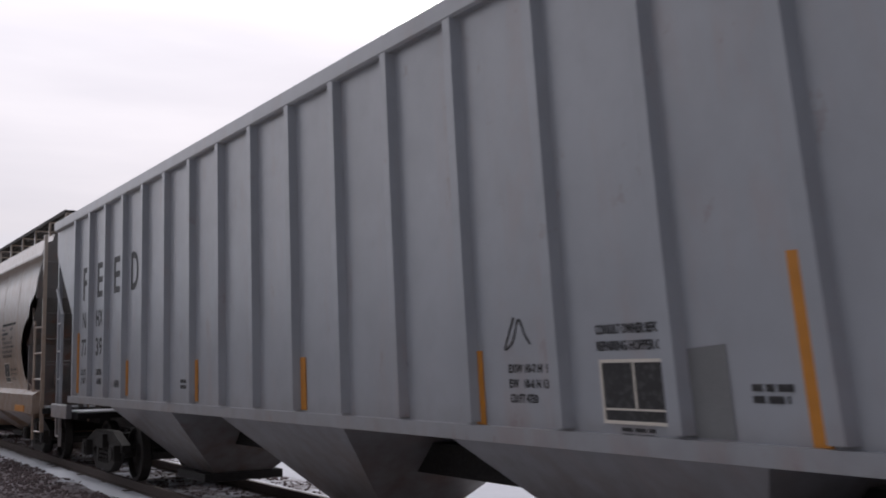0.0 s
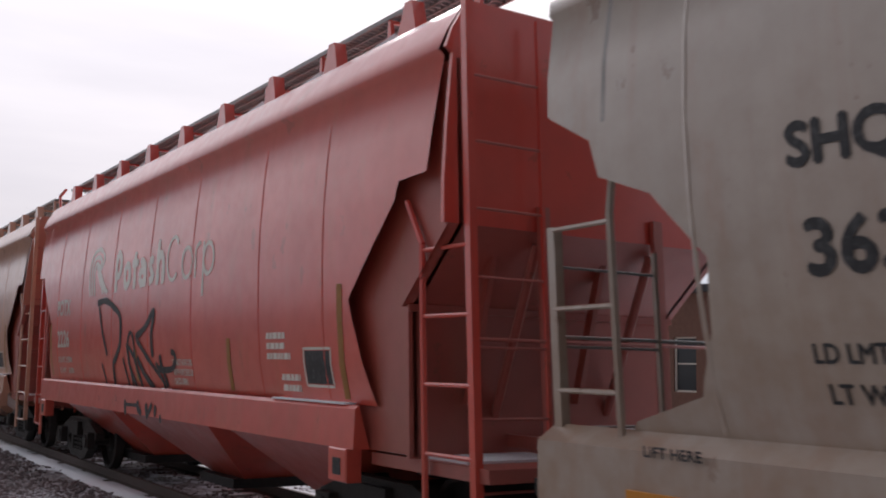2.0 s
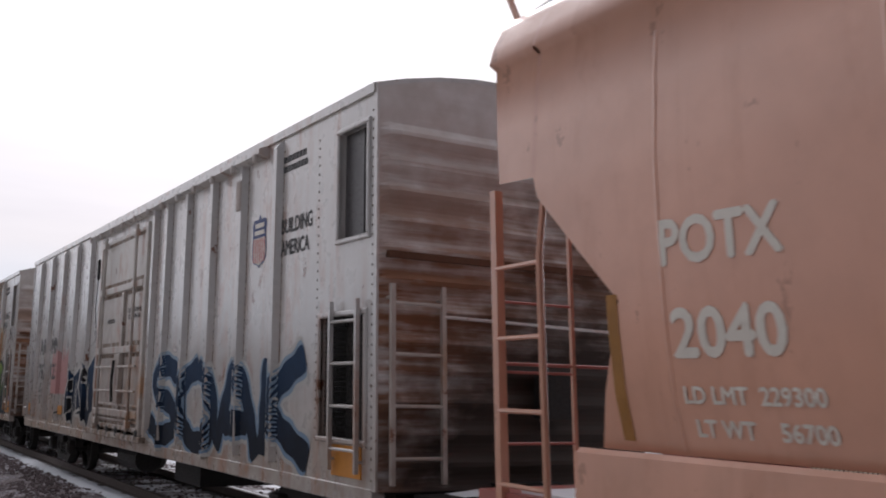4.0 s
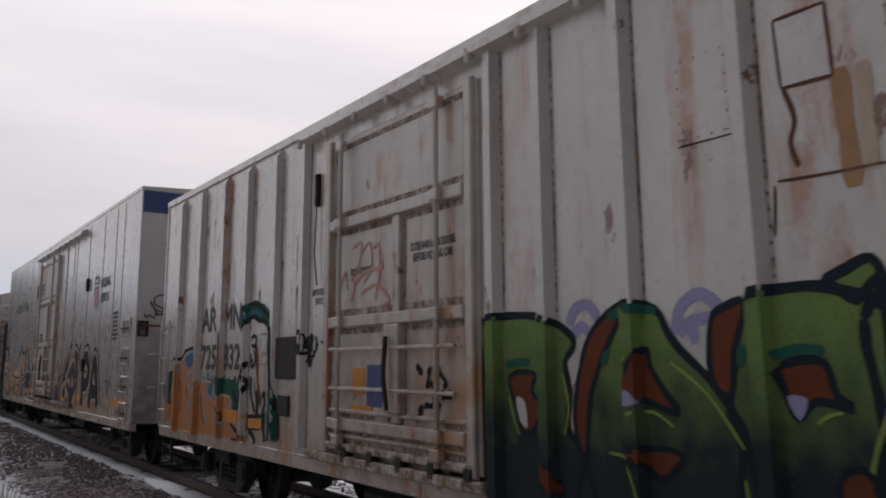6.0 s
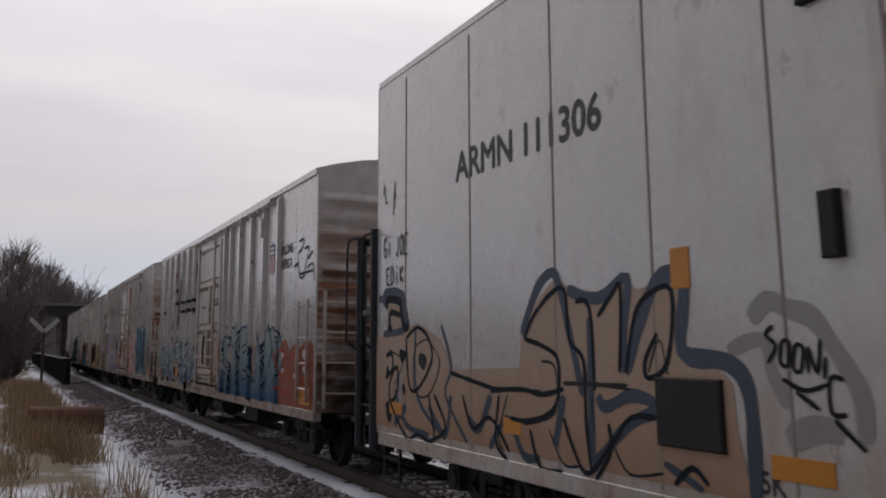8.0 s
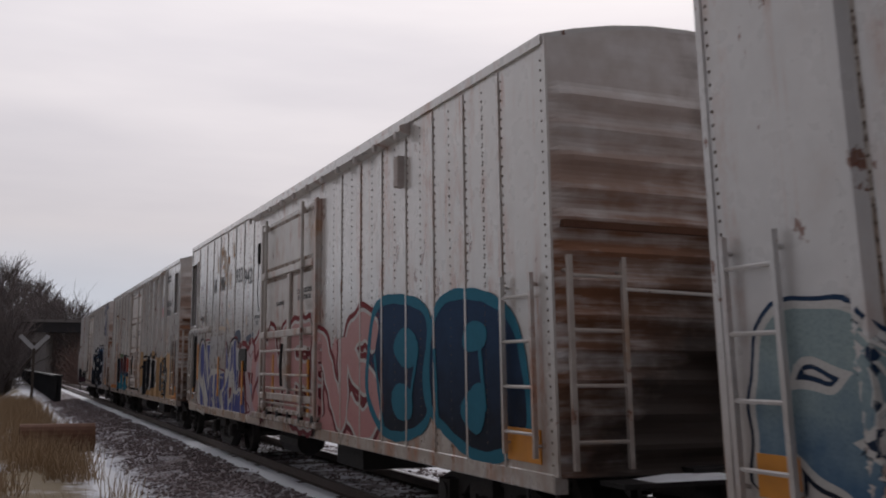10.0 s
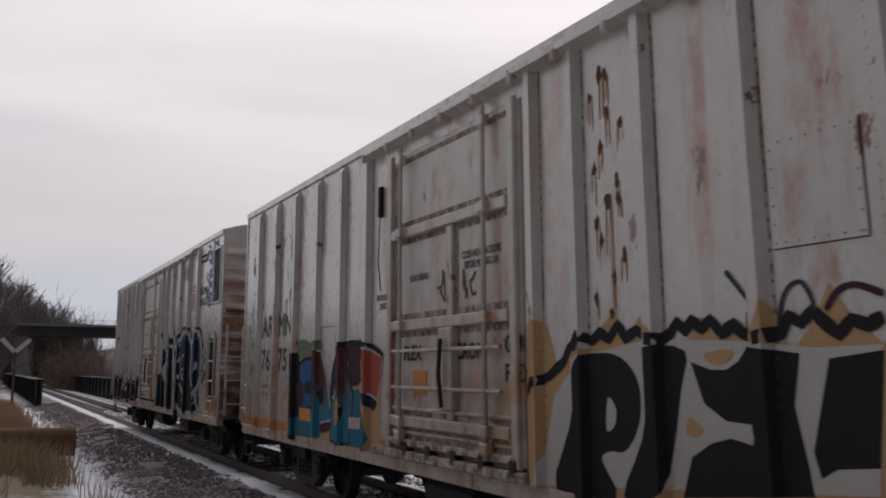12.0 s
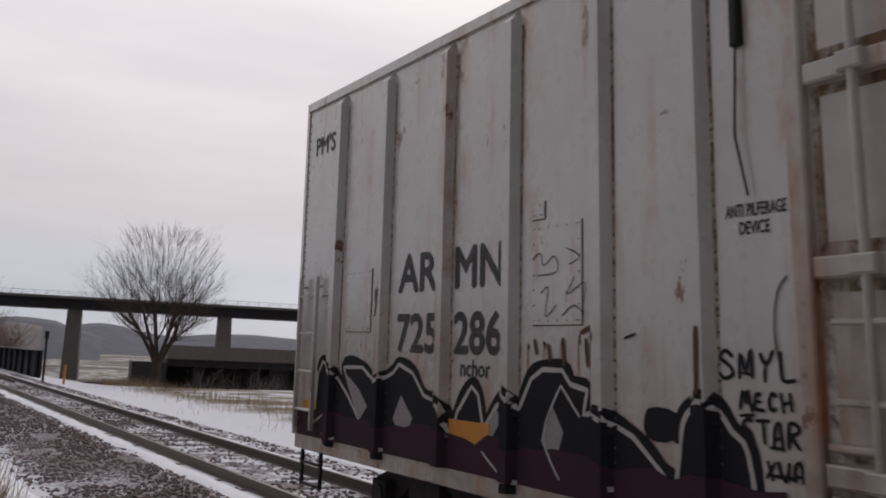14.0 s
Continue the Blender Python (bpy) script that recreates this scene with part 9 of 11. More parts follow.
blot(c9, S9, [(12.86, 1.94), (12.75, 2.22), (12.50, 2.30), (12.30, 2.29), (12.27, 1.94), (12.23, 1.62), (12.35, 1.33), (12.45, 1.61), (12.62, 1.90), (12.75, 1.73), (12.90, 1.68)], G_BLUE, 0.0072, smooth=False)
blot(c9, S9, [(12.19, 1.74), (12.01, 2.09), (12.03, 1.74), (12.13, 1.38), (12.24, 1.30)], G_BLUE, 0.0072, smooth=False)
blot(c9, S9, [(12.88, 1.05), (12.48, 1.28), (12.13, 1.26), (11.98, 1.35), (11.59, 1.34), (11.49, 1.17), (11.45, 0.94), (12.91, 0.94)], G_BLUE, 0.0072, smooth=False)
blot(c9, S9, [(12.91, 1.37), (12.64, 1.43), (12.67, 1.27), (12.87, 1.13)], G_DARKRED, 0.0072, smooth=False)
blot(c9, S9, [(12.01, 1.64), (11.64, 1.67), (11.59, 1.45), (12.02, 1.35)], G_DARKRED, 0.0070)
dab(c9, S9, [(15.39, 2.20), (14.64, 1.34), (14.44, 0.94)], G_OFFWHITE, 0.02, 0.0092)
dab(c9, S9, [(14.07, 1.57), (13.89, 1.05)], G_OFFWHITE, 0.02, 0.0092)
dab(c9, S9, [(12.55, 2.24), (12.54, 1.94), (12.36, 1.45)], G_OFFWHITE, 0.02, 0.0092)
dab(c9, S9, [(13.30, 1.23), (12.95, 1.38), (12.33, 1.41)], G_OFFWHITE, 0.02, 0.0092)
dab(c9, S9, [(12.07, 1.24), (11.81, 1.29), (11.64, 1.12)], G_OFFWHITE, 0.02, 0.0092)
dab(c9, S9, [(15.84, 1.23), (15.43, 0.94)], G_OFFWHITE, 0.02, 0.0092)
dab(c9, S9, [(12.93, 1.60), (12.69, 1.52), (12.46, 1.53)], G_OFFWHITE, 0.02, 0.0092)
blot(c9, S9, [(11.98, 2.09), (11.86, 2.24), (11.45, 2.25), (11.28, 2.14), (11.10, 2.26), (10.89, 2.28), (10.70, 2.19), (10.64, 2.00), (10.31, 2.13), (10.13, 2.24), (9.91, 2.18), (9.78, 2.13), (9.93, 0.94), (11.37, 0.94), (11.58, 1.63), (12.02, 1.70)], G_PINKPALE, 0.0060, label="pale pink letter with dark red edges")
dab(c9, S9, [(11.97, 2.05), (11.89, 2.20), (11.51, 2.22), (11.28, 2.12), (11.10, 2.24), (10.90, 2.26), (10.74, 2.16), (10.67, 1.92), (10.45, 2.04), (10.27, 2.12), (10.14, 2.19), (9.92, 2.14), (9.79, 2.04)], G_DARKRED, 0.11, 0.0085)
dab(c9, S9, [(11.92, 1.72), (11.58, 1.63), (11.43, 1.35), (11.29, 0.94)], G_DARKRED, 0.12, 0.0085)
blot(c9, S9, [(11.29, 1.70), (10.83, 1.68), (10.89, 1.42), (10.83, 1.18), (11.01, 1.41)], G_DARKRED, 0.0087, smooth=False)
blot(c9, S9, [(11.09, 1.48), (10.91, 1.50), (10.89, 1.28), (11.02, 1.36)], G_SKY, 0.0100, smooth=False)
dab(c9, S9, [(10.83, 1.18), (10.73, 1.37), (10.53, 1.51), (10.35, 1.62)], G_DARKRED, 0.1, 0.0085)
dab(c9, S9, [(10.87, 2.09), (10.98, 2.00), (11.06, 1.97), (11.24, 2.06)], G_DARKRED, 0.025, 0.0085)
dab(c9, S9, [(10.42, 0.94), (10.22, 1.40), (10.02, 1.48)], G_DARKRED, 0.12, 0.0085)
blot(c9, S9, [(12.53, 2.43), (12.07, 2.50), (11.94, 2.32), (12.10, 2.25), (12.38, 2.33)], G_TEALGREY, 0.0046)
blot(c9, S9, [(11.50, 2.33), (11.15, 2.39), (10.88, 2.41), (10.94, 2.31), (11.33, 2.24)], G_TEALGREY, 0.0046)
blot(c9, S9, [(10.69, 2.18), (10.55, 2.15), (10.58, 2.04), (10.64, 2.04)], G_TEALGREY, 0.0046)
# teal and red letters
blot(c10, S10, [(14.35, 1.91), (14.16, 2.10), (13.92, 1.91), (13.92, 0.94), (14.33, 0.94), (14.38, 1.42)], G_BLACK, 0.0058)
blot(c10, S10, [(13.90, 1.96), (13.20, 1.99), (13.12, 1.70), (13.16, 1.34), (13.90, 1.21), (13.95, 1.68)], G_BLUE2, 0.0066, G_BLACK, 0.05, label="blue block letter")
blot(c10, S10, [(14.24, 1.15), (13.67, 1.24), (13.33, 1.09), (13.34, 0.94), (14.26, 0.94)], G_TEAL, 0.0066, G_BLACK, 0.03)
blot(c10, S10, [(13.65, 1.68), (13.22, 1.69), (13.21, 1.57), (13.61, 1.53)], G_BLACK, 0.0082)
blot(c10, S10, [(14.08, 1.63), (13.79, 1.68), (13.71, 1.41), (13.99, 1.35)], G_MAROON, 0.0082)
blot(c10, S10, [(13.66, 1.32), (13.14, 1.38), (13.14, 1.27), (13.63, 1.19)], G_BLACK, 0.0082)
blot(c10, S10, [(13.15, 2.15), (12.95, 2.09), (12.68, 1.71), (12.50, 1.32), (12.47, 1.21), (12.90, 1.16), (12.91, 0.94), (13.22, 0.94), (13.20, 1.65)], G_TEALRED, 0.0070, G_OFFWHITE, 0.022, label="letter fading from maroon to teal", smooth=False)
blot(c10, S10, [(13.02, 1.57), (12.83, 1.63), (12.80, 1.45), (12.96, 1.40)], G_BLACK, 0.0086)
blot(c10, S10, [(12.90, 1.14), (12.49, 1.18), (12.50, 1.09), (12.90, 1.03)], G_MAROON, 0.0086)
blot(c10, S10, [(12.55, 1.51), (12.44, 1.91), (12.23, 2.11), (12.07, 2.15), (12.24, 1.87), (12.42, 1.44)], G_NAVY, 0.0066)
blot(c10, S10, [(12.27, 2.04), (12.10, 2.13), (11.91, 2.17), (11.88, 1.91), (11.75, 1.69), (11.63, 1.59), (11.66, 1.30), (11.79, 0.94), (12.49, 0.94), (12.50, 1.28), (12.41, 1.60), (12.25, 1.87)], G_TEALRED, 0.0074, G_BLACK, 0.04, label="letter fading from maroon to teal", smooth=False)
blot(c10, S10, [(12.08, 1.54), (12.00, 1.39), (12.04, 1.14), (12.15, 1.24)], G_TAN, 0.0090, G_BLACK, 0.025)
dab(c10, S10, [(12.43, 1.50), (12.12, 1.59), (12.16, 1.49), (12.42, 1.49)], G_OFFWHITE, 0.02, 0.0092)
blot(c10, S10, [(11.83, 2.13), (11.25, 2.14), (11.19, 1.74), (11.35, 1.73), (11.62, 1.68), (11.70, 1.73), (11.81, 1.98)], G_MAROON, 0.0078, G_BLACK, 0.05)
blot(c10, S10, [(11.66, 1.56), (11.37, 1.59), (11.33, 1.37), (11.14, 1.36), (11.08, 0.94), (11.79, 0.94)], G_TEAL, 0.0074)
blot(c10, S10, [(11.77, 1.28), (11.21, 1.29), (11.22, 1.16), (11.78, 1.14)], M_CLEAN, 0.0092, label="fresh white repaint patch", smooth=False)
blot(c10, S10, [(11.17, 2.11), (10.64, 2.01), (10.69, 1.72), (10.81, 1.51), (11.13, 1.60), (11.16, 1.91)], G_CORAL, 0.0078, G_OFFWHITE, 0.022, label="coral red block with a white edge", smooth=False)
blot(c10, S10, [(11.13, 1.59), (10.81, 1.51), (10.91, 1.39), (11.12, 1.47)], G_NAVY, 0.0086)
dab(c10, S10, [(12.23, 2.13), (11.97, 2.18), (11.16, 2.16), (10.62, 2.02)], G_BLACK, 0.06, 0.0098)
blot(c10, S10, [(14.06, 2.25), (13.71, 2.28), (13.40, 2.22), (12.94, 2.25), (12.95, 2.08), (13.24, 2.04), (13.63, 2.01), (14.01, 2.04)], G_SAGE, 0.0056)
# dark blue letters of the last car
blot(c11, S1, [(7.01, 2.78), (6.72, 2.61), (6.24, 2.28), (6.11, 2.70), (5.98, 2.60), (5.26, 2.58), (5.18, 2.63), (4.91, 2.33), (5.10, 0.94), (6.55, 0.94), (6.79, 1.45), (6.91, 2.03)], G_NIGHT, 0.0058, G_BLACK, 0.05, label="black and dark blue letters edged in white", smooth=False)
dab(c11, S1, [(6.97, 2.75), (6.90, 2.06), (6.84, 1.52), (6.61, 1.16), (6.55, 0.94)], G_OFFWHITE, 0.06, 0.0085)
dab(c11, S1, [(6.87, 2.70), (6.27, 2.30), (6.32, 1.88), (6.28, 1.54), (6.13, 0.94)], G_OFFWHITE, 0.1, 0.0085)
dab(c11, S1, [(6.12, 2.62), (6.10, 2.14), (6.19, 1.81), (6.13, 1.49)], G_OFFWHITE, 0.06, 0.0085)
dab(c11, S1, [(6.74, 1.70), (6.54, 1.77), (6.34, 1.71)], G_OFFWHITE, 0.03, 0.0085)
dab(c11, S1, [(6.73, 1.54), (6.54, 1.57), (6.36, 1.58)], G_OFFWHITE, 0.03, 0.0085)
dab(c11, S1, [(6.01, 2.04), (5.76, 1.63), (5.55, 0.94)], G_OFFWHITE, 0.09, 0.0085)
dab(c11, S1, [(5.89, 2.56), (5.77, 2.12), (5.63, 1.63), (5.54, 1.23)], G_OFFWHITE, 0.07, 0.0085)
dab(c11, S1, [(5.94, 2.56), (5.52, 2.45), (5.29, 2.31), (5.27, 1.99), (5.17, 1.56), (5.13, 0.94)], G_OFFWHITE, 0.09, 0.0085)
dab(c11, S1, [(5.22, 2.57), (5.19, 2.10), (5.12, 1.65)], G_OFFWHITE, 0.06, 0.0085)
dab(c11, S1, [(5.87, 1.41), (5.82, 1.20), (5.79, 0.94)], G_OFFWHITE, 0.045, 0.0085)
blot(c11, S1, [(5.78, 2.38), (5.57, 2.33), (5.57, 2.12), (5.66, 2.00), (5.74, 2.19)], G_SKYNAVY, 0.0074)
blot(c11, S1, [(6.88, 2.55), (6.50, 2.34), (6.36, 2.15), (6.43, 2.05), (6.71, 2.20)], G_SKYNAVY, 0.0074)
blot(c11, S1, [(6.03, 1.68), (5.99, 1.49), (6.06, 1.24), (6.09, 1.43)], G_SKYNAVY, 0.0074)
blot(c11, S1, [(5.87, 1.38), (5.81, 1.41), (5.78, 1.18), (5.84, 1.17)], G_SKYNAVY, 0.0074)
blot(c11, S1, [(5.30, 2.75), (5.13, 2.63), (4.97, 2.47), (4.86, 2.42), (4.73, 2.52), (4.56, 2.59), (4.38, 2.57), (4.28, 2.49), (4.19, 2.35), (4.07, 2.42), (3.81, 2.49), (3.51, 2.48), (3.68, 0.94), (5.44, 0.94)], G_NIGHT, 0.0062, G_BLACK, 0.07)
dab(c11, S1, [(5.31, 2.68), (5.17, 2.54), (4.69, 2.11), (4.44, 1.79), (4.37, 1.62)], G_OFFWHITE, 0.1, 0.0088)
dab(c11, S1, [(4.92, 2.33), (4.76, 2.50), (4.59, 2.57), (4.33, 2.54), (4.24, 2.40), (4.30, 2.18), (4.45, 1.95), (4.39, 1.68)], G_OFFWHITE, 0.07, 0.0088)
dab(c11, S1, [(5.15, 2.18), (5.05, 1.88), (4.91, 1.50)], G_OFFWHITE, 0.07, 0.0088)
blot(c11, S1, [(4.31, 2.30), (4.38, 2.18), (4.53, 2.12), (4.69, 2.15), (4.78, 2.27), (4.76, 2.41), (4.63, 2.51), (4.46, 2.52), (4.34, 2.43)], G_NAVY, 0.0090, G_SKYNAVY, 0.05)
blot(c11, S1, [(4.43, 2.31), (4.49, 2.24), (4.58, 2.23), (4.65, 2.29), (4.64, 2.37), (4.55, 2.42), (4.46, 2.39)], G_BLACK, 0.0106, G_SILVER, 0.03)
dab(c11, S1, [(4.57, 2.28), (4.58, 2.36), (4.50, 2.39), (4.47, 2.31), (4.53, 2.27)], G_SILVER, 0.03, 0.0122)
blot(c11, S1, [(4.64, 2.04), (4.45, 2.10), (4.50, 1.87)], G_BLACK, 0.0092, G_OFFWHITE, 0.03, smooth=False)
blot(c11, S1, [(5.02, 1.35), (4.88, 1.45), (4.55, 1.47), (4.50, 1.25), (4.53, 0.94), (4.96, 0.94)], G_NAVY, 0.0098, G_OFFWHITE, 0.045, smooth=False)
blot(c11, S1, [(4.98, 1.23), (4.49, 1.24), (4.49, 0.94), (4.96, 1.12)], M_YELLOW, 0.0120, label="orange reflective patch", smooth=False)
# peach letters of the tall car
blot(c7, flat_side, [(20.46, 1.97), (19.02, 2.14), (18.37, 1.96), (18.08, 1.64), (16.58, 1.69), (16.51, 2.04), (16.13, 2.32), (15.88, 2.45), (15.65, 2.33), (15.07, 2.28), (14.83, 2.34), (14.69, 2.28), (14.48, 2.32), (14.12, 2.28), (14.17, 1.77), (13.91, 1.77), (13.70, 1.64), (13.68, 1.36), (13.61, 1.10), (13.58, 0.94), (20.51, 0.94)], G_PEACH, 0.0042, label="faded peach letters with grey-blue edges", smooth=False)
dab(c7, flat_side, [(20.31, 2.46), (19.55, 2.39), (19.37, 2.09), (20.13, 2.03)], G_TEALGREY, 0.09, 0.0062)
dab(c7, flat_side, [(19.07, 2.10), (19.02, 1.34), (18.24, 0.94)], G_TEALGREY, 0.06, 0.0062)
dab(c7, flat_side, [(18.34, 2.10), (18.08, 1.67), (18.23, 1.38), (17.69, 0.94)], G_TEALGREY, 0.05, 0.0062)
dab(c7, flat_side, [(16.51, 1.98), (16.23, 2.36), (15.97, 2.49), (15.84, 2.39), (15.68, 1.98), (15.49, 1.49)], G_TEALGREY, 0.1, 0.0062)
dab(c7, flat_side, [(15.70, 2.33), (15.23, 2.24), (14.83, 2.37), (14.90, 1.92), (14.89, 1.68)], G_TEALGREY, 0.1, 0.0062)
dab(c7, flat_side, [(14.89, 1.68), (14.48, 2.31), (14.15, 2.29), (14.20, 1.84), (13.74, 1.77), (13.55, 1.57), (13.55, 0.94)], G_TEALGREY, 0.13, 0.0062)
dab(c7, flat_side, [(15.36, 2.10), (15.38, 1.07), (15.31, 1.01), (14.85, 1.32), (14.30, 1.47)], G_TEALGREY, 0.1, 0.0062)
dab(c7, flat_side, [(19.73, 1.38), (19.37, 1.01), (18.70, 0.94)], G_TEALGREY, 0.07, 0.0062)
dab(c7, flat_side, [(17.19, 0.94), (16.82, 1.23), (16.52, 0.94), (16.23, 0.94)], G_TEALGREY, 0.08, 0.0062)
dab(c7, flat_side, [(14.46, 1.08), (14.11, 0.97), (14.06, 0.94)], G_TEALGREY, 0.06, 0.0062)
dab(c7, flat_side, [(18.69, 1.24), (18.24, 0.98), (18.09, 1.38)], G_TEALGREY, 0.08, 0.0062)
dab(c7, flat_side, [(18.74, 1.96), (18.38, 1.72), (18.69, 1.36), (19.10, 1.40), (19.10, 1.84), (18.74, 1.96)], G_DUSK, 0.022, 0.0074)
dab(c7, flat_side, [(17.16, 1.45), (16.65, 1.49), (16.18, 1.50)], G_DUSK, 0.022, 0.0074)
dab(c7, flat_side, [(16.16, 1.75), (15.93, 1.70), (15.95, 1.33), (16.50, 1.20)], G_DUSK, 0.022, 0.0074)
dab(c7, flat_side, [(15.80, 1.57), (15.28, 1.58), (14.83, 1.56)], G_DUSK, 0.022, 0.0074)
dab(c7, flat_side, [(14.60, 1.69), (14.45, 1.92), (14.37, 1.68)], G_DUSK, 0.022, 0.0074)
dab(c7, flat_side, [(19.93, 1.84), (19.46, 1.71), (19.73, 1.44)], G_DUSK, 0.022, 0.0074)
dab(c7, flat_side, [(16.81, 1.44), (17.00, 1.07), (16.91, 0.94)], G_DUSK, 0.022, 0.0074)
dab(c7, flat_side, [(16.05, 1.19), (15.84, 0.94), (15.59, 0.94)], G_DUSK, 0.022, 0.0074)
dab(c7, flat_side, [(15.37, 1.50), (15.35, 1.24)], G_DUSK, 0.022, 0.0074)
dab(c7, flat_side, [(15.08, 1.14), (14.88, 0.96), (14.47, 1.01)], G_DUSK, 0.022, 0.0074)
blot(c7, flat_side, [(18.93, 1.81), (18.74, 1.76), (18.82, 1.62), (18.98, 1.71)], G_DUSK, 0.0074)
dab(c7, flat_side, [(13.50, 2.03), (13.34, 2.14), (13.15, 2.08), (12.98, 2.03), (12.83, 1.85), (12.67, 1.61), (12.67, 1.36)], G_CLOUD, 0.13, 0.0035)
dab(c7, flat_side, [(13.73, 1.84), (13.41, 1.91), (13.34, 1.71), (13.22, 1.52)], G_CLOUD, 0.1, 0.0035)
dab(c7, flat_side, [(13.25, 1.33), (13.02, 1.41), (12.82, 1.40)], G_CLOUD, 0.16, 0.0035)
dab(c7, flat_side, [(13.30, 1.99), (13.37, 1.94), (13.29, 1.87), (13.37, 1.77)], G_BLACK, 0.03, 0.0074)
dab(c7, flat_side, [(13.24, 1.90), (13.26, 1.78), (13.20, 1.76), (13.18, 1.89), (13.24, 1.90)], G_BLACK, 0.03, 0.0074)
dab(c7, flat_side, [(13.13, 1.88), (13.16, 1.75), (13.10, 1.73), (13.07, 1.86), (13.13, 1.88)], G_BLACK, 0.03, 0.0074)
dab(c7, flat_side, [(13.04, 1.72), (13.03, 1.86), (12.97, 1.72), (12.93, 1.91)], G_BLACK, 0.03, 0.0074)
dab(c7, flat_side, [(12.90, 1.81), (12.92, 1.69)], G_BLACK, 0.03, 0.0074)
dab(c7, flat_side, [(12.78, 1.69), (12.88, 1.69), (12.89, 1.51), (12.78, 1.50)], G_BLACK, 0.03, 0.0074)
dab(c7, flat_side, [(13.25, 1.68), (13.08, 1.62), (12.90, 1.66)], G_BLACK, 0.03, 0.0074)
dab(c7, flat_side, [(13.15, 1.61), (12.98, 1.52)], G_BLACK, 0.03, 0.0074)
dab(c7, flat_side, [(12.87, 1.47), (12.78, 1.40), (12.67, 1.32)], G_BLACK, 0.03, 0.0074)
# the green lettering's leading letters
blot(c6, S1, [(3.81, 2.12), (3.57, 2.27), (3.09, 2.31), (2.71, 2.21), (2.60, 1.84), (2.69, 1.30), (2.58, 0.94), (3.81, 0.94), (3.76, 1.60)], G_LIME, 0.0064, G_INK, 0.07, label="green bubble letter fading dark below")
blot(c6, S1, [(3.43, 1.83), (3.14, 1.93), (3.02, 1.61), (3.18, 1.27), (3.42, 1.43)], G_BROWN, 0.0088, G_INK, 0.05)
blot(c6, S1, [(2.55, 2.14), (2.25, 2.30), (1.78, 2.24), (1.65, 2.06), (1.92, 1.84), (1.53, 1.43), (1.58, 0.94), (2.64, 0.94), (2.49, 1.62)], G_LIME, 0.0068, G_INK, 0.07, label="green bubble letter fading dark below")
blot(c6, S1, [(2.24, 1.42), (2.01, 1.51), (1.87, 1.29), (2.06, 1.13)], G_BROWN, 0.0090, G_INK, 0.05)
blot(c6, S1, [(1.57, 1.65), (1.19, 1.82), (0.93, 1.68), (0.58, 1.36), (0.46, 1.07), (1.45, 0.94), (1.66, 1.25)], G_LIME, 0.0072, G_INK, 0.09, label="green bubble letter fading dark below")
dab(c6, S1, [(0.52, 1.24), (0.35, 1.38), (0.26, 1.17)], G_LILAC, 0.1, 0.0048)
dab(c6, S1, [(3.62, 2.07), (3.18, 2.18), (2.81, 2.11)], G_HILITE, 0.03, 0.0112)
dab(c6, S1, [(2.37, 2.10), (2.01, 2.17), (1.78, 2.09)], G_HILITE, 0.03, 0.0112)
# black peaks along the last car's foot
dab(c11, S1, [(16.63, 1.59), (16.53, 1.71), (16.31, 1.66), (15.88, 1.40), (15.60, 1.18), (16.00, 1.67), (15.57, 1.68), (15.26, 1.54), (14.92, 1.65), (14.81, 1.73), (14.55, 1.66), (14.34, 1.48), (14.00, 1.41), (13.91, 1.19), (14.89, 0.96), (16.11, 0.94), (16.70, 1.13)], G_BLACK, 0.15, 0.0046)
blot(c11, S1, [(16.63, 1.59), (16.53, 1.71), (16.31, 1.66), (15.88, 1.40), (15.60, 1.18), (16.00, 1.67), (15.57, 1.68), (15.26, 1.54), (14.92, 1.65), (14.81, 1.73), (14.55, 1.66), (14.34, 1.48), (14.00, 1.41), (13.91, 1.19), (14.89, 0.96), (16.11, 0.94), (16.70, 1.13)], G_BLACK, 0.0050, G_OFFWHITE, 0.035, label="black peaked spray letters", smooth=False)
dab(c11, S1, [(13.91, 1.06), (13.78, 1.38), (13.57, 1.59), (13.47, 1.53), (13.39, 1.28), (13.21, 1.46), (13.05, 1.55), (12.91, 1.46), (12.76, 1.68), (12.62, 1.75), (12.39, 1.75), (12.30, 1.66), (12.12, 1.63), (12.16, 1.47), (12.04, 1.49), (11.67, 1.37), (11.43, 1.19), (11.36, 1.12), (12.42, 0.94), (13.48, 0.94)], G_BLACK, 0.15, 0.0046)
blot(c11, S1, [(13.91, 1.06), (13.78, 1.38), (13.57, 1.59), (13.47, 1.53), (13.39, 1.28), (13.21, 1.46), (13.05, 1.55), (12.91, 1.46), (12.76, 1.68), (12.62, 1.75), (12.39, 1.75), (12.30, 1.66), (12.12, 1.63), (12.16, 1.47), (12.04, 1.49), (11.67, 1.37), (11.43, 1.19), (11.36, 1.12), (12.42, 0.94), (13.48, 0.94)], G_BLACK, 0.0052, G_OFFWHITE, 0.035, label="black peaked spray letters", smooth=False)
blot(c11, S1, [(11.54, 1.55), (11.29, 1.54), (11.32, 1.38), (11.55, 1.38)], G_BLACK, 0.0050)
dab(c11, S1, [(11.26, 1.36), (11.21, 1.53), (11.06, 1.62), (10.95, 1.57), (10.86, 1.47), (10.75, 1.36), (10.75, 0.94), (11.28, 0.94)], G_BLACK, 0.15, 0.0046)
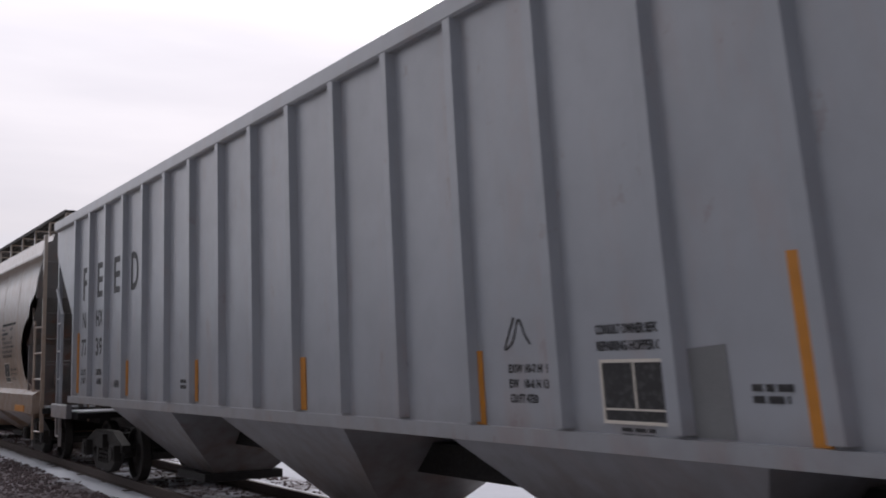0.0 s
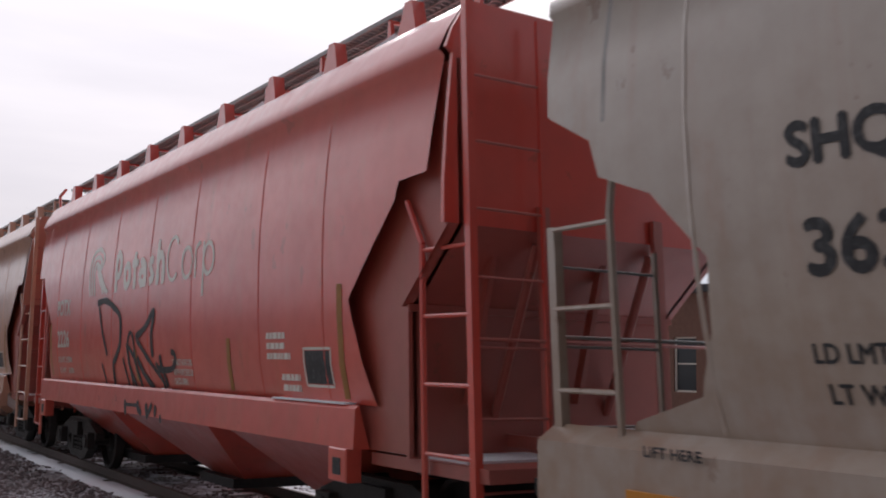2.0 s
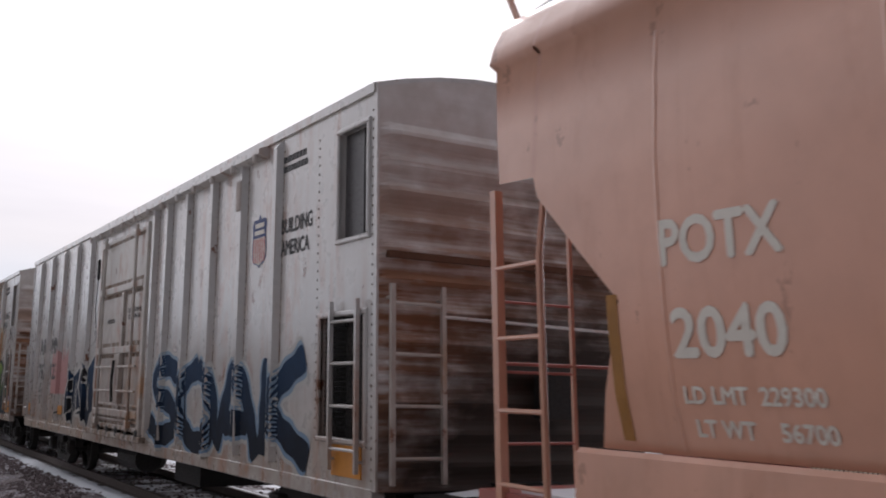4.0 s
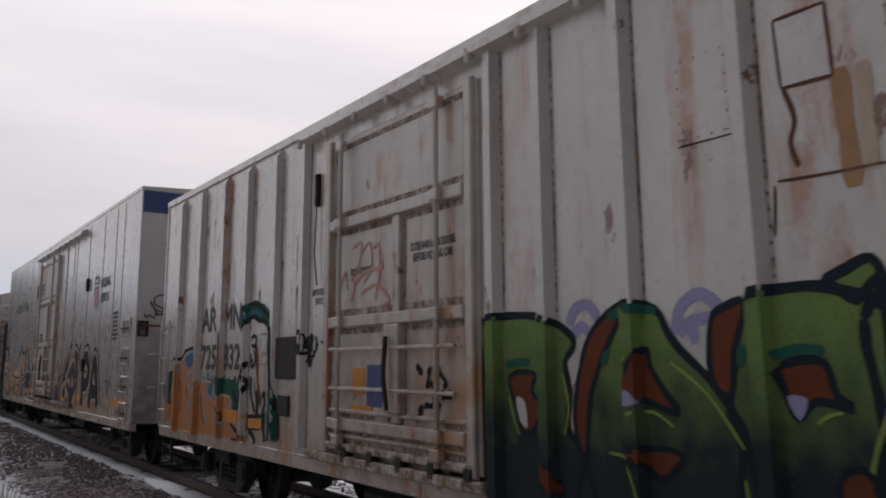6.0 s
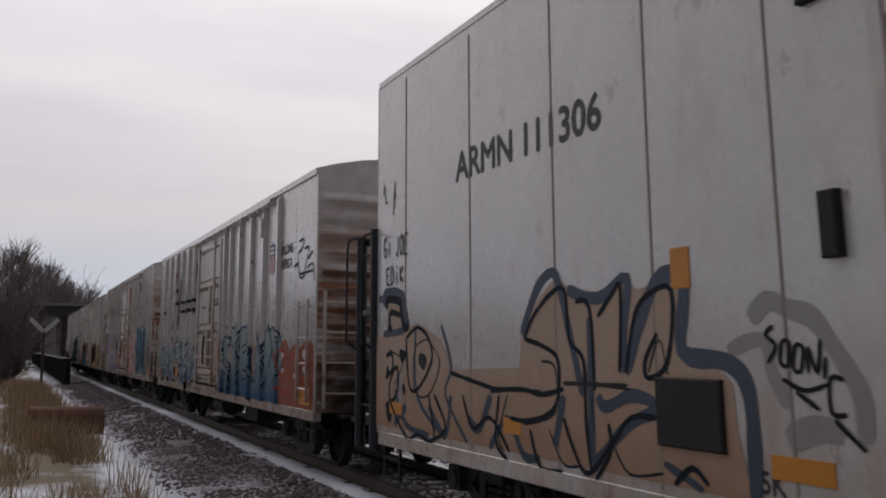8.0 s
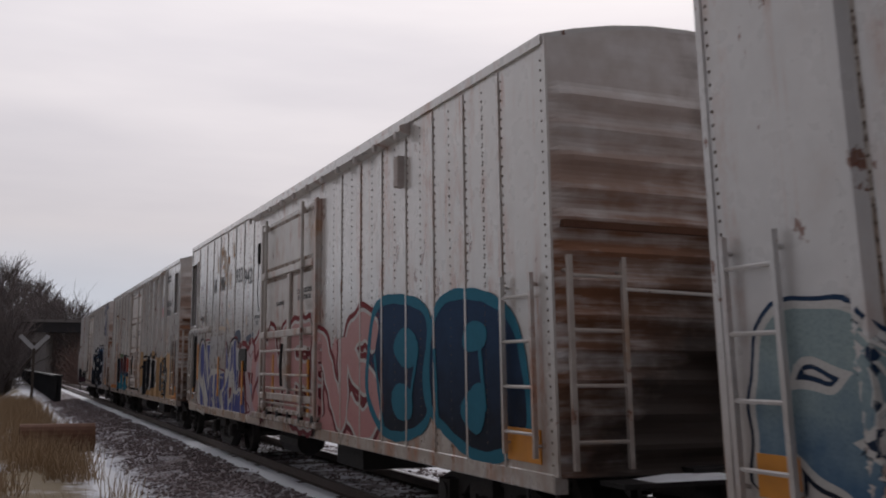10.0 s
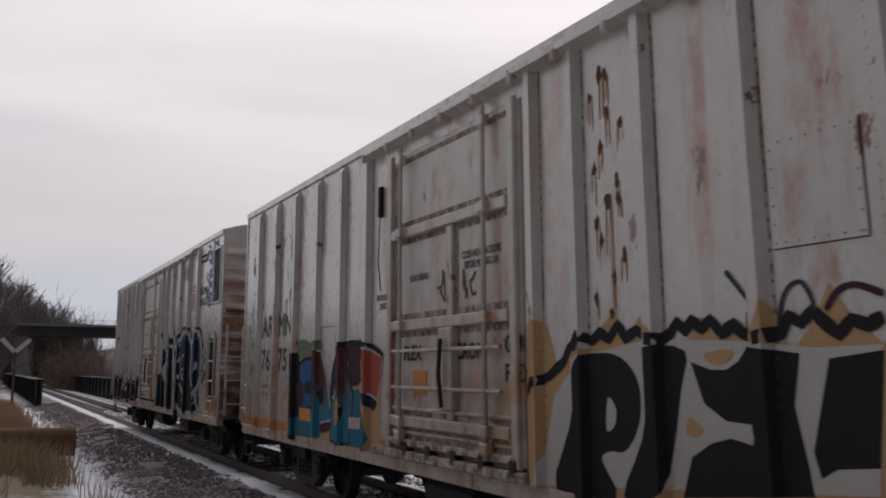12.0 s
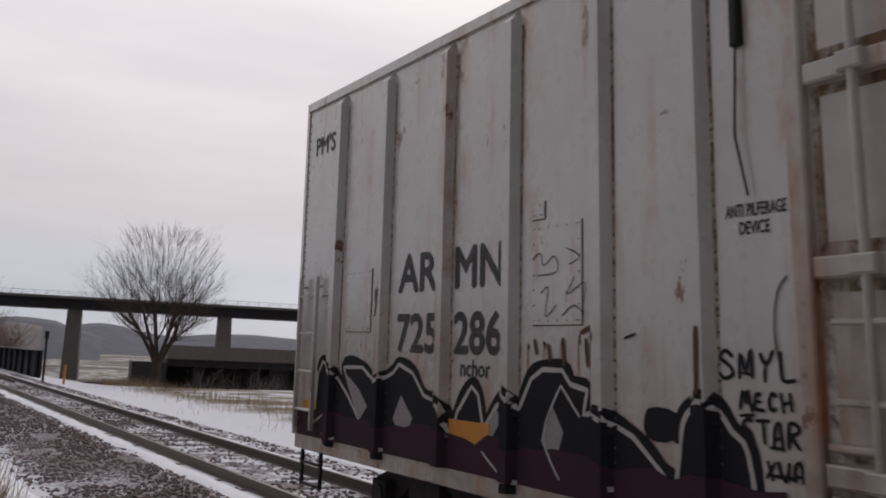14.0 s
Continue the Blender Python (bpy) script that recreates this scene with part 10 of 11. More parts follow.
blot(c11, S1, [(11.26, 1.36), (11.21, 1.53), (11.06, 1.62), (10.95, 1.57), (10.86, 1.47), (10.75, 1.36), (10.75, 0.94), (11.28, 0.94)], G_BLACK, 0.0054, G_OFFWHITE, 0.035, label="black peaked spray letters")
blot(c11, S1, [(16.00, 1.64), (15.60, 1.18), (15.43, 1.32), (15.62, 1.47)], G_CLOUD, 0.0068, smooth=False)
blot(c11, S1, [(14.90, 1.25), (14.75, 1.46), (14.53, 1.28), (14.68, 1.03)], G_CLOUD, 0.0068, smooth=False)
blot(c11, S1, [(12.64, 1.26), (12.50, 1.50), (12.38, 1.34), (12.48, 1.09)], G_CLOUD, 0.0068, smooth=False)
blot(c11, S1, [(13.40, 1.26), (13.21, 1.44), (13.13, 1.38), (13.32, 1.16)], G_CLOUD, 0.0068, smooth=False)
blot(c11, S1, [(10.94, 1.21), (10.83, 1.16), (10.81, 0.94), (10.97, 0.94)], G_CLOUD, 0.0068, smooth=False)
blot(c11, S1, [(13.90, 0.94), (13.77, 1.01), (13.69, 0.94)], G_CLOUD, 0.0068, smooth=False)
dab(c11, S1, [(12.40, 1.65), (12.60, 1.30), (12.42, 1.02)], G_OFFWHITE, 0.02, 0.013)
dab(c11, S1, [(12.40, 1.65), (12.19, 1.45)], G_OFFWHITE, 0.02, 0.013)
dab(c11, S1, [(16.70, 1.07), (16.41, 1.18), (16.47, 0.97)], G_OFFWHITE, 0.02, 0.013)
dab(c11, S1, [(13.40, 1.11), (13.10, 0.94)], G_OFFWHITE, 0.02, 0.013)
# black block letters on tan
blot(c10, S10, [(6.84, 1.66), (6.44, 1.96), (5.57, 2.07), (4.62, 2.03), (4.04, 1.98), (3.59, 1.99), (3.71, 1.23), (7.11, 0.94)], G_OFFWHITE, 0.0056, label="black letters with a broad white edge", smooth=False)
blot(c10, S10, [(6.44, 1.91), (6.21, 1.98), (5.92, 1.95), (5.73, 1.81), (5.69, 1.61), (5.76, 1.42), (5.91, 1.29), (6.08, 1.28), (6.20, 1.21), (6.04, 0.96), (6.85, 0.94), (6.64, 1.41)], G_BLACK, 0.0068)
blot(c10, S10, [(6.09, 1.66), (5.99, 1.58), (6.02, 1.46), (6.12, 1.43)], G_OFFWHITE, 0.008)
blot(c10, S10, [(5.58, 2.00), (5.18, 1.98), (5.24, 1.73), (5.33, 1.40), (5.42, 1.15), (5.49, 1.03), (5.94, 0.98), (5.70, 1.38), (5.62, 1.72)], G_BLACK, 0.007)
blot(c10, S10, [(5.13, 1.91), (4.94, 1.86), (4.79, 1.86), (4.68, 1.91), (4.59, 2.00), (4.17, 1.95), (4.24, 1.66), (4.17, 1.33), (4.15, 1.18), (5.28, 1.05), (5.17, 1.31), (4.97, 1.41), (4.79, 1.45), (4.60, 1.42), (4.60, 1.54), (4.82, 1.55), (5.02, 1.65)], G_BLACK, 0.0068, smooth=False)
blot(c10, S10, [(5.21, 1.73), (5.03, 1.60), (4.83, 1.53), (4.63, 1.53), (4.60, 1.44), (4.78, 1.47), (4.98, 1.43), (5.18, 1.34), (5.31, 1.33)], G_OFFWHITE, 0.008)
blot(c10, S10, [(5.17, 1.56), (5.04, 1.49), (5.10, 1.44), (5.21, 1.45)], G_TAN, 0.0092)
blot(c10, S10, [(4.99, 1.96), (4.72, 1.98), (4.78, 1.91), (4.91, 1.89)], G_TAN, 0.0092)
blot(c10, S10, [(3.96, 1.92), (3.59, 1.96), (3.69, 1.37), (3.97, 1.34), (4.09, 1.28), (4.13, 1.42)], G_BLACK, 0.0068, smooth=False)
dab(c10, S10, [(4.52, 2.04), (4.54, 2.24), (4.67, 2.39), (4.74, 2.46)], G_DUSK, 0.035, 0.0095)
dab(c10, S10, [(4.32, 2.10), (4.25, 2.29), (4.13, 2.35), (4.06, 2.28), (4.03, 2.18)], G_DUSK, 0.03, 0.0095)
dab(c10, S10, [(3.95, 2.18), (3.85, 2.28), (3.72, 2.30), (3.55, 2.24)], G_MAROON, 0.04, 0.0095)
wild(c10, S10, "K", 3.3, 1.9, 0.88, 2.12, 0.46, ((0.13, G_OFFWHITE), (0.05, G_OFFWHITE), (0.0, G_BLACK)), 101, overlap=0.14)
# two round dark letters of the last car
blot(c11, S1, [(4.46, 2.16), (4.38, 2.48), (4.15, 2.64), (3.73, 2.70), (3.27, 2.64), (2.95, 2.43), (2.70, 2.54), (2.37, 2.64), (2.03, 2.57), (1.82, 2.29), (1.82, 1.88), (1.97, 1.58), (2.27, 1.36), (2.12, 1.11), (1.98, 0.94), (4.27, 0.94), (4.43, 1.52)], G_NIGHT, 0.01, G_SILVER, 0.12, label="dark blue-black rounded letters with silver rims")
dab(c11, S1, [(4.56, 2.42), (4.24, 2.74), (3.73, 2.80), (3.19, 2.72), (2.91, 2.51), (2.67, 2.64), (2.32, 2.73), (1.96, 2.64), (1.72, 2.31)], G_BLACK, 0.07, 0.0088)
dab(c11, S1, [(4.28, 2.34), (4.07, 2.55), (3.70, 2.61), (3.30, 2.55), (3.10, 2.44)], G_SKYNAVY, 0.09, 0.0125)
dab(c11, S1, [(2.64, 2.33), (2.44, 2.49), (2.16, 2.52), (1.98, 2.35), (1.95, 2.04), (2.04, 1.78)], G_SKYNAVY, 0.09, 0.0125)
dab(c11, S1, [(2.95, 2.43), (2.88, 2.23), (2.92, 1.95), (2.85, 1.61), (2.68, 1.48)], G_OFFWHITE, 0.09, 0.0128)
dab(c11, S1, [(3.43, 2.13), (3.55, 2.31), (3.78, 2.20), (4.16, 2.09), (4.22, 1.84), (4.00, 1.67), (3.57, 1.60)], G_SILVER, 0.05, 0.0128)
dab(c11, S1, [(4.12, 1.81), (3.88, 1.87), (3.72, 1.81), (3.92, 1.73)], G_OFFWHITE, 0.035, 0.0132)
dab(c11, S1, [(3.66, 1.73), (3.53, 1.89), (3.42, 1.71)], G_OFFWHITE, 0.035, 0.0132)
dab(c11, S1, [(2.66, 1.89), (2.52, 2.05), (2.35, 2.10), (2.21, 1.94), (2.35, 1.73), (2.54, 1.67)], G_SILVER, 0.05, 0.0128)
blot(c11, S1, [(2.53, 1.89), (2.40, 2.02), (2.30, 1.93), (2.42, 1.78)], G_SKY, 0.0126)
dab(c11, S1, [(4.26, 1.53), (3.93, 1.41), (3.61, 1.25), (3.56, 1.02)], G_OFFWHITE, 0.05, 0.0128)
dab(c11, S1, [(4.06, 1.43), (3.80, 1.27), (3.90, 1.12)], G_SILVER, 0.05, 0.0128)
dab(c11, S1, [(2.81, 1.56), (2.62, 1.40), (2.69, 1.24), (2.44, 1.17), (2.31, 1.36)], G_SILVER, 0.045, 0.0128)
dab(c11, S1, [(2.38, 1.10), (2.13, 1.21), (2.19, 1.37)], G_OFFWHITE, 0.04, 0.0128)
dab(c11, S1, [(1.78, 2.39), (1.61, 2.35), (1.71, 2.23)], G_BLACK, 0.045, 0.007)
dab(c11, S1, [(1.76, 2.08), (1.57, 2.13), (1.55, 1.98), (1.70, 1.88)], G_BLACK, 0.045, 0.007)
dab(c11, S1, [(1.45, 2.27), (1.36, 2.12), (1.42, 1.98)], G_BLACK, 0.045, 0.007)
dab(c11, S1, [(1.75, 1.83), (1.54, 1.85)], G_BLACK, 0.045, 0.007)
dab(c11, S1, [(1.43, 1.83), (1.33, 1.76), (1.49, 1.71)], G_BLACK, 0.045, 0.007)
dab(c11, S1, [(1.50, 2.03), (1.33, 2.07)], G_BLACK, 0.045, 0.007)
dab(c11, S1, [(1.44, 4.22), (1.27, 4.29), (1.06, 4.21), (1.12, 4.09), (1.39, 4.10)], M_BLUE, 0.05, 0.007)
dab(c11, S1, [(1.34, 4.01), (1.07, 4.03), (0.98, 3.88), (1.29, 3.87)], M_BLUE, 0.05, 0.007)
dab(c11, S1, [(1.41, 3.84), (1.20, 3.75), (0.94, 3.75), (1.00, 3.61), (1.31, 3.64)], M_BLUE, 0.05, 0.007)
dab(c11, S1, [(1.26, 3.56), (1.00, 3.54), (0.91, 3.40), (1.22, 3.40)], M_BLUE, 0.05, 0.007)
dab(c11, S1, [(1.42, 3.33), (1.12, 3.31), (0.98, 3.19), (1.29, 3.16), (1.33, 3.31)], M_BLUE, 0.05, 0.007)
dab(c11, S1, [(0.94, 4.41), (0.74, 4.40), (0.55, 4.37)], M_BLUE, 0.05, 0.007)
dab(c11, S1, [(0.83, 3.82), (0.75, 3.66), (0.81, 3.48)], M_BLUE, 0.05, 0.007)
dab(c11, S1, [(1.48, 4.39), (1.31, 4.40), (1.21, 4.32)], M_BLUE, 0.05, 0.007)
# orange letters and the long-haired figure in a green arch
blot(c6, S1, [(16.53, 1.63), (16.21, 1.88), (15.85, 2.04), (15.40, 2.11), (15.33, 1.69), (14.75, 1.68), (14.36, 1.62), (14.28, 1.49), (13.62, 1.48), (13.53, 1.23), (13.18, 1.06), (12.94, 0.98), (14.34, 0.94), (16.52, 0.94)], G_ORANGE, 0.006, G_PEACH, 0.04, label="faded orange spray letters")
dab(c6, S1, [(16.39, 1.00), (16.35, 1.53), (16.13, 1.83), (15.88, 1.91)], G_SKY, 0.05, 0.0085)
dab(c6, S1, [(15.85, 2.04), (15.43, 2.10), (15.39, 1.88), (15.77, 1.70), (15.44, 1.46), (15.66, 1.20), (15.36, 0.94)], G_SKY, 0.05, 0.0085)
dab(c6, S1, [(15.25, 1.14), (15.19, 1.47), (15.00, 1.69), (14.75, 1.70), (14.80, 1.33), (14.57, 1.04)], G_SKY, 0.05, 0.0085)
dab(c6, S1, [(14.64, 1.72), (14.38, 1.73), (14.44, 1.45), (14.65, 1.50)], G_SKY, 0.05, 0.0085)
dab(c6, S1, [(14.29, 1.08), (14.22, 1.39), (13.99, 1.46), (14.04, 1.23), (13.86, 1.08)], G_SKY, 0.05, 0.0085)
dab(c6, S1, [(13.86, 1.08), (13.70, 1.34), (13.52, 1.43)], G_SKY, 0.05, 0.0085)
dab(c6, S1, [(16.53, 1.63), (16.41, 1.96), (16.09, 1.99), (15.85, 2.11), (15.40, 2.15)], G_INK, 0.05, 0.0095)
dab(c6, S1, [(16.15, 1.69), (16.00, 1.44), (16.12, 1.17)], G_BROWN, 0.04, 0.0088)
dab(c6, S1, [(14.95, 1.48), (14.88, 1.21), (14.77, 1.08)], G_BROWN, 0.04, 0.0088)
dab(c6, S1, [(14.08, 1.35), (13.93, 1.24), (13.97, 1.11)], G_BROWN, 0.04, 0.0088)
dab(c6, S1, [(15.77, 1.60), (15.66, 1.40)], G_BROWN, 0.04, 0.0088)
blot(c6, S1, [(14.59, 1.63), (14.37, 1.63), (14.40, 1.44), (14.61, 1.45)], G_TEAL, 0.0078)
blot(c6, S1, [(17.02, 1.65), (16.53, 1.79), (16.53, 1.35), (17.01, 1.33)], G_DEEPGREEN, 0.0062, G_INK, 0.03)
blot(c6, S1, [(14.11, 1.64), (13.40, 1.66), (13.39, 1.55), (13.99, 1.48)], G_DEEPGREEN, 0.0066)
blot(c6, S1, [(15.85, 2.04), (15.43, 2.10), (15.45, 1.91), (15.73, 1.86)], G_SKYNAVY, 0.0078)
dab(c6, S1, [(13.18, 2.34), (13.07, 2.50), (12.82, 2.59), (12.53, 2.54), (12.26, 2.46), (12.10, 2.31), (12.07, 2.04), (12.05, 1.78), (11.98, 1.52), (11.91, 1.27), (11.88, 1.03)], G_DEEPGREEN, 0.24, 0.0072)
dab(c6, S1, [(13.23, 2.28), (13.16, 2.52), (12.85, 2.66), (12.52, 2.61), (12.26, 2.50), (12.04, 2.38), (11.98, 2.17), (11.97, 1.91), (11.91, 1.59), (11.81, 1.28), (11.78, 1.05)], G_BLACK, 0.06, 0.0092)
dab(c6, S1, [(13.02, 2.37), (12.92, 2.47), (12.74, 2.50), (12.54, 2.44), (12.32, 2.43), (12.20, 2.32), (12.18, 2.04), (12.16, 1.84), (12.07, 1.51), (12.02, 1.26), (11.98, 1.02)], G_BLACK, 0.06, 0.0092)
dab(c6, S1, [(12.98, 2.50), (12.76, 2.56), (12.48, 2.51)], G_TEAL, 0.05, 0.0088)
dab(c6, S1, [(12.09, 2.24), (12.09, 2.04), (12.07, 1.84)], G_SKY, 0.03, 0.0088)
dab(c6, S1, [(13.15, 2.27), (13.20, 2.10), (13.04, 2.00)], G_BLACK, 0.06, 0.0095)
dab(c6, S1, [(12.82, 2.23), (12.70, 2.26), (12.63, 2.20), (12.72, 2.12), (12.82, 2.16)], G_BLACK, 0.04, 0.0095)
dab(c6, S1, [(12.84, 2.05), (12.81, 1.90), (12.70, 1.89), (12.65, 2.00), (12.73, 2.08)], G_BLACK, 0.045, 0.0095)
dab(c6, S1, [(12.80, 1.96), (12.76, 1.94)], G_BLACK, 0.07, 0.0095)
dab(c6, S1, [(12.81, 1.76), (12.79, 1.54), (12.63, 1.32)], G_BLACK, 0.05, 0.0095)
dab(c6, S1, [(13.13, 1.70), (13.00, 1.75), (12.92, 1.65), (13.08, 1.46), (13.29, 1.37), (13.49, 1.28), (13.55, 1.15), (13.24, 1.04), (12.94, 0.99)], G_BLACK, 0.06, 0.0095)
dab(c6, S1, [(13.54, 1.59), (13.28, 1.40), (13.13, 1.52)], G_BLACK, 0.05, 0.0095)
dab(c6, S1, [(12.61, 1.59), (12.54, 1.42), (12.59, 1.24)], G_BLACK, 0.07, 0.0095)
dab(c6, S1, [(12.38, 1.50), (12.30, 1.57), (12.28, 1.44), (12.35, 1.31), (12.25, 1.31)], G_BLACK, 0.05, 0.0095)
dab(c6, S1, [(12.93, 1.94), (13.04, 1.76), (13.20, 1.68)], G_BLACK, 0.05, 0.0095)
dab(c6, S1, [(12.82, 1.08), (12.66, 1.03), (12.61, 0.94)], G_BLACK, 0.06, 0.0095)
dab(c6, S1, [(12.31, 1.14), (12.25, 1.05), (12.28, 0.98)], G_BLACK, 0.06, 0.0095)
dab(c6, S1, [(13.51, 0.94), (13.28, 0.94), (13.19, 0.94)], G_BLACK, 0.05, 0.0095)
dab(c6, S1, [(12.65, 2.16), (12.58, 1.94), (12.57, 1.69), (12.41, 1.41)], G_BROWN, 0.07, 0.0084)
dab(c6, S1, [(12.63, 1.84), (12.55, 1.59)], G_TAN, 0.05, 0.0088)
dab(c6, S1, [(14.02, 2.34), (14.01, 1.91), (14.04, 1.52)], M_RUST, 0.05, 0.0099)
dab(c6, S1, [(13.01, 1.68), (12.97, 1.46), (13.05, 1.20)], G_OFFWHITE, 0.09, 0.008)
dab(c6, S1, [(12.71, 1.73), (12.68, 1.55)], G_SILVER, 0.07, 0.008)
dab(c6, S1, [(12.20, 1.51), (12.18, 1.28), (12.22, 1.08)], G_SILVER, 0.06, 0.008)
dab(c6, S1, [(12.92, 1.25), (13.16, 1.30)], G_TAN, 0.05, 0.0088)
blot(c6, S1, [(12.46, 2.27), (12.23, 2.28), (12.24, 2.04), (12.46, 2.04)], M_CLEAN, 0.0105, M_SEAM, 0.02, smooth=False)
blot(c6, S1, [(12.45, 2.00), (12.21, 2.02), (12.21, 1.91), (12.44, 1.90)], M_CLEAN, 0.0105, M_SEAM, 0.02, smooth=False)
blot(c6, S1, [(12.92, 1.28), (12.25, 1.32), (12.26, 1.13), (12.92, 1.09)], G_BLACK, 0.0102, smooth=False)
blot(c6, S1, [(12.85, 1.24), (12.35, 1.26), (12.36, 1.14), (12.85, 1.12)], M_YELLOW, 0.0112, label="faded yellow reflective patch", smooth=False)
dab(c6, S1, [(11.02, 2.27), (11.12, 2.24), (11.14, 2.14), (11.04, 2.09), (11.03, 2.03), (11.12, 2.05)], G_BLACK, 0.05, 0.0095)
dab(c6, S1, [(10.99, 2.24), (11.00, 2.02)], G_BLACK, 0.05, 0.0095)
dab(c6, S1, [(10.92, 2.21), (10.96, 2.10), (10.89, 2.09)], G_BLACK, 0.05, 0.0095)
dab(c6, S1, [(10.85, 2.24), (10.90, 1.99), (10.96, 1.93)], G_BLACK, 0.05, 0.0095)
dab(c6, S1, [(10.80, 2.23), (10.85, 2.02)], G_BLACK, 0.05, 0.0095)
dab(c6, S1, [(10.90, 1.93), (10.84, 1.96), (10.84, 1.91), (10.89, 1.89)], G_BLACK, 0.05, 0.0095)
# the trailing peach letters: fill, blue halo and ink lines
blot(c7, flat_side, [(19.98, 2.43), (19.59, 2.39), (19.51, 2.20), (19.47, 2.06), (19.29, 2.05), (19.42, 1.23), (20.16, 1.08), (20.16, 1.57), (20.16, 2.03), (19.99, 2.08)], G_PEACH, 0.0058, label="peach spray letters under a blue halo", smooth=False)
dab(c7, flat_side, [(20.08, 2.37), (20.05, 2.52), (19.49, 2.46), (19.43, 2.19), (19.28, 2.14)], G_TEALGREY, 0.13, 0.0066)
dab(c7, flat_side, [(20.01, 2.33), (19.98, 2.44), (19.58, 2.40), (19.52, 2.26), (19.42, 2.10), (19.28, 2.11)], G_INK, 0.1, 0.0076)
dab(c7, flat_side, [(19.91, 2.11), (19.88, 2.28), (19.56, 2.24)], G_INK, 0.08, 0.0076)
dab(c7, flat_side, [(19.98, 2.10), (19.82, 2.09)], G_INK, 0.07, 0.0076)
dab(c7, flat_side, [(20.02, 1.77), (19.82, 1.79), (19.80, 1.61)], G_INK, 0.06, 0.0076)
dab(c7, flat_side, [(20.04, 1.51), (19.80, 1.60), (19.63, 1.62), (19.67, 1.32), (20.05, 1.18)], G_INK, 0.06, 0.0076)
blot(c7, flat_side, [(20.04, 1.49), (20.00, 1.64), (19.95, 1.64), (19.91, 1.54)], G_INK, 0.0076)
blot(c7, flat_side, [(19.58, 1.84), (19.34, 1.81), (19.49, 1.68)], G_INK, 0.0076)
blot(c7, flat_side, [(20.02, 1.16), (19.83, 1.26), (19.84, 1.03), (19.95, 1.01)], G_INK, 0.0076)
dab(c7, flat_side, [(19.54, 1.59), (19.55, 1.36), (19.53, 1.16)], G_SILVER, 0.08, 0.007)
dab(c7, flat_side, [(19.46, 1.45), (19.40, 1.34)], G_INK, 0.08, 0.0078)
dab(c7, flat_side, [(19.75, 1.25), (19.74, 1.16)], G_INK, 0.05, 0.0078)
dab(c7, flat_side, [(16.46, 1.94), (16.29, 2.13), (15.98, 2.31), (15.74, 2.33), (15.68, 1.93), (15.47, 1.76), (15.46, 1.32), (15.41, 0.94)], G_INK, 0.045, 0.0086)
dab(c7, flat_side, [(16.46, 1.94), (16.10, 1.87), (15.87, 1.75), (15.94, 1.38), (16.39, 1.24), (16.76, 1.24)], G_INK, 0.045, 0.0086)
dab(c7, flat_side, [(15.57, 2.23), (15.36, 2.17), (15.32, 1.54)], G_INK, 0.045, 0.0086)
dab(c7, flat_side, [(15.24, 2.10), (15.02, 2.27), (14.91, 2.30), (14.96, 1.68)], G_INK, 0.045, 0.0086)
dab(c7, flat_side, [(14.88, 1.68), (14.74, 2.09), (14.55, 2.24), (14.28, 2.25), (14.36, 1.77), (14.60, 1.65), (14.63, 1.77), (14.47, 1.96)], G_INK, 0.045, 0.0086)
dab(c7, flat_side, [(17.16, 1.48), (16.48, 1.50), (16.18, 1.47), (15.79, 1.53)], G_INK, 0.045, 0.0086)
dab(c7, flat_side, [(18.08, 1.61), (17.04, 1.48)], G_INK, 0.045, 0.0086)
dab(c7, flat_side, [(17.80, 1.40), (17.55, 1.09), (17.17, 1.22), (16.78, 0.94)], G_INK, 0.045, 0.0086)
dab(c7, flat_side, [(16.98, 1.43), (17.06, 1.02), (16.84, 0.87)], G_INK, 0.045, 0.0086)
dab(c7, flat_side, [(19.36, 1.97), (19.01, 2.09), (18.68, 1.96), (18.60, 1.72), (19.01, 1.41), (19.27, 1.46), (19.36, 1.97)], G_INK, 0.045, 0.0086)
dab(c7, flat_side, [(19.73, 1.64), (19.92, 1.31), (19.36, 0.87), (19.02, 0.92), (18.54, 0.90), (18.69, 1.36)], G_INK, 0.045, 0.0086)
dab(c7, flat_side, [(18.53, 1.37), (18.23, 1.04), (18.69, 0.87)], G_INK, 0.045, 0.0086)
dab(c7, flat_side, [(15.81, 1.30), (15.65, 1.05), (15.45, 0.90), (15.07, 1.18), (14.84, 1.36), (14.53, 1.38)], G_INK, 0.045, 0.0086)
dab(c7, flat_side, [(16.39, 1.17), (16.22, 0.87), (15.85, 0.87)], G_INK, 0.045, 0.0086)
dab(c7, flat_side, [(15.14, 1.30), (15.12, 1.10), (15.34, 0.87)], G_INK, 0.045, 0.0086)
dab(c7, flat_side, [(14.35, 0.95), (14.15, 1.08), (13.99, 0.99)], G_INK, 0.045, 0.0086)
dab(c7, flat_side, [(15.28, 1.50), (15.17, 1.42), (14.82, 1.52), (14.52, 1.48)], G_TEALGREY, 0.1, 0.0072)
dab(c7, flat_side, [(17.16, 1.42), (17.42, 1.10), (17.67, 1.18)], G_TEALGREY, 0.1, 0.0072)
dab(c7, flat_side, [(15.80, 1.48), (15.96, 1.06)], G_TEALGREY, 0.1, 0.0072)
dab(c7, flat_side, [(19.36, 1.21), (19.73, 0.99)], G_TEALGREY, 0.1, 0.0072)
dab(c7, flat_side, [(15.79, 1.58), (14.86, 1.59)], M_STEEL, 0.03, 0.011)
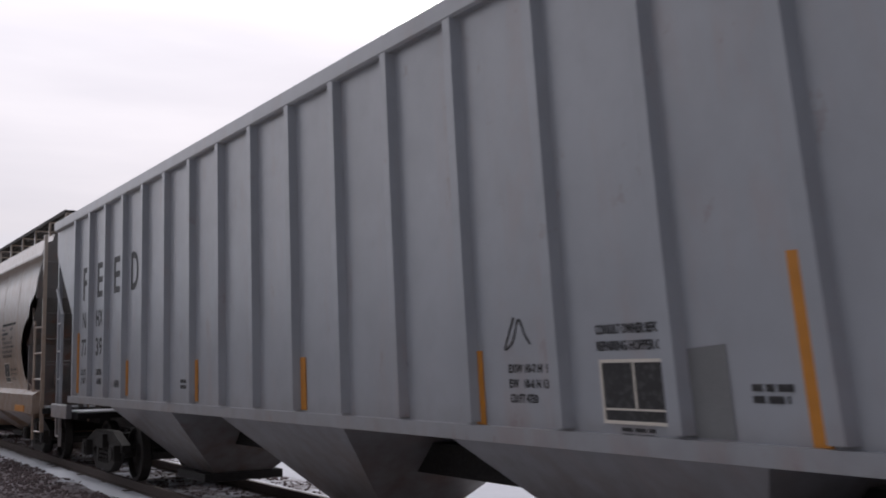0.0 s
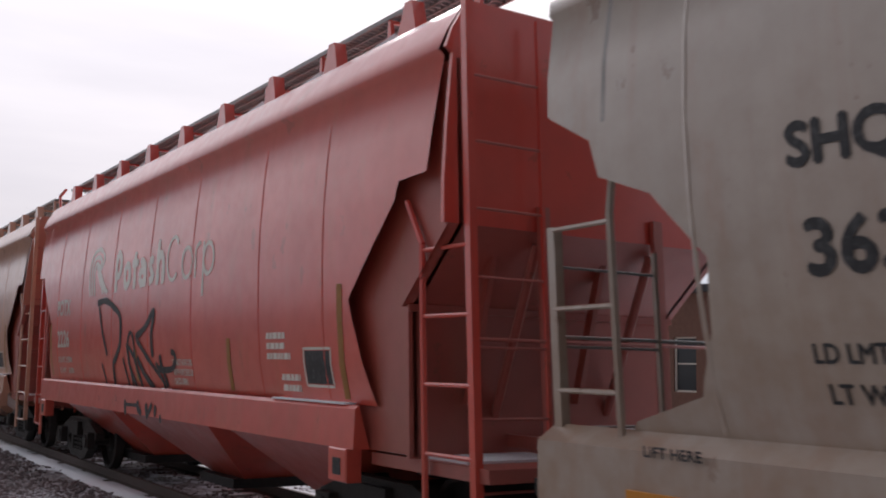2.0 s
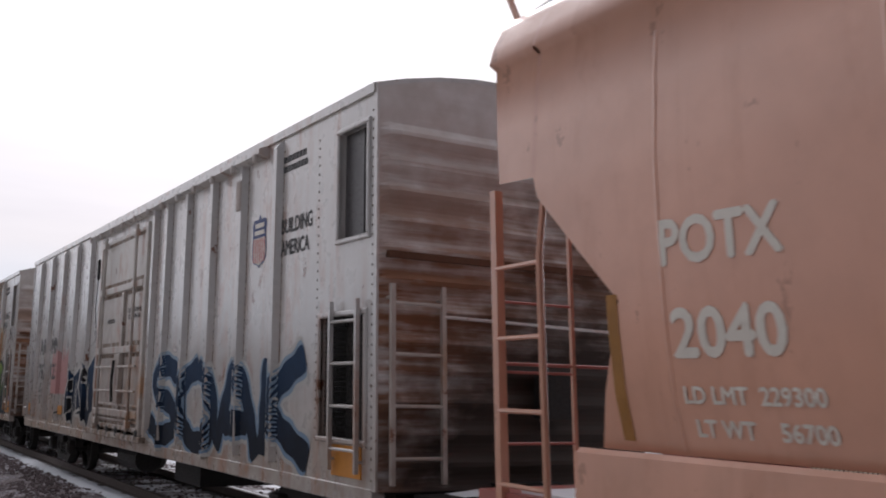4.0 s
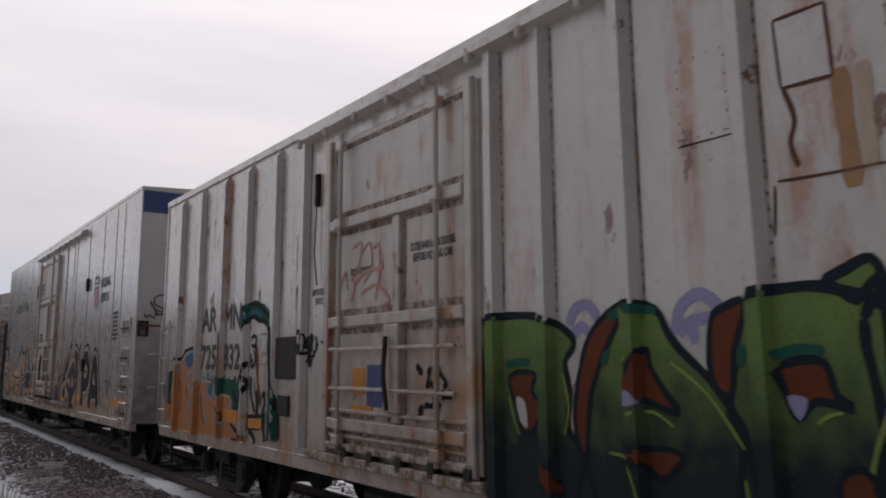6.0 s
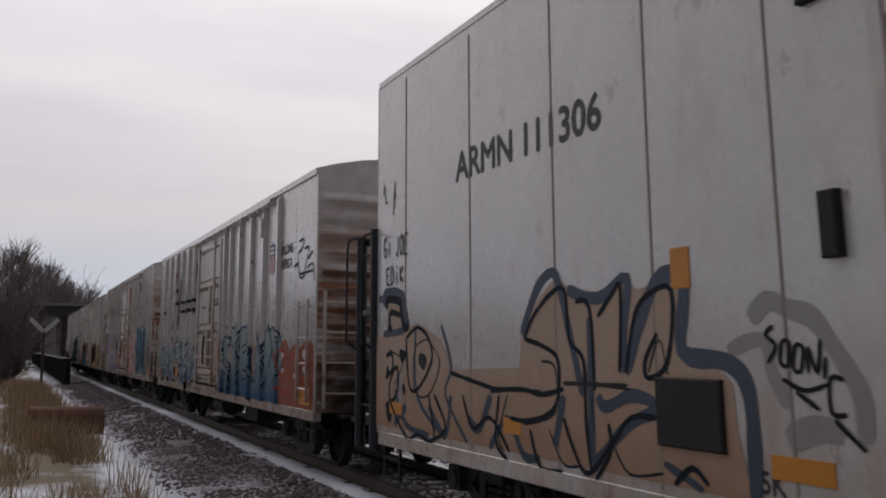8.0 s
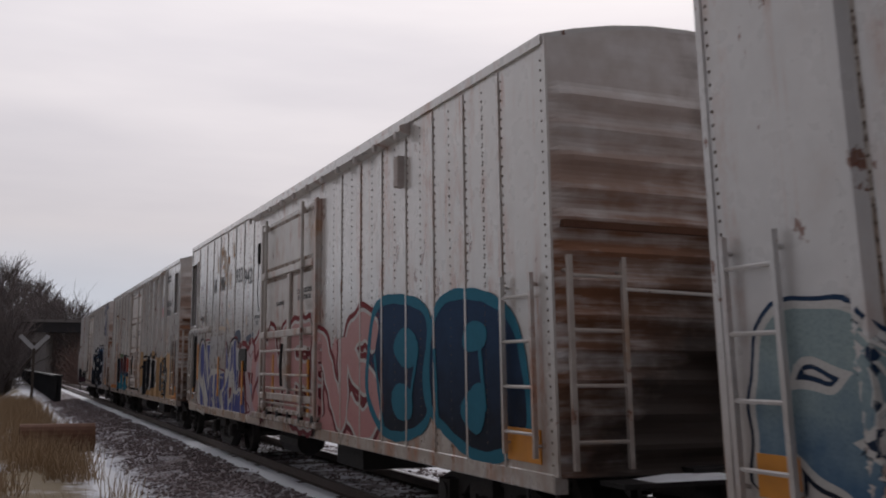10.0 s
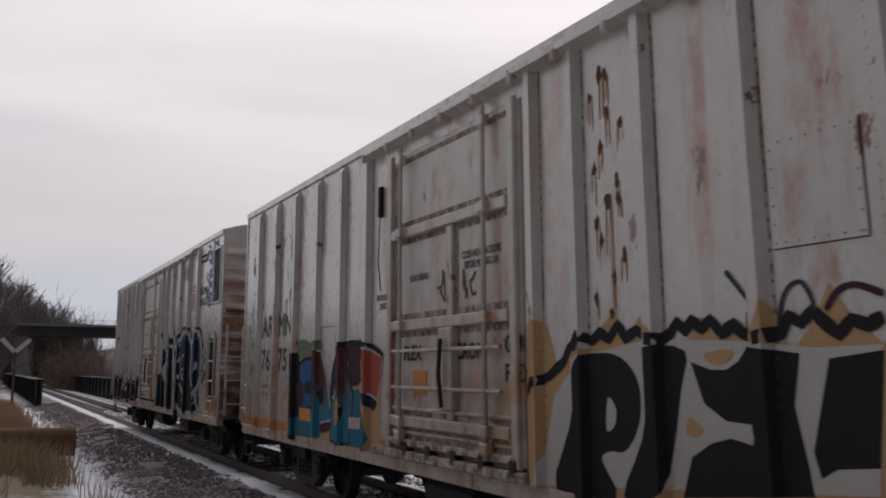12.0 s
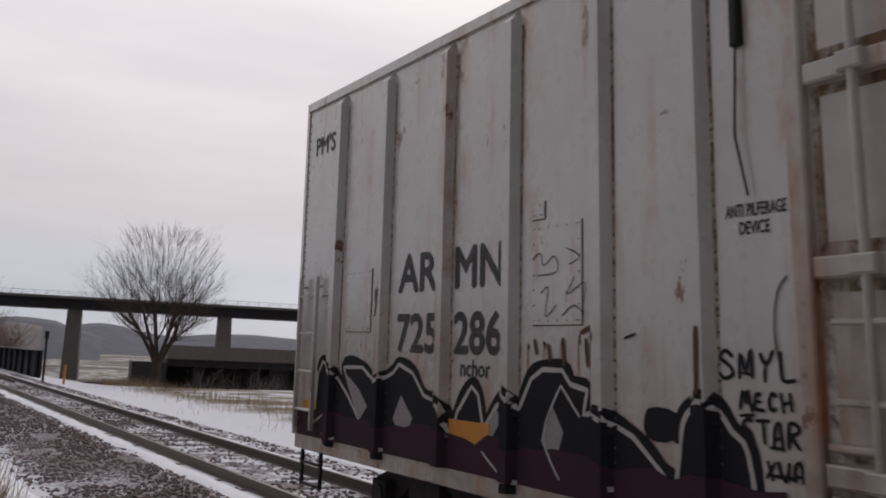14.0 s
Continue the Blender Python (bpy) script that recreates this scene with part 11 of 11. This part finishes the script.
# pen tags and blots at the trailing corner of the rust-pocked car
dab(c10, S10, [(16.93, 2.20), (16.92, 2.28), (16.83, 2.29), (16.87, 2.19)], G_BLACK, 0.014, 0.0085)
dab(c10, S10, [(16.83, 2.21), (16.78, 2.31), (16.76, 2.22)], G_BLACK, 0.014, 0.0085)
dab(c10, S10, [(16.73, 2.31), (16.74, 2.19), (16.67, 2.29), (16.67, 2.19)], G_BLACK, 0.014, 0.0085)
dab(c10, S10, [(16.66, 2.19), (16.61, 2.27), (16.60, 2.18)], G_BLACK, 0.014, 0.0085)
dab(c10, S10, [(16.74, 2.36), (16.76, 2.33)], G_BLACK, 0.014, 0.0085)
dab(c10, S10, [(16.91, 1.94), (16.87, 1.77), (16.81, 1.92), (16.81, 1.77), (16.73, 1.94)], G_BLACK, 0.014, 0.0085)
dab(c10, S10, [(16.84, 2.03), (16.63, 1.82)], G_BLACK, 0.014, 0.0085)
dab(c10, S10, [(16.86, 1.80), (16.61, 1.94)], G_BLACK, 0.014, 0.0085)
dab(c10, S10, [(16.78, 1.72), (16.70, 1.74), (16.76, 1.67)], G_BLACK, 0.014, 0.0085)
dab(c10, S10, [(16.88, 1.49), (16.83, 1.42), (16.88, 1.32)], G_BLACK, 0.014, 0.0085)
dab(c10, S10, [(16.79, 1.52), (16.73, 1.43), (16.79, 1.33)], G_BLACK, 0.014, 0.0085)
dab(c10, S10, [(16.77, 1.35), (16.71, 1.29)], G_BLACK, 0.014, 0.0085)
dab(c10, S10, [(16.82, 3.62), (16.81, 3.50)], M_RUST, 0.045, 0.0085)
dab(c10, S10, [(16.81, 3.60), (16.78, 3.46)], M_RUST, 0.045, 0.0085)
dab(c10, S10, [(16.72, 3.44), (16.69, 3.37)], G_INK, 0.045, 0.0085)
dab(c10, S10, [(16.63, 3.03), (16.58, 2.87)], G_INK, 0.045, 0.0085)
dab(c10, S10, [(16.82, 2.90), (16.78, 2.84)], G_INK, 0.045, 0.0085)
dab(c10, S10, [(16.55, 3.29), (16.53, 3.20)], M_RUST, 0.045, 0.0085)
dab(c10, S10, [(16.55, 3.11), (16.54, 3.08)], G_INK, 0.045, 0.0085)
dab(c10, S10, [(16.75, 3.00), (16.77, 2.97)], G_INK, 0.045, 0.0085)
dab(c10, S10, [(16.55, 2.82), (16.54, 2.80)], G_INK, 0.045, 0.0085)
dab(c10, S10, [(16.86, 3.56), (16.85, 3.53)], G_INK, 0.045, 0.0085)
dab(c10, S10, [(16.63, 3.70), (16.63, 3.59)], M_RUSTRUN, 0.045, 0.0085)
dab(c10, S10, [(16.62, 3.61), (16.63, 3.48)], M_RUSTRUN, 0.045, 0.0085)
dab(c10, S10, [(16.52, 3.42), (16.54, 3.23)], M_RUSTRUN, 0.045, 0.0085)
# small marks traced on the last car
dab(c11, S1, [(11.74, 1.97), (11.63, 2.00)], G_BLACK, 0.02, 0.0095)
dab(c11, S1, [(10.77, 1.79), (10.69, 1.78)], G_BLACK, 0.02, 0.0095)
dab(c11, S1, [(10.80, 1.56), (10.69, 1.57)], G_BLACK, 0.02, 0.0095)
dab(c11, S1, [(10.60, 1.41), (10.50, 1.41)], G_BLACK, 0.02, 0.0095)
dab(c11, S1, [(10.59, 1.27), (10.43, 1.27)], G_BLACK, 0.02, 0.0095)
dab(c11, S1, [(10.43, 2.30), (10.50, 2.21), (10.53, 2.03), (10.51, 1.86)], G_BLACK, 0.012, 0.0095)
dab(c11, S1, [(12.74, 2.53), (12.64, 2.57), (12.60, 2.48), (12.47, 2.54), (12.44, 2.43), (12.68, 2.41)], G_INK, 0.008, 0.018)
dab(c11, S1, [(12.33, 2.59), (12.18, 2.52), (12.30, 2.47)], G_INK, 0.008, 0.018)
dab(c11, S1, [(12.64, 2.28), (12.54, 2.32), (12.58, 2.12), (12.44, 2.20)], G_INK, 0.008, 0.018)
dab(c11, S1, [(12.24, 2.39), (12.31, 2.27), (12.12, 2.34), (12.16, 2.12)], G_INK, 0.008, 0.018)
dab(c11, S1, [(12.38, 2.12), (12.25, 2.19), (12.13, 2.13)], G_INK, 0.008, 0.018)
dab(c11, S1, [(12.19, 2.00), (12.07, 2.04), (12.05, 1.97)], M_RUST, 0.035, 0.0088)
dab(c11, S1, [(12.72, 1.96), (12.69, 1.85)], M_RUST, 0.035, 0.0088)
dab(c11, S1, [(12.13, 1.97), (12.11, 1.78)], M_RUST, 0.035, 0.0088)
dab(c11, S1, [(12.38, 1.97), (12.37, 1.78)], M_RUST, 0.035, 0.0088)
dab(c11, S1, [(12.55, 1.93), (12.53, 1.81)], M_RUST, 0.035, 0.0088)
dab(c11, S1, [(11.04, 2.04), (11.05, 1.66)], M_RUST, 0.035, 0.0088)
dab(c11, S1, [(15.30, 2.32), (15.30, 1.95)], M_RUST, 0.035, 0.0088)
dab(c11, S1, [(15.18, 2.42), (15.22, 2.16)], M_RUST, 0.035, 0.0088)
# white lines and dark edges on the blue letters
dab(c9, flat_side, [(16.21, 2.11), (16.13, 2.28), (15.81, 2.33), (15.64, 2.16), (15.50, 1.76), (15.11, 1.25)], G_OFFWHITE, 0.045, 0.0128)
dab(c9, flat_side, [(16.10, 1.99), (16.11, 1.25)], G_OFFWHITE, 0.045, 0.0128)
dab(c9, flat_side, [(15.45, 2.25), (15.23, 1.70), (14.98, 2.14)], G_OFFWHITE, 0.045, 0.0128)
dab(c9, flat_side, [(12.97, 2.01), (12.79, 2.18), (12.58, 2.26)], G_OFFWHITE, 0.045, 0.0128)
dab(c9, flat_side, [(12.31, 2.26), (12.27, 1.94), (12.15, 1.74), (12.03, 2.07)], G_OFFWHITE, 0.045, 0.0128)
dab(c9, flat_side, [(13.02, 1.93), (12.90, 1.71), (12.83, 1.58), (12.44, 1.52)], G_OFFWHITE, 0.045, 0.0128)
dab(c9, flat_side, [(12.78, 2.11), (12.76, 1.94), (12.90, 1.69)], G_OFFWHITE, 0.045, 0.0128)
dab(c9, flat_side, [(14.51, 1.60), (14.62, 1.20), (14.41, 0.86)], G_OFFWHITE, 0.045, 0.0128)
dab(c9, flat_side, [(13.85, 1.28), (14.04, 1.56), (13.53, 1.57)], G_OFFWHITE, 0.045, 0.0128)
dab(c9, flat_side, [(14.74, 1.13), (14.29, 0.96)], G_OFFWHITE, 0.045, 0.0128)
dab(c9, flat_side, [(11.97, 2.01), (12.04, 1.39), (11.66, 1.37)], G_OFFWHITE, 0.045, 0.0128)
dab(c9, flat_side, [(11.97, 1.39), (11.49, 1.35)], G_OFFWHITE, 0.045, 0.0128)
dab(c9, flat_side, [(16.44, 0.83), (15.53, 0.76)], G_OFFWHITE, 0.045, 0.0128)
dab(c9, flat_side, [(12.94, 1.42), (12.65, 1.45), (12.67, 1.14), (12.89, 1.17), (12.94, 1.42)], G_OFFWHITE, 0.045, 0.0128)
dab(c9, flat_side, [(14.18, 1.37), (14.31, 0.97)], G_OFFWHITE, 0.045, 0.0128)
dab(c9, flat_side, [(13.82, 1.20), (13.69, 0.93)], G_OFFWHITE, 0.045, 0.0128)
dab(c9, flat_side, [(12.47, 1.37), (12.58, 1.04)], G_OFFWHITE, 0.045, 0.0128)
dab(c9, flat_side, [(12.30, 1.30), (12.36, 1.06)], G_OFFWHITE, 0.045, 0.0128)
dab(c9, flat_side, [(16.32, 2.24), (16.04, 2.40), (15.69, 2.36), (15.41, 2.09)], G_INK, 0.04, 0.0135)
dab(c9, flat_side, [(13.01, 2.06), (12.83, 2.25), (12.53, 2.34), (12.23, 2.31)], G_INK, 0.04, 0.0135)
dab(c9, flat_side, [(12.20, 2.32), (12.03, 2.17), (12.02, 1.94)], G_INK, 0.04, 0.0135)
dab(c9, flat_side, [(12.04, 2.09), (12.09, 1.47)], G_INK, 0.04, 0.0135)
dab(c9, flat_side, [(15.24, 2.31), (14.97, 2.30), (14.91, 2.19)], G_INK, 0.04, 0.0135)
dab(c9, flat_side, [(13.17, 2.31), (13.02, 1.95)], G_INK, 0.04, 0.0135)
dab(c9, flat_side, [(13.37, 2.75), (13.10, 2.63), (12.98, 2.48)], M_RUSTPALE, 0.08, 0.0031)
dab(c9, flat_side, [(11.51, 2.72), (11.47, 2.56)], M_RUSTPALE, 0.08, 0.0031)
dab(c9, flat_side, [(13.16, 3.06), (13.03, 2.95)], M_RUSTPALE, 0.08, 0.0031)
dab(c9, flat_side, [(14.11, 2.57), (13.79, 2.59), (13.39, 2.54)], M_RUSTPALE, 0.08, 0.0031)
# pen tags, plate joints and rivets at the trailing corner of the navy-lettered car
dab(c5, S2, [(16.87, 2.15), (16.81, 2.20), (16.73, 2.18)], G_INK, 0.012, 0.0075)
dab(c5, S2, [(16.80, 2.19), (16.84, 2.07)], G_INK, 0.012, 0.0075)
dab(c5, S2, [(16.75, 2.16), (16.72, 2.10), (16.67, 2.17)], G_INK, 0.012, 0.0075)
dab(c5, S2, [(16.70, 2.11), (16.73, 2.06)], G_INK, 0.012, 0.0075)
dab(c5, S2, [(16.65, 2.17), (16.67, 2.07), (16.62, 2.08)], G_INK, 0.012, 0.0075)
dab(c5, S2, [(16.60, 2.14), (16.55, 2.14)], G_INK, 0.012, 0.0075)
dab(c5, S2, [(16.58, 2.16), (16.60, 2.05), (16.50, 2.12)], G_INK, 0.012, 0.0075)
dab(c5, S2, [(16.86, 2.00), (16.80, 2.03), (16.83, 1.95)], G_INK, 0.012, 0.0075)
dab(c5, S2, [(16.77, 2.02), (16.72, 1.97), (16.70, 2.03)], G_INK, 0.012, 0.0075)
dab(c5, S2, [(16.66, 2.03), (16.61, 1.96)], G_INK, 0.012, 0.0075)
dab(c5, S2, [(16.86, 1.89), (16.78, 1.92), (16.76, 1.85)], G_INK, 0.012, 0.0075)
dab(c5, S2, [(16.71, 1.92), (16.66, 1.86), (16.58, 1.92)], G_INK, 0.012, 0.0075)
dab(c5, S2, [(16.84, 1.78), (16.77, 1.81), (16.74, 1.75)], G_INK, 0.012, 0.0075)
dab(c5, S2, [(17.27, 1.92), (17.20, 1.98), (17.15, 1.89)], G_INK, 0.012, 0.0075)
dab(c5, S2, [(17.11, 1.95), (17.04, 1.92), (17.08, 1.86)], G_INK, 0.012, 0.0075)
dab(c5, S2, [(17.33, 1.75), (16.47, 1.74)], M_RUST, 0.014, 0.008)
dab(c5, S2, [(16.47, 1.74), (16.47, 1.50)], M_RUST, 0.014, 0.008)
dab(c5, S2, [(16.93, 1.37), (16.46, 1.37)], M_RUST, 0.02, 0.008)
dab(c5, S2, [(16.64, 1.89), (16.59, 1.86), (16.58, 1.76)], M_RUSTRUN, 0.05, 0.0078)
dab(c5, S2, [(16.61, 1.88), (16.58, 1.84)], M_RUST, 0.04, 0.0085)
part("plate_rivets", rivets([(2.71, 16.43, 17.25, "h")], -SIDE, 0.014, 0.12), M_RUST, c5, kind="stuff")
# pen tags on the blue-footed car
dab(c8, S1, [(1.04, 3.56), (0.75, 3.57), (0.86, 3.43), (1.09, 3.34), (0.96, 2.99), (0.67, 3.01), (0.59, 3.25)], G_BLACK, 0.035, 0.0095)
dab(c8, S1, [(0.68, 3.41), (0.46, 3.42), (0.50, 3.24), (0.21, 3.35)], G_BLACK, 0.035, 0.0095)
dab(c8, S1, [(0.50, 3.10), (0.20, 3.14), (0.10, 2.85)], G_BLACK, 0.035, 0.0095)
dab(c8, S1, [(1.32, 3.17), (1.04, 3.22)], G_BLACK, 0.035, 0.0095)
dab(c8, S1, [(0.96, 3.03), (0.20, 3.04)], G_BLACK, 0.035, 0.0095)
dab(c8, S1, [(13.93, 3.49), (13.60, 2.64)], G_BLACK, 0.09, 0.0095)
dab(c8, S1, [(13.00, 3.71), (13.01, 2.90)], G_BLACK, 0.09, 0.0095)
dab(c8, S1, [(11.97, 3.37), (11.93, 2.72)], G_BLACK, 0.09, 0.0095)
dab(c8, S1, [(11.30, 3.59), (10.97, 2.75)], G_BLACK, 0.09, 0.0095)
dab(c8, S1, [(14.27, 3.09), (10.88, 3.06)], G_BLACK, 0.09, 0.0095)
dab(c8, S1, [(13.39, 2.84), (11.52, 2.84)], G_BLACK, 0.09, 0.0095)
dab(c8, S1, [(2.35, 1.60), (2.20, 1.83), (1.78, 1.79), (1.72, 1.53), (2.15, 1.37)], G_CORAL, 0.07, 0.0095)
dab(c8, S1, [(1.53, 1.61), (1.29, 1.76), (0.94, 1.69)], G_CORAL, 0.07, 0.0095)
dab(c8, S1, [(0.82, 1.27), (0.40, 1.42), (0.20, 1.16), (0.61, 1.00)], G_CORAL, 0.07, 0.0095)
dab(c8, S1, [(0.10, 1.37), (0.10, 1.31), (0.10, 1.05)], G_CORAL, 0.07, 0.0095)
dab(c8, S1, [(2.28, 1.21), (1.28, 1.11)], G_CORAL, 0.07, 0.0095)
dab(c8, S1, [(9.53, 2.35), (8.97, 1.60), (9.35, 1.03)], G_NAVY, 0.06, 0.0095)
dab(c8, S1, [(8.41, 2.27), (7.90, 2.37), (7.71, 1.62)], G_NAVY, 0.06, 0.0095)
dab(c8, S1, [(6.93, 2.34), (6.45, 2.03), (6.84, 1.42)], G_NAVY, 0.06, 0.0095)
dab(c8, S1, [(5.84, 2.27), (5.38, 1.64)], G_NAVY, 0.06, 0.0095)
dab(c8, S1, [(4.86, 2.29), (4.49, 2.10), (4.62, 1.47)], G_NAVY, 0.06, 0.0095)
dab(c8, S1, [(3.98, 2.18), (3.61, 1.58)], G_NAVY, 0.06, 0.0095)
dab(c8, S1, [(3.03, 2.24), (2.72, 1.91), (2.91, 1.51)], G_NAVY, 0.06, 0.0095)
# red scrawl on the door, rust at the plate joints of the green-lettered car
dab(c6, DOOR_FACE, [(9.70, 3.05), (9.50, 3.09), (9.56, 2.87), (9.73, 2.72)], M_REDTEXT, 0.03, 0.006)
dab(c6, DOOR_FACE, [(9.50, 2.98), (9.31, 3.07), (9.26, 2.85), (9.43, 2.69)], M_REDTEXT, 0.03, 0.006)
dab(c6, DOOR_FACE, [(9.24, 3.01), (9.09, 3.02), (9.11, 2.72)], M_REDTEXT, 0.03, 0.006)
dab(c6, DOOR_FACE, [(8.99, 2.93), (9.11, 2.67), (9.17, 2.51)], M_REDTEXT, 0.03, 0.006)
dab(c6, DOOR_FACE, [(9.63, 2.71), (9.36, 2.80), (8.99, 2.80)], M_REDTEXT, 0.03, 0.006)
dab(c6, DOOR_FACE, [(9.49, 2.59), (9.17, 2.65), (8.87, 2.50), (8.99, 2.45)], M_REDTEXT, 0.03, 0.006)
dab(c6, S1, [(4.17, 3.37), (4.11, 3.19), (4.15, 3.06), (4.11, 2.93)], M_RUST, 0.035, 0.0036)
dab(c6, S1, [(4.26, 2.87), (3.91, 2.86), (3.58, 2.86)], M_RUST, 0.018, 0.0036)
dab(c6, S1, [(3.80, 3.39), (3.79, 3.09), (3.78, 2.77)], M_RUSTRUN, 0.12, 0.0036)
patch_ = [(4.20, 3.76), (3.85, 3.76), (3.84, 3.36), (4.18, 3.37), (4.20, 3.76)]
for p_, q_ in zip(patch_, patch_[1:]):
    part("rusty_seam", ribbon([p_, q_], 0.022, S1, 0.0042), M_RUST, c6, "rusted edge of a welded patch")
part("welded_patch", filled(patch_[:4], S1, 0.003, 0.05), M_CLEAN, c6, "square repair patch on the side")
dab(c6, S1, [(4.28, 2.85), (4.31, 2.58)], M_RUST, 0.02, 0.0036)
dab(c6, S1, [(3.66, 3.39), (3.67, 2.84)], M_RUSTPALE, 0.1, 0.0036)

# rust blooming through the white paint under the roof edge
rng_ = random.Random(933)
for yc_, zc_, ry_, rz_, mt_ in ((13.92, 4.15, 0.16, 0.22, M_RUSTPALE), (13.9, 4.16, 0.09, 0.07, M_RUSTRUN), (13.62, 4.0, 0.12, 0.3, M_RUSTPALE), (13.78, 3.86, 0.1, 0.05, M_RUSTRUN), (13.4, 3.75, 0.16, 0.3, M_RUSTPALE),
                                (13.45, 3.66, 0.12, 0.06, M_RUSTRUN), (13.2, 3.95, 0.08, 0.1, M_RUSTRUN), (12.75, 4.08, 0.12, 0.2, M_RUSTPALE), (12.72, 4.0, 0.06, 0.05, M_RUSTRUN), (13.6, 3.5, 0.07, 0.05, M_RUSTRUN),
                                (13.05, 3.55, 0.1, 0.22, M_RUSTPALE), (14.35, 3.95, 0.1, 0.25, M_RUSTPALE)):
    edge_ = [(yc_ + ry_ * rng_.uniform(0.55, 1.25) * math.cos(q * 0.449), zc_ + rz_ * rng_.uniform(0.55, 1.25) * math.sin(q * 0.449)) for q in range(14)]
    part("rust_bloom", filled(edge_, S9, 0.0034 if mt_ is M_RUSTRUN else 0.0022, 0.05), mt_, c9, "rust blooming through the paint")
for yy_, za_, zb_ in ((13.95, 4.1, 3.4), (13.5, 3.6, 2.9), (13.2, 3.9, 3.3), (12.74, 4.0, 3.5), (13.72, 3.85, 3.2)):
    part("rust_run", ribbon(curve_through([(yy_, za_), (yy_ + 0.012, (za_ + zb_) / 2), (yy_ - 0.008, zb_)], False, 4), 0.022, S9, 0.003), M_RUSTPALE, c9, "thin rust run")


def motions():
    """The train rolls past the standing camera; its wheels turn with it."""
    steps = [k * 0.25 for k in range(57)]
    for car, u in TRAIN:
        walk(car, [(t, pose(XC, u - travelled(t), RAIL_Z)) for t in steps])
    fine = [k / 30 for k in range(421)]
    for w in WHEELS:
        y, z = w.location.y, w.location.z
        walk(w, [(t, pose(0, y, z, math.degrees(travelled(t) / 0.46) % 360.0)) for t in fine])


motions()
